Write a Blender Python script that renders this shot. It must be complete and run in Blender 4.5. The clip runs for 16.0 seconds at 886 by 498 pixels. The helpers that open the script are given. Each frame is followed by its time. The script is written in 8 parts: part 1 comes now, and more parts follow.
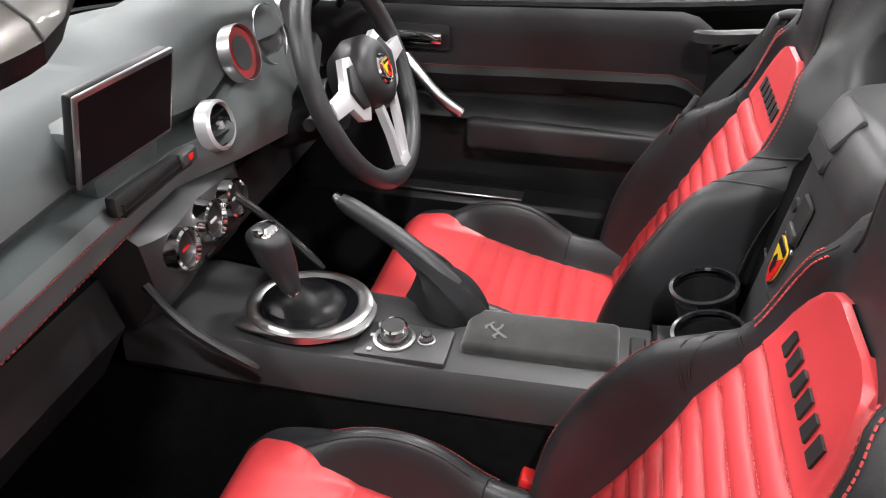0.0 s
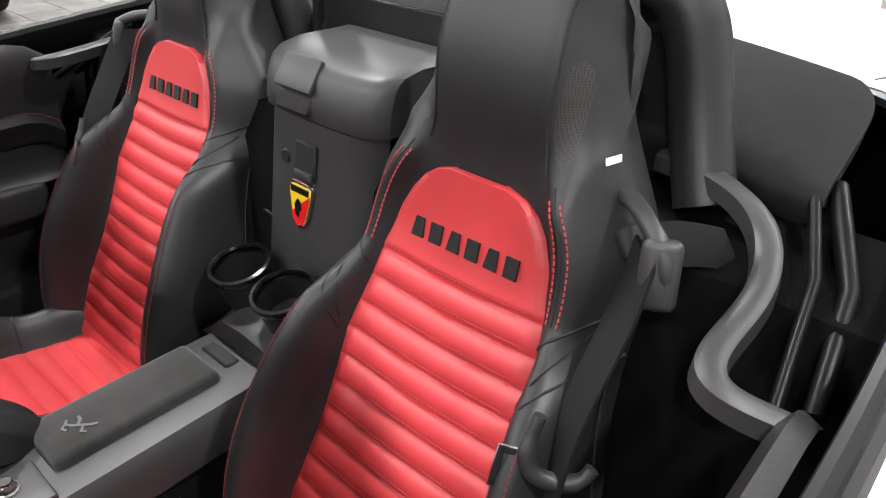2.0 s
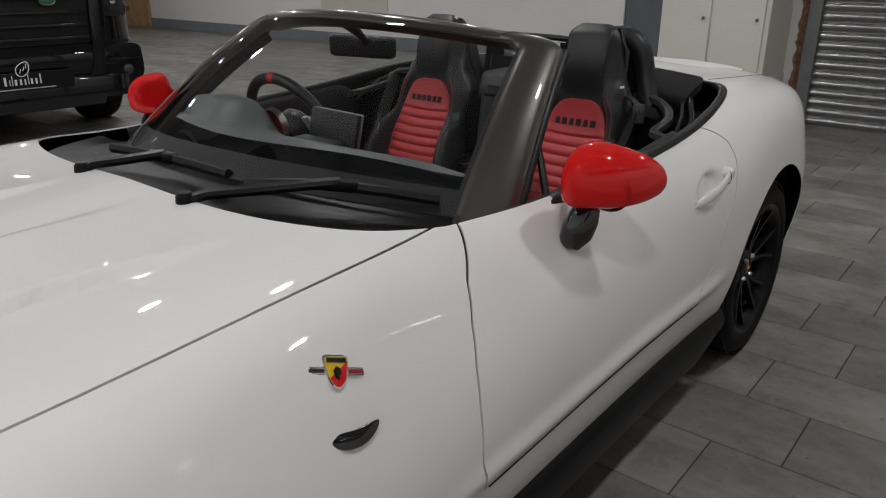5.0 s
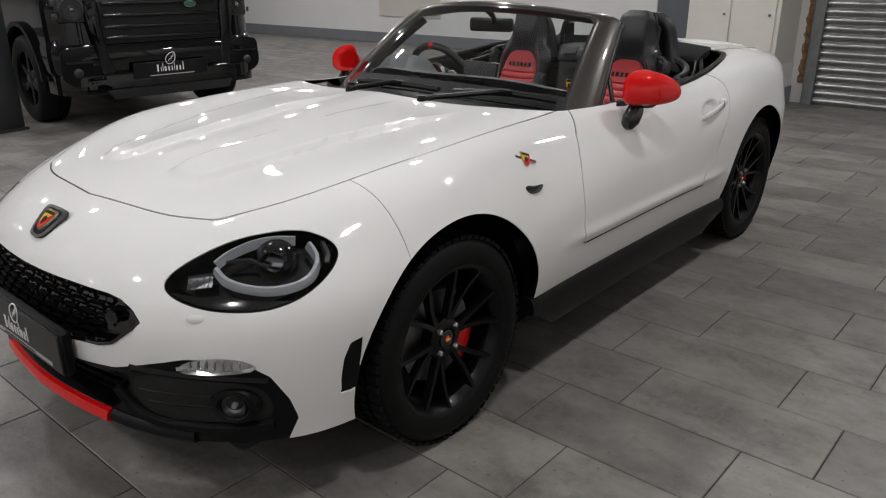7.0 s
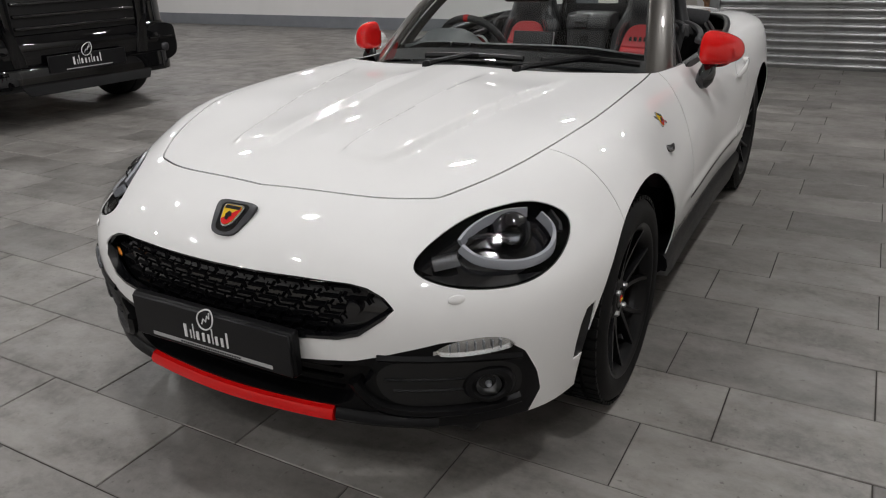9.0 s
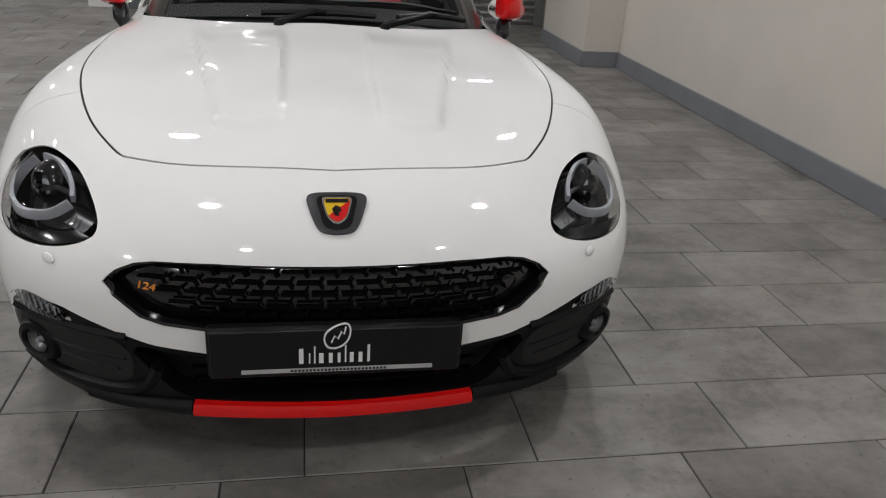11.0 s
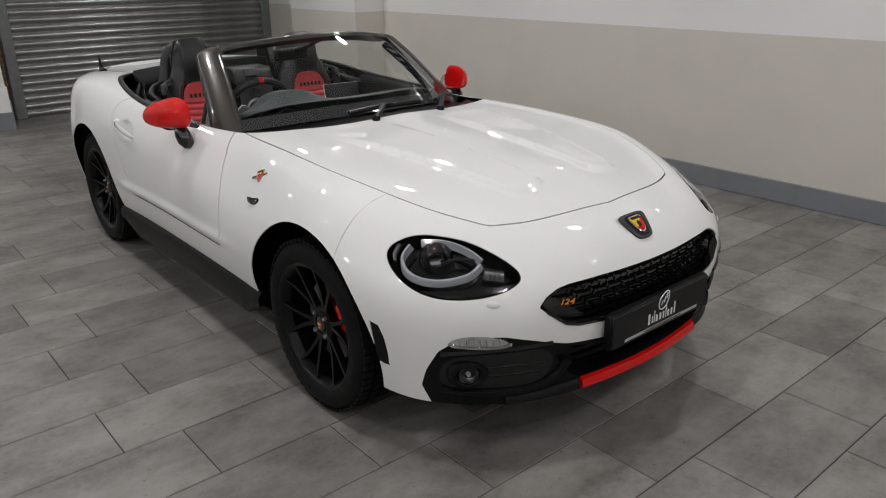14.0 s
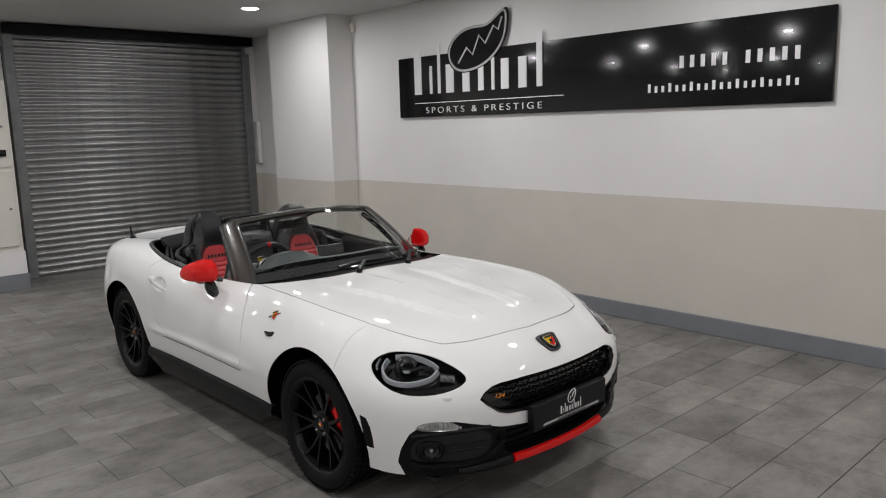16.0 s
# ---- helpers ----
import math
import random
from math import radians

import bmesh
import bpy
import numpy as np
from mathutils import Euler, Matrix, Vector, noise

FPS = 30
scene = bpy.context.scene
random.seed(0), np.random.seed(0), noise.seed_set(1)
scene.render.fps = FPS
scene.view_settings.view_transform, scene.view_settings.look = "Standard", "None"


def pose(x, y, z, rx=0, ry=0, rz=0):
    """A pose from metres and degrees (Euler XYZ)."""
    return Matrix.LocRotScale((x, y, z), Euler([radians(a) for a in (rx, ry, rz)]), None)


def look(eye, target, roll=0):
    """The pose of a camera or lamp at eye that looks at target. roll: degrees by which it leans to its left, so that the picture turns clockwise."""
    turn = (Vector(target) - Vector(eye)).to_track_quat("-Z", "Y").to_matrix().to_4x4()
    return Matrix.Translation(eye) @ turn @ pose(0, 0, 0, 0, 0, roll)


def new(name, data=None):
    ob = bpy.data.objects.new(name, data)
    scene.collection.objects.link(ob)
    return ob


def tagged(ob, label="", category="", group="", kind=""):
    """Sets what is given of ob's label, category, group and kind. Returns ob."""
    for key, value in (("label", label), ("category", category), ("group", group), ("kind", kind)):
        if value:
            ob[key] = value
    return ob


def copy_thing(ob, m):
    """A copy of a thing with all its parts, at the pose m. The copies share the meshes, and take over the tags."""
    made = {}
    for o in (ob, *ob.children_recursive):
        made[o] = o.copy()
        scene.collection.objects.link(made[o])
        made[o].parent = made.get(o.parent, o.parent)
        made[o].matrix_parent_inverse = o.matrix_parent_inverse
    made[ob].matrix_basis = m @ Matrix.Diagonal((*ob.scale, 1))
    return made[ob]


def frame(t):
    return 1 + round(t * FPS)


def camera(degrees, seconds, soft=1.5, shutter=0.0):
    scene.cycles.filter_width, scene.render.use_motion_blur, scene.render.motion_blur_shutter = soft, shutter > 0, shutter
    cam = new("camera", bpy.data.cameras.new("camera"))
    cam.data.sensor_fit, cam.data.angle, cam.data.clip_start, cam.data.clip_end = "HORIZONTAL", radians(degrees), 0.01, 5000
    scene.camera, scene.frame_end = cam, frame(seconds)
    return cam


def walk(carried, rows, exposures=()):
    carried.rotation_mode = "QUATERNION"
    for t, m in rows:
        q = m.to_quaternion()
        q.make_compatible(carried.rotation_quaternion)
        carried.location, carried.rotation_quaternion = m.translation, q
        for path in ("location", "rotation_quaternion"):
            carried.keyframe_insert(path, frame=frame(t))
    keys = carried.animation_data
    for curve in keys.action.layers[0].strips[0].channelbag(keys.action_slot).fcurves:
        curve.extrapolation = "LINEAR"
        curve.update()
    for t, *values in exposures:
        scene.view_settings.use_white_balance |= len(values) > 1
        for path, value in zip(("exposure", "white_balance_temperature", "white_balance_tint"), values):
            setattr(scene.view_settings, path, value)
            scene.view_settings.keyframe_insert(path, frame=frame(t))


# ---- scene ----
cam = camera(61.1, 16.0, soft=1.1)
PATH = [
    (0, (-0.492, 0.801, 1.247), (-0.104, -0.832, 0.159), 0.1),
    (0.5, (-0.378, 0.714, 1.172), (-0.525, -0.854, -0.061), 3.4),
    (1, (-0.301, 0.67, 1.139), (-0.937, -0.652, -0.221), 3.8),
    (1.5, (-0.231, 0.668, 1.169), (-1.323, -0.475, -0.056), 3.3),
    (2, (-0.172, 0.742, 1.2), (-1.456, -0.432, 0.214), 1.2),
    (2.5, (-0.015, 0.881, 1.224), (-1.368, -0.277, 0.314), 0.9),
    (3, (0.193, 0.993, 1.228), (-1.205, -0.18, 0.409), -1.7),
    (3.5, (0.454, 1.095, 1.25), (-1.0, -0.036, 0.472), -1.2),
    (4, (0.744, 1.242, 1.262), (-0.712, 0.088, 0.521), -0.6),
    (4.5, (1.048, 1.335, 1.273), (-0.407, 0.172, 0.55), 0.0),
    (5, (1.398, 1.45, 1.285), (-0.062, 0.28, 0.58), 0.3),
    (5.2, (1.516, 1.492, 1.277), (0.054, 0.33, 0.573), 0.6),
    (7.3, (2.755, 2.069, 1.304), (1.344, 0.833, 0.611), -0.27),
    (7.5, (2.824, 2.04, 1.307), (1.408, 0.808, 0.612), -0.27),
    (8, (3.011, 1.851, 1.293), (1.574, 0.647, 0.597), -0.48),
    (8.5, (3.103, 1.612, 1.272), (1.611, 0.484, 0.563), -1.6),
    (9, (3.153, 1.314, 1.28), (1.538, 0.401, 0.535), -1.5),
    (9.2, (3.182, 1.195, 1.271), (1.514, 0.395, 0.51), -1.0),
    (11.3, (3.362, -0.252, 1.28), (1.612, 0.236, 0.444), 4.2),
    (11.5, (3.333, -0.37, 1.269), (1.607, 0.196, 0.432), 4.2),
    (12, (3.205, -0.679, 1.293), (1.606, 0.163, 0.435), 4.6),
    (12.5, (3.106, -1.033, 1.308), (1.662, 0.055, 0.453), 1.4),
    (13, (3.09, -1.329, 1.356), (1.697, -0.171, 0.508), 0.8),
    (13.5, (3.17, -1.625, 1.424), (1.748, -0.457, 0.64), 0.2),
    (14, (3.242, -1.978, 1.471), (1.813, -0.77, 0.766), -0.6),
    (14.5, (3.471, -2.229, 1.529), (2.026, -0.989, 0.916), -0.9),
    (15, (3.701, -2.387, 1.589), (2.251, -1.117, 1.059), -1.3),
    (15.5, (3.875, -2.529, 1.63), (2.421, -1.22, 1.212), -1.5),
    (16, (3.995, -2.597, 1.665), (2.545, -1.258, 1.339), -1.5),
]
walk(cam, [(t, look(eye, target, roll)) for t, eye, target, roll in PATH], exposures=[(0.0, 2.2), (1.0, 2.1), (1.5, 2.2), (1.7, 2.1), (2.0, 1.9), (2.5, 0.72), (3.0, 0.5), (3.5, 0.5), (4.2, 0.2), (5.0, -0.27), (7.5, 0.12), (9.0, 0.12), (12.5, -0.1), (16.0, 0.0)])

# ---- world, lamps ----
world = bpy.data.worlds.new("world")
scene.world = world
world.use_nodes = True
world.node_tree.nodes["Background"].inputs[0].default_value = (0.9, 0.95, 1.0, 1)
world.node_tree.nodes["Background"].inputs[1].default_value = 0.02


# ---- materials ----
def mat(name, color, rough=0.5, metal=0.0, coat=0.0, bump=0.0, scale=40.0, vary=0.0, vscale=3.0, rvary=0.0, spec=0.5, second=None, coatrough=0.03, sheen=0.0):
    m = bpy.data.materials.new(name)
    m.use_nodes = True
    nt = m.node_tree
    b = nt.nodes["Principled BSDF"]
    b.inputs["Base Color"].default_value = (*color, 1)
    b.inputs["Roughness"].default_value = rough
    b.inputs["Metallic"].default_value = metal
    b.inputs["Coat Weight"].default_value = coat
    b.inputs["Coat Roughness"].default_value = coatrough
    b.inputs["Specular IOR Level"].default_value = spec
    b.inputs["Sheen Weight"].default_value = sheen
    tc = nt.nodes.new("ShaderNodeTexCoord")
    if vary > 0 or rvary > 0:
        n = nt.nodes.new("ShaderNodeTexNoise")
        n.inputs["Scale"].default_value = vscale
        n.inputs["Detail"].default_value = 6.0
        n.inputs["Roughness"].default_value = 0.62
        nt.links.new(tc.outputs["Object"], n.inputs["Vector"])
        if vary > 0:
            r = nt.nodes.new("ShaderNodeValToRGB")
            lo = second if second else tuple(c * (1 - vary) for c in color)
            hi = color if second else tuple(min(1, c * (1 + vary)) for c in color)
            r.color_ramp.elements[0].position, r.color_ramp.elements[1].position = 0.32, 0.68
            r.color_ramp.elements[0].color = (*lo, 1)
            r.color_ramp.elements[1].color = (*hi, 1)
            nt.links.new(n.outputs["Fac"], r.inputs[0])
            nt.links.new(r.outputs[0], b.inputs["Base Color"])
        if rvary > 0:
            mr = nt.nodes.new("ShaderNodeMapRange")
            mr.inputs["To Min"].default_value = max(0, rough - rvary)
            mr.inputs["To Max"].default_value = min(1, rough + rvary)
            nt.links.new(n.outputs["Fac"], mr.inputs["Value"])
            nt.links.new(mr.outputs[0], b.inputs["Roughness"])
    if bump > 0:
        n2 = nt.nodes.new("ShaderNodeTexNoise")
        n2.inputs["Scale"].default_value = scale
        n2.inputs["Detail"].default_value = 4.0
        nt.links.new(tc.outputs["Object"], n2.inputs["Vector"])
        bp = nt.nodes.new("ShaderNodeBump")
        bp.inputs["Strength"].default_value = bump
        bp.inputs["Distance"].default_value = 0.0016
        nt.links.new(n2.outputs["Fac"], bp.inputs["Height"])
        nt.links.new(bp.outputs["Normal"], b.inputs["Normal"])
    return m


def glow(name, color, strength):
    m = bpy.data.materials.new(name)
    m.use_nodes = True
    nt = m.node_tree
    b = nt.nodes["Principled BSDF"]
    b.inputs["Base Color"].default_value = (*color, 1)
    b.inputs["Emission Color"].default_value = (*color, 1)
    b.inputs["Emission Strength"].default_value = strength
    return m


def glass(name, color=(0.9, 0.95, 0.93), rough=0.0, ior=1.45):
    """A thin clear pane: it lets light straight through and mirrors by its angle."""
    m = bpy.data.materials.new(name)
    m.use_nodes = True
    nt = m.node_tree
    nt.nodes.remove(nt.nodes["Principled BSDF"])
    t = nt.nodes.new("ShaderNodeBsdfTransparent")
    t.inputs["Color"].default_value = (*color, 1)
    g = nt.nodes.new("ShaderNodeBsdfGlossy")
    g.inputs["Roughness"].default_value = rough
    fr = nt.nodes.new("ShaderNodeFresnel")
    fr.inputs["IOR"].default_value = ior
    mx = nt.nodes.new("ShaderNodeMixShader")
    nt.links.new(fr.outputs[0], mx.inputs[0])
    nt.links.new(t.outputs[0], mx.inputs[1])
    nt.links.new(g.outputs[0], mx.inputs[2])
    nt.links.new(mx.outputs[0], nt.nodes["Material Output"].inputs["Surface"])
    return m


M_WHITE = mat("white_paint", (0.82, 0.82, 0.81), 0.55, coat=1.0, spec=0.0, vary=0.012, vscale=4, coatrough=0.006)
M_RED = mat("red_gloss_paint", (0.66, 0.006, 0.006), 0.5, coat=1.0, spec=0.0, coatrough=0.006)
M_GREY = mat("dark_grey_metallic_paint", (0.062, 0.057, 0.050), 0.36, metal=0.55, coat=1.0, bump=0.02, scale=1600, coatrough=0.02)
M_BLACKGLOSS = mat("gloss_black", (0.004, 0.004, 0.005), 0.12, coat=0.6)
M_PLASTIC = mat("black_textured_plastic", (0.010, 0.010, 0.0105), 0.42, spec=0.35, bump=0.15, scale=700, rvary=0.06, vscale=20)
M_TRIM = mat("black_trim_plastic", (0.0040, 0.0040, 0.0045), 0.38, spec=0.16, bump=0.12, scale=700, rvary=0.06, vscale=20)
M_SOFTPL = mat("soft_dark_plastic", (0.028, 0.028, 0.029), 0.45, spec=0.5, bump=0.12, scale=520, rvary=0.06, vscale=14)
# near-black for undersides and seams; also paints the shade of gaps, slots, recesses
M_GAP = mat("shadow_gap_black", (0.006, 0.006, 0.006), 0.7)
M_RUBBER = mat("black_rubber", (0.007, 0.007, 0.0075), 0.40, spec=0.32, bump=0.06, scale=300, rvary=0.08, vscale=12)
M_TYRE = mat("tyre_rubber", (0.006, 0.006, 0.006), 0.62, spec=0.15, bump=0.12, scale=260, vary=0.25, vscale=18)
M_RIM = mat("satin_black_alloy", (0.003, 0.003, 0.0035), 0.32, metal=0.0, spec=0.2, coat=0.06, bump=0.02, scale=300)
M_CHROME = mat("chrome", (0.78, 0.78, 0.78), 0.09, metal=1.0)
M_SATIN = mat("satin_silver", (0.50, 0.50, 0.50), 0.30, metal=1.0, bump=0.02, scale=400)
M_STEEL = mat("brake_disc_steel", (0.22, 0.22, 0.23), 0.35, metal=1.0, bump=0.05, scale=200)
M_LEATHER = mat("black_leather", (0.0155, 0.0160, 0.0175), 0.42, spec=0.42, bump=0.13, scale=800, rvary=0.09, vscale=14)
M_REDLEATHER = mat("red_leather", (0.52, 0.042, 0.048), 0.40, bump=0.2, scale=800, rvary=0.07, vscale=9, vary=0.10)
M_FABRIC = mat("black_roof_canvas", (0.009, 0.009, 0.010), 0.85, spec=0.2, bump=0.3, scale=900, vary=0.2, vscale=30)
M_ALCANTARA = mat("dark_alcantara", (0.026, 0.026, 0.025), 0.95, spec=0.1, bump=0.3, scale=900, vary=0.28, vscale=25, sheen=0.3)
M_CARPET = mat("black_carpet", (0.004, 0.004, 0.004), 0.98, spec=0.05, bump=0.5, scale=800, vary=0.3, vscale=60)
M_DASH = mat("grey_black_dash_skin", (0.066, 0.075, 0.076), 0.5, bump=0.2, scale=600, rvary=0.05, vscale=10)
M_GLASS = glass("windscreen_glass", (0.91, 0.95, 0.94), ior=1.55)
M_LENS = glass("clear_lens", (0.97, 0.98, 0.98), ior=1.3)
M_STITCH = mat("red_stitch_thread", (0.17, 0.018, 0.018), 0.7)
M_REDTHREAD = mat("dark_red_pleat_thread", (0.30, 0.030, 0.034), 0.7)
M_STITCHB = mat("bright_red_stitch_thread", (0.42, 0.05, 0.05), 0.7)
M_STITCHG = mat("grey_stitch_thread", (0.10, 0.10, 0.10), 0.7)
M_WALL = mat("white_wall_paint", (0.78, 0.77, 0.76), 0.6, bump=0.05, scale=60, vary=0.025, vscale=1.3)
M_CREAM = mat("cream_wall_paint", (0.62, 0.585, 0.53), 0.55, bump=0.05, scale=60, vary=0.035, vscale=1.7)
M_BASEB = mat("grey_skirting_paint", (0.20, 0.21, 0.23), 0.45, vary=0.08, vscale=4)
M_CEIL = mat("grey_ceiling_paint", (0.58, 0.58, 0.57), 0.75, bump=0.04, scale=80, vary=0.02, vscale=2)
M_SIGN = mat("black_gloss_sign_board", (0.006, 0.006, 0.007), 0.08, coat=0.3)
M_SIGNTXT = mat("white_sign_lettering", (0.80, 0.80, 0.80), 0.35)
M_SHUTTER = mat("galvanised_steel_slat", (0.38, 0.385, 0.385), 0.32, metal=0.9, vary=0.18, vscale=7, rvary=0.08, bump=0.05, scale=90)
M_FRAMESTEEL = mat("grey_steel_guide", (0.20, 0.21, 0.21), 0.45, metal=0.5, vary=0.15, vscale=9)
M_DOORBLUE = mat("blue_grey_door_paint", (0.115, 0.13, 0.145), 0.5, vary=0.06, vscale=5)
M_WOOD = mat("light_oak_door", (0.42, 0.25, 0.11), 0.45, vary=0.25, vscale=6, bump=0.06, scale=80)
M_CABINET = mat("off_white_cupboard_paint", (0.70, 0.68, 0.62), 0.5, vary=0.03, vscale=3)
M_LAMP = glow("lit_downlight_diffuser", (1.0, 0.97, 0.92), 12.0)
M_LRPAINT = mat("black_vehicle_paint", (0.003, 0.003, 0.0035), 0.4, coat=1.0, spec=0.0, coatrough=0.008)
M_YELLOW = mat("badge_yellow_enamel", (0.72, 0.48, 0.02), 0.25, coat=0.5)
M_MESHPATCH = mat("perforated_leather", (0.022, 0.021, 0.021), 0.5)


def perforate(m, scale):
    """Small dark holes in a material, in a regular net."""
    nt = m.node_tree
    tc = nt.nodes.new("ShaderNodeTexCoord")
    vo = nt.nodes.new("ShaderNodeTexVoronoi")
    vo.inputs["Scale"].default_value = scale
    vo.inputs["Randomness"].default_value = 0.0
    ra = nt.nodes.new("ShaderNodeValToRGB")
    ra.color_ramp.elements[0].position, ra.color_ramp.elements[1].position = 0.34, 0.46
    ra.color_ramp.elements[0].color = (0.001, 0.001, 0.001, 1)
    ra.color_ramp.elements[1].color = (0.026, 0.025, 0.025, 1)
    nt.links.new(tc.outputs["Object"], vo.inputs["Vector"])
    nt.links.new(vo.outputs["Distance"], ra.inputs[0])
    nt.links.new(ra.outputs[0], nt.nodes["Principled BSDF"].inputs["Base Color"])


perforate(M_MESHPATCH, 420.0)
M_SILVERPAINT = mat("silver_plastic", (0.55, 0.55, 0.56), 0.32, metal=0.45, bump=0.02, scale=400)
M_GRILLE = mat("black_grille_plastic", (0.003, 0.003, 0.0035), 0.55, spec=0.04)
M_PLATE = mat("black_show_plate", (0.006, 0.006, 0.007), 0.32, spec=0.3)
M_BADGERED = mat("badge_red_enamel", (0.60, 0.012, 0.012), 0.25, coat=0.5)
M_DARKRED = mat("dark_red_dial", (0.30, 0.008, 0.010), 0.4)
M_BADGEBLACK = mat("badge_black_enamel", (0.006, 0.006, 0.006), 0.25, coat=0.5)
M_GUNMETAL = mat("gunmetal_badge_frame", (0.05, 0.05, 0.054), 0.4, metal=0.6)
M_ORANGE = mat("orange_enamel", (0.80, 0.28, 0.03), 0.3)
M_BUCKLERED = mat("red_buckle_plastic", (0.60, 0.02, 0.02), 0.4)
M_WEB = mat("black_belt_webbing", (0.006, 0.006, 0.006), 0.75, spec=0.25, bump=0.35, scale=1100)
M_LIGHTTUBE = mat("frosted_light_guide", (0.36, 0.37, 0.40), 0.35, coat=0.4)
M_PRINTBLACK = mat("black_print", (0.006, 0.006, 0.006), 0.65)
M_SCREEN = mat("dark_screen_glass", (0.004, 0.004, 0.005), 0.5, spec=0.1)
M_GREYMARK = mat("light_grey_marking", (0.42, 0.42, 0.42), 0.5)
M_DIAL = mat("instrument_dial_face", (0.012, 0.012, 0.012), 0.4)


def tile_mat(name, island):
    """Grey stone-look porcelain with cloudy stains and scuffs; each tile differs a little."""
    m = bpy.data.materials.new(name)
    m.use_nodes = True
    nt = m.node_tree
    b = nt.nodes["Principled BSDF"]
    geo = nt.nodes.new("ShaderNodeNewGeometry")
    rnd = geo.outputs["Random Per Island"] if island else nt.nodes.new("ShaderNodeObjectInfo").outputs["Random"]

    def noise_node(scale, detail, rough, stretch=None):
        n = nt.nodes.new("ShaderNodeTexNoise")
        n.inputs["Scale"].default_value, n.inputs["Detail"].default_value, n.inputs["Roughness"].default_value = scale, detail, rough
        if stretch:
            mp = nt.nodes.new("ShaderNodeMapping")
            mp.inputs["Scale"].default_value = stretch
            nt.links.new(geo.outputs["Position"], mp.inputs["Vector"])
            nt.links.new(mp.outputs[0], n.inputs["Vector"])
        else:
            nt.links.new(geo.outputs["Position"], n.inputs["Vector"])
        return n.outputs["Fac"]

    def mix(fac, a, c, kind="MIX"):
        x = nt.nodes.new("ShaderNodeMix")
        x.data_type, x.blend_type = "RGBA", kind
        if isinstance(fac, float):
            x.inputs[0].default_value = fac
        else:
            nt.links.new(fac, x.inputs[0])
        for sock, v in ((6, a), (7, c)):
            if isinstance(v, tuple):
                x.inputs[sock].default_value = (*v, 1)
            else:
                nt.links.new(v, x.inputs[sock])
        return x.outputs[2]

    def ramp(v, lo, hi, a=0.0, c=1.0):
        r = nt.nodes.new("ShaderNodeMapRange")
        r.inputs["From Min"].default_value, r.inputs["From Max"].default_value = lo, hi
        r.inputs["To Min"].default_value, r.inputs["To Max"].default_value = a, c
        nt.links.new(v, r.inputs["Value"])
        return r.outputs[0]

    cloud = ramp(noise_node(2.6, 9, 0.70, (1.7, 1.0, 1.0)), 0.38, 0.62)
    col = mix(cloud, (0.118, 0.110, 0.100), (0.262, 0.250, 0.234))
    fine = ramp(noise_node(34.0, 6, 0.7), 0.38, 0.66)
    col = mix(ramp(noise_node(34.0, 6, 0.7), 0.40, 0.68, 0.0, 0.55), col, (0.225, 0.212, 0.194))
    tone = nt.nodes.new("ShaderNodeMapRange")
    tone.inputs["To Min"].default_value, tone.inputs["To Max"].default_value = 0.78, 1.16
    nt.links.new(rnd, tone.inputs["Value"])
    hsv = nt.nodes.new("ShaderNodeHueSaturation")
    nt.links.new(tone.outputs[0], hsv.inputs["Value"])
    nt.links.new(col, hsv.inputs["Color"])
    scuff = ramp(noise_node(4.6, 10, 0.74), 0.57, 0.74, 0.0, 0.62)
    stained = mix(scuff, hsv.outputs[0], (0.055, 0.050, 0.045))
    spots = ramp(noise_node(46.0, 3, 0.5), 0.66, 0.72, 0.0, 0.55)
    spotted = mix(spots, stained, (0.050, 0.043, 0.036))
    chalk = ramp(noise_node(11.0, 8, 0.75, (0.4, 2.2, 1.0)), 0.62, 0.74, 0.0, 0.38)
    nt.links.new(mix(chalk, spotted, (0.34, 0.33, 0.31)), b.inputs["Base Color"])
    nt.links.new(ramp(noise_node(5.0, 6, 0.6), 0.3, 0.7, 0.33, 0.52), b.inputs["Roughness"])
    bp = nt.nodes.new("ShaderNodeBump")
    bp.inputs["Strength"].default_value, bp.inputs["Distance"].default_value = 0.18, 0.002
    nt.links.new(fine, bp.inputs["Height"])
    nt.links.new(bp.outputs[0], b.inputs["Normal"])
    return m


M_TILE = tile_mat("grey_porcelain_tile", False)
M_TILEFAR = tile_mat("grey_porcelain_tile_far", True)
M_GROUT = mat("dark_grout", (0.032, 0.028, 0.024), 0.85, vary=0.3, vscale=8)
M_DISPLAY = mat("dark_grey_panel", (0.025, 0.027, 0.030), 0.4, vary=0.15, vscale=2)
M_GREEN2 = mat("dark_green_oval", (0.01, 0.10, 0.05), 0.3, coat=0.5)


# ---- mesh helpers ----
SHIFT = Vector((0, 0, 0))  # where the next direct parts of the car stand


def part(name, bm, material, parent=None, label="", smooth=True, angle=40.0):
    me = bpy.data.meshes.new(name)
    bm.to_mesh(me)
    bm.free()
    me.materials.append(material)
    if smooth:
        me.shade_smooth()
        me.set_sharp_from_angle(angle=radians(angle))
    ob = new(name, me)
    if parent is not None:
        ob.parent = parent
        if parent.name == "sports_car":
            ob.location = SHIFT
    if label:
        ob["label"] = label
    return ob


def thing(name, label, category, group="", kind="", at=None):
    ob = new(name)
    if at is not None:
        ob.matrix_world = at
    return tagged(ob, label, category, group, kind)


def xf(bm, m):
    bmesh.ops.transform(bm, matrix=m, verts=bm.verts)
    return bm


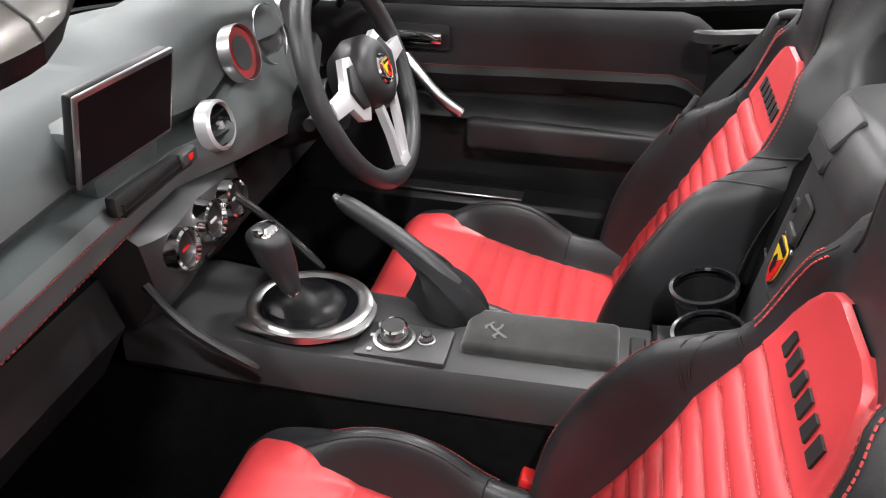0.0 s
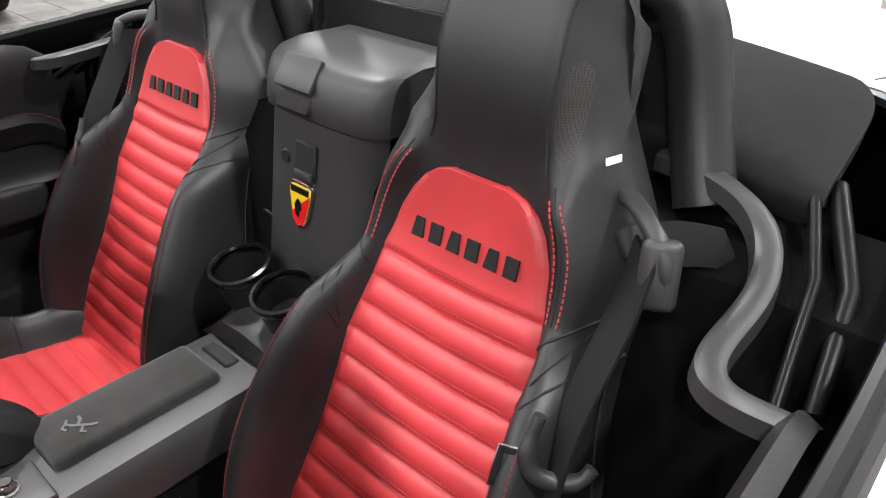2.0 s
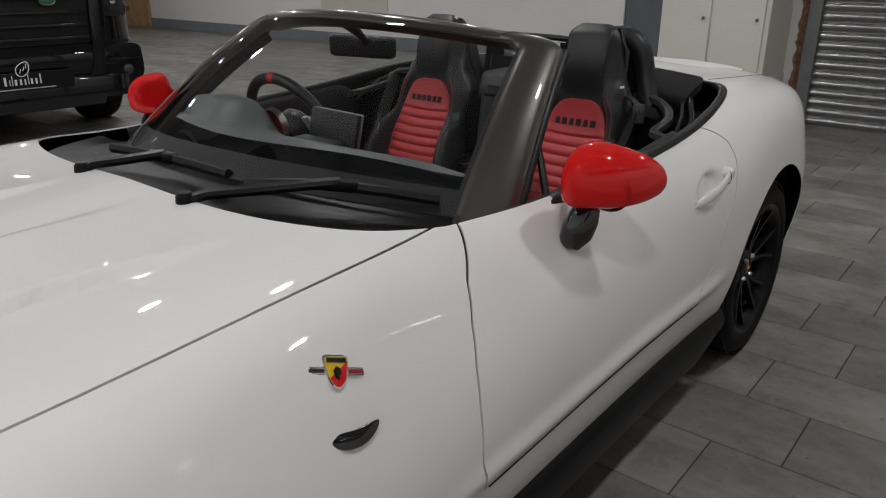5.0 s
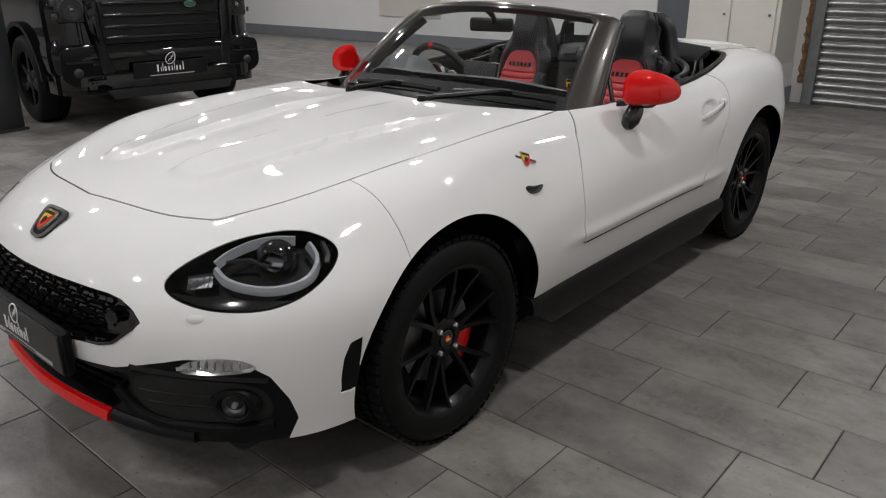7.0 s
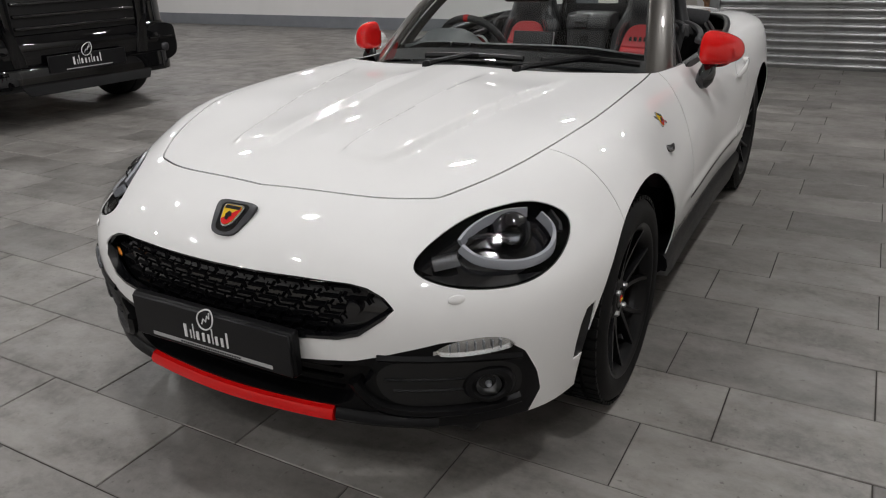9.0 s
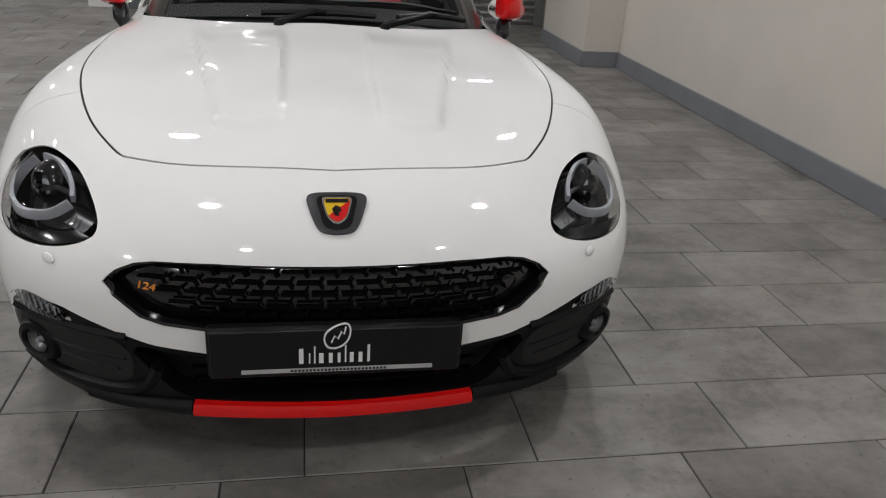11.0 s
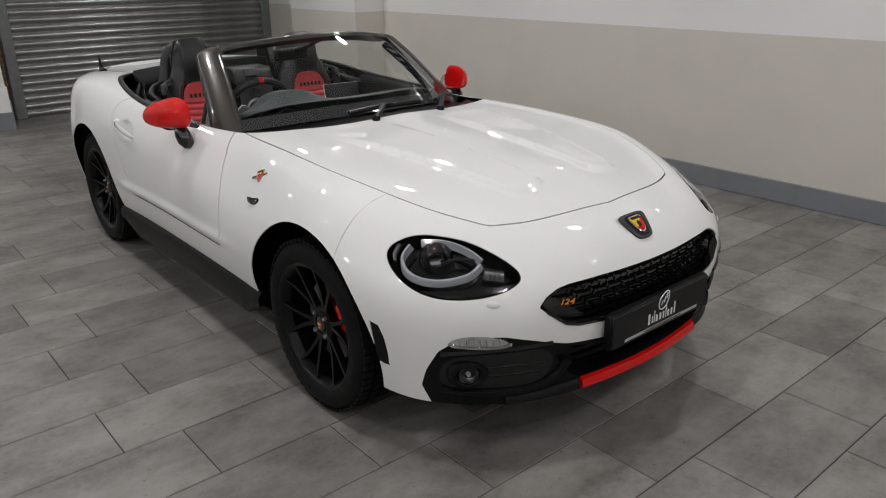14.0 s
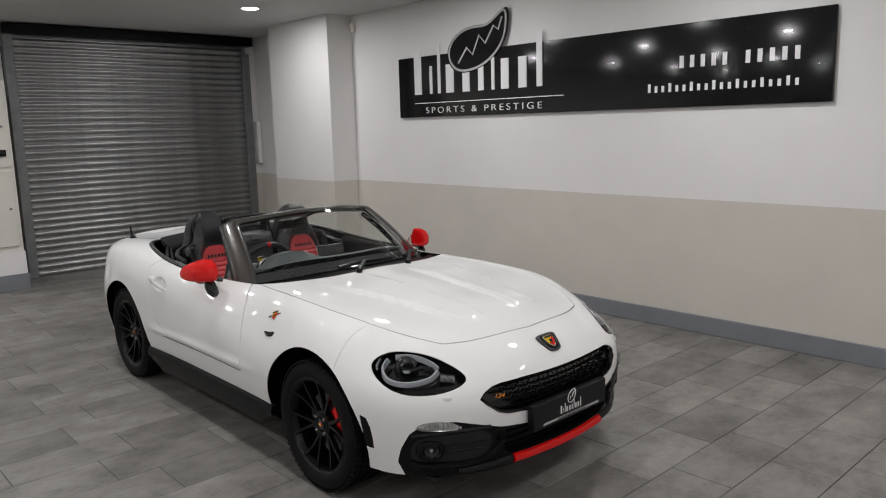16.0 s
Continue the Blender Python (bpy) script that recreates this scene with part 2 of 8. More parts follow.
def join(*bms):
    out = bmesh.new()
    for b in bms:
        me = bpy.data.meshes.new("tmp")
        b.to_mesh(me)
        b.free()
        out.from_mesh(me)
        bpy.data.meshes.remove(me)
    return out


def box(x0, x1, y0, y1, z0, z1, bevel=0.0, seg=2):
    bm = bmesh.new()
    bmesh.ops.create_cube(bm, size=1)
    xf(bm, Matrix.Translation(((x0 + x1) / 2, (y0 + y1) / 2, (z0 + z1) / 2)) @ Matrix.Diagonal((x1 - x0, y1 - y0, z1 - z0, 1)))
    if bevel > 0:
        bmesh.ops.bevel(bm, geom=list(bm.edges), offset=bevel, segments=seg, profile=0.5, affect="EDGES")
    return bm


def revolve(profile, seg=48, closed=False):
    """A turned shape round the z axis from (radius, z) pairs."""
    bm = bmesh.new()
    rings = []
    for r, z in profile:
        if r < 1e-6:
            rings.append([bm.verts.new((0, 0, z))])
        else:
            rings.append([bm.verts.new((r * math.cos(2 * math.pi * i / seg), r * math.sin(2 * math.pi * i / seg), z)) for i in range(seg)])
    pairs = list(zip(rings, rings[1:])) + ([(rings[-1], rings[0])] if closed else [])
    for a, b in pairs:
        for i in range(seg):
            j = (i + 1) % seg
            q = [a[i % len(a)], a[j % len(a)], b[j % len(b)], b[i % len(b)]]
            q2 = []
            for v in q:
                if v not in q2:
                    q2.append(v)
            if len(q2) > 2:
                bm.faces.new(q2)
    bmesh.ops.recalc_face_normals(bm, faces=bm.faces)
    return bm


def cubic(t, p, q):
    """Natural cubic spline through the points p at the knots t, read at q."""
    t, p, q = np.asarray(t, float), np.asarray(p, float), np.asarray(q, float)
    n = len(t)
    h = np.diff(t)
    a = np.zeros((n, n))
    r = np.zeros((n,) + p.shape[1:])
    a[0, 0] = a[-1, -1] = 1
    for i in range(1, n - 1):
        a[i, i - 1], a[i, i], a[i, i + 1] = h[i - 1], 2 * (h[i - 1] + h[i]), h[i]
        r[i] = 6 * ((p[i + 1] - p[i]) / h[i] - (p[i] - p[i - 1]) / h[i - 1])
    m = np.linalg.solve(a, r)
    k = np.clip(np.searchsorted(t, q, side="right") - 1, 0, n - 2)
    hh = h[k]
    d = q - t[k]
    e = t[k + 1] - q
    s = (slice(None),) + (None,) * (p.ndim - 1)
    return (m[k] * (e ** 3 / (6 * hh))[s] + m[k + 1] * (d ** 3 / (6 * hh))[s]
            + (p[k] / hh[s] - m[k] * hh[s] / 6) * e[s] + (p[k + 1] / hh[s] - m[k + 1] * hh[s] / 6) * d[s])


def smooth_path(pts, n=40, closed=False):
    """n points on a smooth curve through the given ones."""
    p = np.array(pts, float)
    if closed:
        p = np.vstack([p[-3:], p, p[:4]])
    t = np.concatenate([[0], np.cumsum(np.linalg.norm(np.diff(p, axis=0), axis=1) ** 0.5)])
    if closed:
        return cubic(t, p, np.linspace(t[3], t[-4], n, endpoint=False))
    return cubic(t, p, np.linspace(t[0], t[-1], n))


def grid(points, close_u=False, close_v=False):
    """A sheet from an array of points [u][v]."""
    bm = bmesh.new()
    nu, nv = len(points), len(points[0])
    vs = [[bm.verts.new(tuple(map(float, points[i][j]))) for j in range(nv)] for i in range(nu)]
    for i in range(nu if close_u else nu - 1):
        for j in range(nv if close_v else nv - 1):
            a, b, c, d = vs[i][j], vs[(i + 1) % nu][j], vs[(i + 1) % nu][(j + 1) % nv], vs[i][(j + 1) % nv]
            bm.faces.new((a, b, c, d))
    return bm


def tube(pts, radius, seg=10, closed=False, caps=True):
    """A round bar along points; radius is a number or one for each point."""
    p = [Vector(q) for q in pts]
    n = len(p)
    rad = [float(r) for r in radius] if hasattr(radius, "__len__") else [float(radius)] * n
    up = Vector((0, 0, 1))
    rows = []
    last = None
    for i in range(n):
        d = (p[(i + 1) % n] - p[i - 1]) if closed else (p[min(i + 1, n - 1)] - p[max(i - 1, 0)])
        d.normalize()
        if last is None:
            side = d.cross(up)
            if side.length < 1e-3:
                side = d.cross(Vector((1, 0, 0)))
        else:
            side = last - d * last.dot(d)
        side.normalize()
        last = side
        nrm = d.cross(side)
        rows.append([p[i] + rad[i] * (math.cos(2 * math.pi * k / seg) * side + math.sin(2 * math.pi * k / seg) * nrm) for k in range(seg)])
    bm = grid(rows, close_u=closed, close_v=True)
    if caps and not closed:
        bm.verts.ensure_lookup_table()
        bm.faces.new([bm.verts[k] for k in range(seg)])
        bm.faces.new([bm.verts[(n - 1) * seg + k] for k in range(seg)])
    bmesh.ops.recalc_face_normals(bm, faces=bm.faces)
    return bm


def prism(outline, depth, bevel=0.0, seg=2):
    """A plate with the outline (x, y), from z = 0 to depth."""
    bm = bmesh.new()
    f = bm.faces.new([bm.verts.new((x, y, 0)) for x, y in outline])
    r = bmesh.ops.extrude_face_region(bm, geom=[f])
    bmesh.ops.translate(bm, vec=(0, 0, depth), verts=[v for v in r["geom"] if isinstance(v, bmesh.types.BMVert)])
    bmesh.ops.recalc_face_normals(bm, faces=bm.faces)
    if bevel > 0:
        top = [e for e in bm.edges if all(abs(v.co.z - depth) < 1e-6 for v in e.verts)]
        bmesh.ops.bevel(bm, geom=top, offset=bevel, segments=seg, profile=0.5, affect="EDGES")
    return bm


def thicken(bm, depth):
    """Gives a sheet a turned-in edge of that depth, against its normals."""
    bm.normal_update()
    edge = [e for e in bm.edges if len(e.link_faces) == 1]
    nrm = {v: v.normal.copy() for e in edge for v in e.verts}
    r = bmesh.ops.extrude_edge_only(bm, edges=edge)
    fresh = [v for v in r["geom"] if isinstance(v, bmesh.types.BMVert)]
    # a fresh vertex starts where its source lies
    where = {tuple(round(c, 6) for c in v.co): n for v, n in nrm.items()}
    for v in fresh:
        n = where.get(tuple(round(c, 6) for c in v.co))
        if n is not None:
            v.co -= n * depth
    bmesh.ops.recalc_face_normals(bm, faces=bm.faces)
    return bm


def carve(bm, f):
    """Cuts the sheet along f(points) = 0."""
    bm.verts.index_update()
    vs = list(bm.verts)
    val = f(np.array([v.co[:] for v in vs]))
    val = np.where(np.abs(val) < 1e-6, 1e-6, val)
    d = {v: val[i] for i, v in enumerate(vs)}
    cross = [e for e in bm.edges if d[e.verts[0]] * d[e.verts[1]] < 0]
    if not cross:
        return
    a = np.array([e.verts[0].co[:] for e in cross])
    b = np.array([e.verts[1].co[:] for e in cross])
    fa = np.array([d[e.verts[0]] for e in cross])
    lo, hi = np.zeros(len(cross)), np.ones(len(cross))
    for _ in range(14):
        mid = (lo + hi) / 2
        same = f(a + (b - a) * mid[:, None]) * fa > 0
        lo, hi = np.where(same, mid, lo), np.where(same, hi, mid)
    t = np.clip((lo + hi) / 2, 0.002, 0.998)
    fresh = set()
    faces = set()
    for e, k in zip(cross, t):
        faces.update(e.link_faces)
        v0 = e.verts[0]
        _, v = bmesh.utils.edge_split(e, v0, float(k))
        fresh.add(v)
    for fc in faces:
        cut = [v for v in fc.verts if v in fresh]
        if len(cut) == 2:
            bmesh.utils.face_split(fc, cut[0], cut[1])
        elif len(cut) == 4:
            order = [v for v in fc.verts if v in fresh]
            g, _ = bmesh.utils.face_split(fc, order[0], order[1])
            for h in (fc, g):
                c2 = [v for v in h.verts if v in order[2:]]
                if len(c2) == 2:
                    try:
                        bmesh.utils.face_split(h, c2[0], c2[1])
                    except ValueError:
                        pass


def keep(bm, f):
    """Drops the faces whose middle has f <= 0."""
    bm.faces.ensure_lookup_table()
    c = np.array([fc.calc_center_median()[:] for fc in bm.faces])
    if len(c) == 0:
        return bm
    val = f(c)
    bmesh.ops.delete(bm, geom=[fc for fc, k in zip(list(bm.faces), val) if k <= 0], context="FACES")
    return bm


def polydist(poly):
    """A signed distance to a closed outline in the plane: positive inside."""
    P = np.array(poly, float)
    Q = np.roll(P, -1, axis=0)

    def f(p):
        best = np.full(len(p), 1e9)
        inside = np.zeros(len(p), bool)
        for (x0, y0), (x1, y1) in zip(P, Q):
            ex, ey = x1 - x0, y1 - y0
            t = np.clip(((p[:, 0] - x0) * ex + (p[:, 1] - y0) * ey) / (ex * ex + ey * ey + 1e-12), 0, 1)
            best = np.minimum(best, np.hypot(p[:, 0] - x0 - t * ex, p[:, 1] - y0 - t * ey))
            if y0 != y1:
                inside ^= ((y0 > p[:, 1]) != (y1 > p[:, 1])) & (p[:, 0] < (x1 - x0) * (p[:, 1] - y0) / (y1 - y0) + x0)
        return np.where(inside, best, -best)

    return f

# ---- car body surface: ribs from the sill over the shoulder to the middle line ----
BODY_BOTTOM = [(1.95, 0, .20), (1.93, .25, .20), (1.87, .47, .20), (1.70, .70, .21), (1.53, .77, .21), (1.155, .80, .21), (.75, .79, .22), (.35, .775, .22),
               (-.15, .765, .22), (-.62, .765, .22), (-1.155, .785, .22), (-1.6, .74, .24), (-1.80, .58, .26), (-1.91, .3, .27), (-1.93, 0, .27)]
BODY_LOW = [(1.985, 0, .38), (1.965, .25, .38), (1.905, .48, .38), (1.73, .715, .38), (1.53, .805, .38), (1.155, .855, .38), (.75, .838, .38), (.35, .822, .38),
            (-.15, .812, .38), (-.62, .815, .38), (-1.155, .828, .38), (-1.6, .772, .4), (-1.83, .60, .42), (-1.95, .3, .43), (-1.98, 0, .43)]
BODY_MID = [(1.975, 0, .56), (1.955, .25, .56), (1.895, .48, .55), (1.72, .715, .55), (1.5, .82, .55), (1.155, .868, .54), (.75, .845, .54), (.35, .835, .54),
            (-.15, .820, .54), (-.62, .828, .55), (-1.155, .838, .56), (-1.6, .782, .6), (-1.83, .605, .6), (-1.96, .3, .6), (-1.99, 0, .6)]
BODY_HIGH = [(1.88, 0, .675), (1.87, .22, .67), (1.80, .46, .66), (1.62, .68, .66), (1.42, .785, .67), (1.155, .825, .70), (.75, .80, .69), (.35, .80, .69),
             (-.15, .800, .69), (-.62, .822, .70), (-1.155, .825, .72), (-1.6, .760, .73), (-1.82, .59, .74), (-1.945, .3, .74), (-1.97, 0, .74)]
BODY_SHOULDER = [(1.74, 0, .735), (1.72, .20, .735), (1.66, .42, .735), (1.50, .60, .755), (1.34, .70, .775), (1.12, .735, .80), (.75, .715, .815), (.35, .66, .835),
                 (-.15, .722, .83), (-.62, .748, .845), (-1.155, .768, .880), (-1.6, .700, .868), (-1.79, .52, .870), (-1.91, .25, .878), (-1.93, 0, .882)]
BODY_DECK = [(1.6, 0, .775), (1.55, .15, .78), (1.45, .27, .785), (1.32, .38, .80), (1.2, .42, .815), (1.0, .43, .83), (.70, .42, .855), (.4, .38, .875),
             (-.15, .4, .86), (-.62, .42, .88), (-1.2, .4, .910), (-1.55, .38, .906), (-1.72, .28, .905), (-1.84, .13, .905), (-1.86, 0, .905)]
BODY_SPINE = [(1.5, 0, .80), (1.42, 0, .81), (1.3, 0, .82), (1.18, 0, .83), (1.05, 0, .842), (.90, 0, .853), (.65, 0, .872), (.42, 0, .885),
              (-.15, 0, .87), (-.62, 0, .89), (-1.2, 0, .926), (-1.45, 0, .922), (-1.6, 0, .920), (-1.7, 0, .917), (-1.75, 0, .917)]


def body_points(nu, nv):
    """The left half of the body as a sheet of points [along][up]."""
    levels = []
    mid = np.array(BODY_MID)
    knots = np.concatenate([[0], np.cumsum(np.linalg.norm(np.diff(mid, axis=0), axis=1))])
    q = np.linspace(0, knots[-1], nu)
    ext = np.concatenate([-knots[2:0:-1], knots, 2 * knots[-1] - knots[-2:-4:-1]])
    flip = np.array([1, -1, 1])
    for rows in (BODY_BOTTOM, BODY_LOW, BODY_MID, BODY_HIGH, BODY_SHOULDER, BODY_DECK, BODY_SPINE):
        p = np.array(rows, float)
        levels.append(cubic(ext, np.vstack([p[2:0:-1] * flip, p, p[-2:-4:-1] * flip]), q))
    levels = np.array(levels)
    out = np.zeros((nu, nv, 3))
    for i in range(nu):
        p = levels[:, i]
        p = np.vstack([p, p[-2:-4:-1] * flip])
        t = np.concatenate([[0], np.cumsum(np.linalg.norm(np.diff(p, axis=0), axis=1) ** 0.7)])
        out[i] = cubic(t, p, np.linspace(0, t[6], nv))
    out[0, :, 1] = 0
    out[-1, :, 1] = 0
    out[:, -1, 1] = 0
    return side_relief(hood_relief(out))


def step(x):
    x = np.clip(x, 0, 1)
    return x * x * (3 - 2 * x)


def hood_relief(p):
    """Two long raised fields on the bonnet with soft edges and round front ends."""
    x, y = p[..., 0], np.abs(p[..., 1])
    inner = 0.118 + 0.012 * (1.6 - x)
    outer = 0.262 + 0.19 * (1.6 - x)
    across = step((y - inner + 0.011) / 0.022) * step((outer + 0.010 - y) / 0.020)
    mid, half = (inner + outer) / 2, (outer - inner) / 2
    round_end = 1.545 + 0.07 * np.sqrt(np.clip(1 - ((y - mid) / (half + 0.02)) ** 2, 0, 1))
    along = step((round_end - x) / 0.05) * step((x - 0.66) / 0.30)
    p[..., 2] += 0.016 * across * along * (p[..., 2] > 0.7)
    return p


def side_relief(p):
    """A shallow dish behind each door handle and a soft crease above the sill."""
    x, z = p[..., 0], p[..., 2]
    side = np.abs(p[..., 1]) > 0.6
    dx, dz = (x + 0.535) / 0.085, (z - 0.742 + 0.10 * (x + 0.535)) / 0.042
    dish = np.clip(1 - dx * dx - dz * dz, 0, 1)
    p[..., 1] -= 0.020 * step(dish * 1.3) * side
    run = step((0.72 - x) / 0.3) * step((x + 0.78) / 0.2)
    p[..., 1] += 0.010 * np.exp(-((z - 0.452 - 0.020 * x) / 0.022) ** 2) * run * side
    return p


def side_angle(p):
    """The angle round the nose, in degrees: 0 in front, about 96 at the front axle."""
    return np.degrees(np.arctan2(np.abs(p[:, 1]), p[:, 0] - 1.25))

# ---- the room ----
WALL_Y, SHUT_X, CEIL_Z = 2.76, -5.75, 2.93
FAR_Y, FAR_X, FRONT_X = -16.0, -8.0, 8.5


def slab(name, bm, material, label, category, kind="structure"):
    return tagged(part(name, bm, material, None, "", smooth=False), label, category, "", kind)


def banded_wall(name, x0, x1, y0, y1, band=1.05, z1=CEIL_Z, label="white painted wall with a cream lower band"):
    w = thing(name, label, "wall", "", "structure")
    part("upper_wall", box(x0, x1, y0, y1, band, z1), M_WALL, w, "white painted upper wall", smooth=False)
    part("lower_wall", box(x0, x1, y0, y1, -0.1, band), M_CREAM, w, "cream painted lower wall", smooth=False)
    return w


def skirting(name, x0, x1, y0, y1, h=0.14):
    return tagged(part(name, box(x0, x1, y0, y1, 0.0, h, 0.004, 1), M_BASEB, None, "", smooth=False), "grey painted skirting board along the wall", "skirting", "", "structure")


slab("ceiling", box(FAR_X - 0.2, FRONT_X + 0.2, FAR_Y - 0.2, WALL_Y + 0.2, CEIL_Z, CEIL_Z + 0.2), M_CEIL, "plain grey painted ceiling", "ceiling")
banded_wall("wall_sign", -3.27, FRONT_X, WALL_Y, WALL_Y + 0.2)
skirting("baseboard_sign", -3.27, FRONT_X, WALL_Y - 0.018, WALL_Y)
banded_wall("wall_pier", -4.55, -3.27, 2.42, WALL_Y + 0.2, label="white and cream painted wall pier")
skirting("baseboard_pier", -4.55, -3.252, 2.402, 2.42)
skirting("baseboard_pier_end", -3.27, -3.252, 2.42, WALL_Y - 0.018)
banded_wall("wall_recess", SHUT_X - 0.2, -4.55, WALL_Y + 0.12, WALL_Y + 0.32)
banded_wall("wall_shutter_side", SHUT_X - 0.2, SHUT_X, 2.74, WALL_Y + 0.12)
slab("wall_shutter_head", box(SHUT_X - 0.2, SHUT_X, -0.30, 2.74, 2.88, CEIL_Z), M_WALL, "white wall strip above the shutter", "wall")
banded_wall("wall_front", FRONT_X, FRONT_X + 0.2, FAR_Y, WALL_Y + 0.2, band=1.05)
slab("wall_far", box(FAR_X, FRONT_X, FAR_Y - 0.2, FAR_Y, -0.1, CEIL_Z), M_WALL, "plain white far wall", "wall")
skirting("baseboard_far", FAR_X, FRONT_X, FAR_Y, FAR_Y + 0.018, 0.2)
slab("wall_back", box(FAR_X - 0.2, FAR_X, FAR_Y, -2.2, -0.1, CEIL_Z), M_WALL, "plain white back wall", "wall")
skirting("baseboard_back", FAR_X, FAR_X + 0.018, FAR_Y, -2.2, 0.2)


# ---- roller shutter ----
def shutter():
    w = thing("roller_shutter", "closed galvanised steel roller shutter with ribbed slats", "shutter", "", "structure")
    y0, y1, z0, z1 = -0.20, 2.66, 0.0, 2.80
    pitch = 0.0792
    prof = [(0.019 * math.sin(math.pi * (k / 10) ** 1.35) ** 0.75, k / 10 * pitch * 0.86) for k in range(11)]
    prof += [(-0.004, pitch * 0.88), (-0.004, pitch * 0.985)]
    rows = [[(SHUT_X + 0.03 + dx, y, dz) for dx, dz in prof] for y in (y0, y1)]
    bm = grid(rows)
    bmesh.ops.recalc_face_normals(bm, faces=bm.faces)
    slat = part("slat", bm, M_SHUTTER, w)
    n = int((z1 - z0) / pitch)
    for i in range(1, n):
        o = slat.copy()
        scene.collection.objects.link(o)
        o.location.z = i * pitch
    part("backing", box(SHUT_X - 0.05, SHUT_X + 0.015, y0, y1, 0, z1), M_FRAMESTEEL, w, "", smooth=False)
    part("guide_rail", box(SHUT_X, SHUT_X + 0.09, y0 - 0.09, y0 + 0.015, 0, z1 + 0.05, 0.004, 1), M_FRAMESTEEL, w, smooth=False)
    part("guide_rail", box(SHUT_X, SHUT_X + 0.09, y1 - 0.015, y1 + 0.09, 0, z1 - 0.1, 0.004, 1), M_FRAMESTEEL, w, smooth=False)
    part("head_box", box(SHUT_X, SHUT_X + 0.16, y0 - 0.1, y1 + 0.12, z1, z1 + 0.11, 0.006, 1), M_TRIM, w, "black shutter head box", smooth=False)
    return w


shutter()


# ---- downlights ----
def downlight(x, y, power=17.5, r=0.085):
    d = thing("ceiling_downlight", "round recessed ceiling downlight, lit", "light", "ceiling downlights", at=pose(x, y, CEIL_Z))
    part("trim_ring", revolve([(r, -0.001), (r + 0.02, -0.004), (r + 0.022, -0.001), (r + 0.022, 0.0)], 32), M_WALL, d)
    part("diffuser", revolve([(0, -0.003), (r, -0.003), (r, -0.001)], 32), M_LAMP, d)
    lamp = bpy.data.lights.new("downlight_lamp", "AREA")
    lamp.shape, lamp.size, lamp.energy, lamp.color = "DISK", 2 * r, power, (1.0, 0.985, 0.995)
    lo = new("downlight_lamp", lamp)
    lo.location = (x, y, CEIL_Z - 0.012)
    return d


for ix in range(6):
    for iy in range(6):
        downlight(-5.9 + 2.45 * ix + 0.05, 1.55 - 2.6 * iy)


# ---- rear corner: cupboard, doors, return wall ----
slab("wall_rear_side", box(SHUT_X - 0.2, SHUT_X, -2.40, -0.30, -0.1, CEIL_Z), M_WALL, "white wall beside the shutter", "wall")
slab("wall_return", box(FAR_X, SHUT_X - 0.2, -2.40, -2.20, -0.1, CEIL_Z), M_WALL, "white return wall", "wall")
cb = thing("cupboard", "off-white wooden wall cupboard with two doors beside the shutter", "cupboard")
part("carcass", box(SHUT_X, -5.14, -1.36, -0.44, 0.42, 2.25, 0.004, 1), M_CABINET, cb, smooth=False)
for y0, y1 in ((-1.33, -0.92), (-0.90, -0.48)):
    for z0, z1 in ((0.48, 1.30), (1.34, 2.20)):
        d = part("cupboard_door", box(-5.142, -5.118, y0, y1, z0, z1, 0.003, 1), M_CABINET, cb, smooth=False)
        part("door_knob", xf(revolve([(0, 0.03), (0.012, 0.028), (0.014, 0.018), (0.006, 0.01), (0.006, 0)], 14), Matrix.Translation((-5.118, y1 - 0.05, (z0 + z1) / 2)) @ Matrix.Rotation(radians(90), 4, "Y")), M_STEEL, d)
part("skirt_wall", box(SHUT_X, -5.12, -1.37, -0.43, 0.17, 0.42, 0.003, 1), M_WALL, cb, "white plinth band", smooth=False)
part("plinth", box(SHUT_X, -5.10, -1.38, -0.42, 0.0, 0.17, 0.003, 1), M_BASEB, cb, "grey plinth", smooth=False)
dr = thing("door_1", "blue-grey flush door beside the cupboard, shut", "door", "", "structure")
part("leaf", box(SHUT_X, SHUT_X + 0.04, -1.98, -1.40, 0.0, 2.05, 0.003, 1), M_DOORBLUE, dr, smooth=False)
part("door_frame", box(SHUT_X, SHUT_X + 0.06, -2.04, -1.98, 0.0, 2.11, 0.003, 1), M_WALL, dr, smooth=False)
part("door_handle", tube([(SHUT_X + 0.04, -1.46, 1.0), (SHUT_X + 0.09, -1.46, 1.0), (SHUT_X + 0.09, -1.56, 1.0)], 0.01, 8), M_SATIN, dr)
dw = thing("door_2", "light oak veneered door in the far wall, shut", "door", "", "structure")
part("leaf", box(FAR_X, FAR_X + 0.05, -15.9, -14.4, 0.0, 2.05, 0.003, 1), M_WOOD, dw, smooth=False)
part("door_frame", box(FAR_X, FAR_X + 0.07, -14.4, -14.3, 0.0, 2.12, 0.003, 1), M_WOOD, dw, smooth=False)
wp = thing("wall_panel", "cream painted access panel on the far wall", "panel", "", "structure")
part("panel_board", box(FAR_X, FAR_X + 0.03, -8.8, -7.25, 0.50, 1.9, 0.006, 1), M_CREAM, wp, smooth=False)
bxx = thing("conduit_box", "small white electrical trunking box by the shutter", "electrical box")
part("cover", box(SHUT_X, SHUT_X + 0.10, 2.80, 2.86, 1.20, 1.78, 0.004, 1), M_WALL, bxx, smooth=False)
sn = thing("alarm_sensor", "small cream alarm sensor high in the wall corner", "sensor")
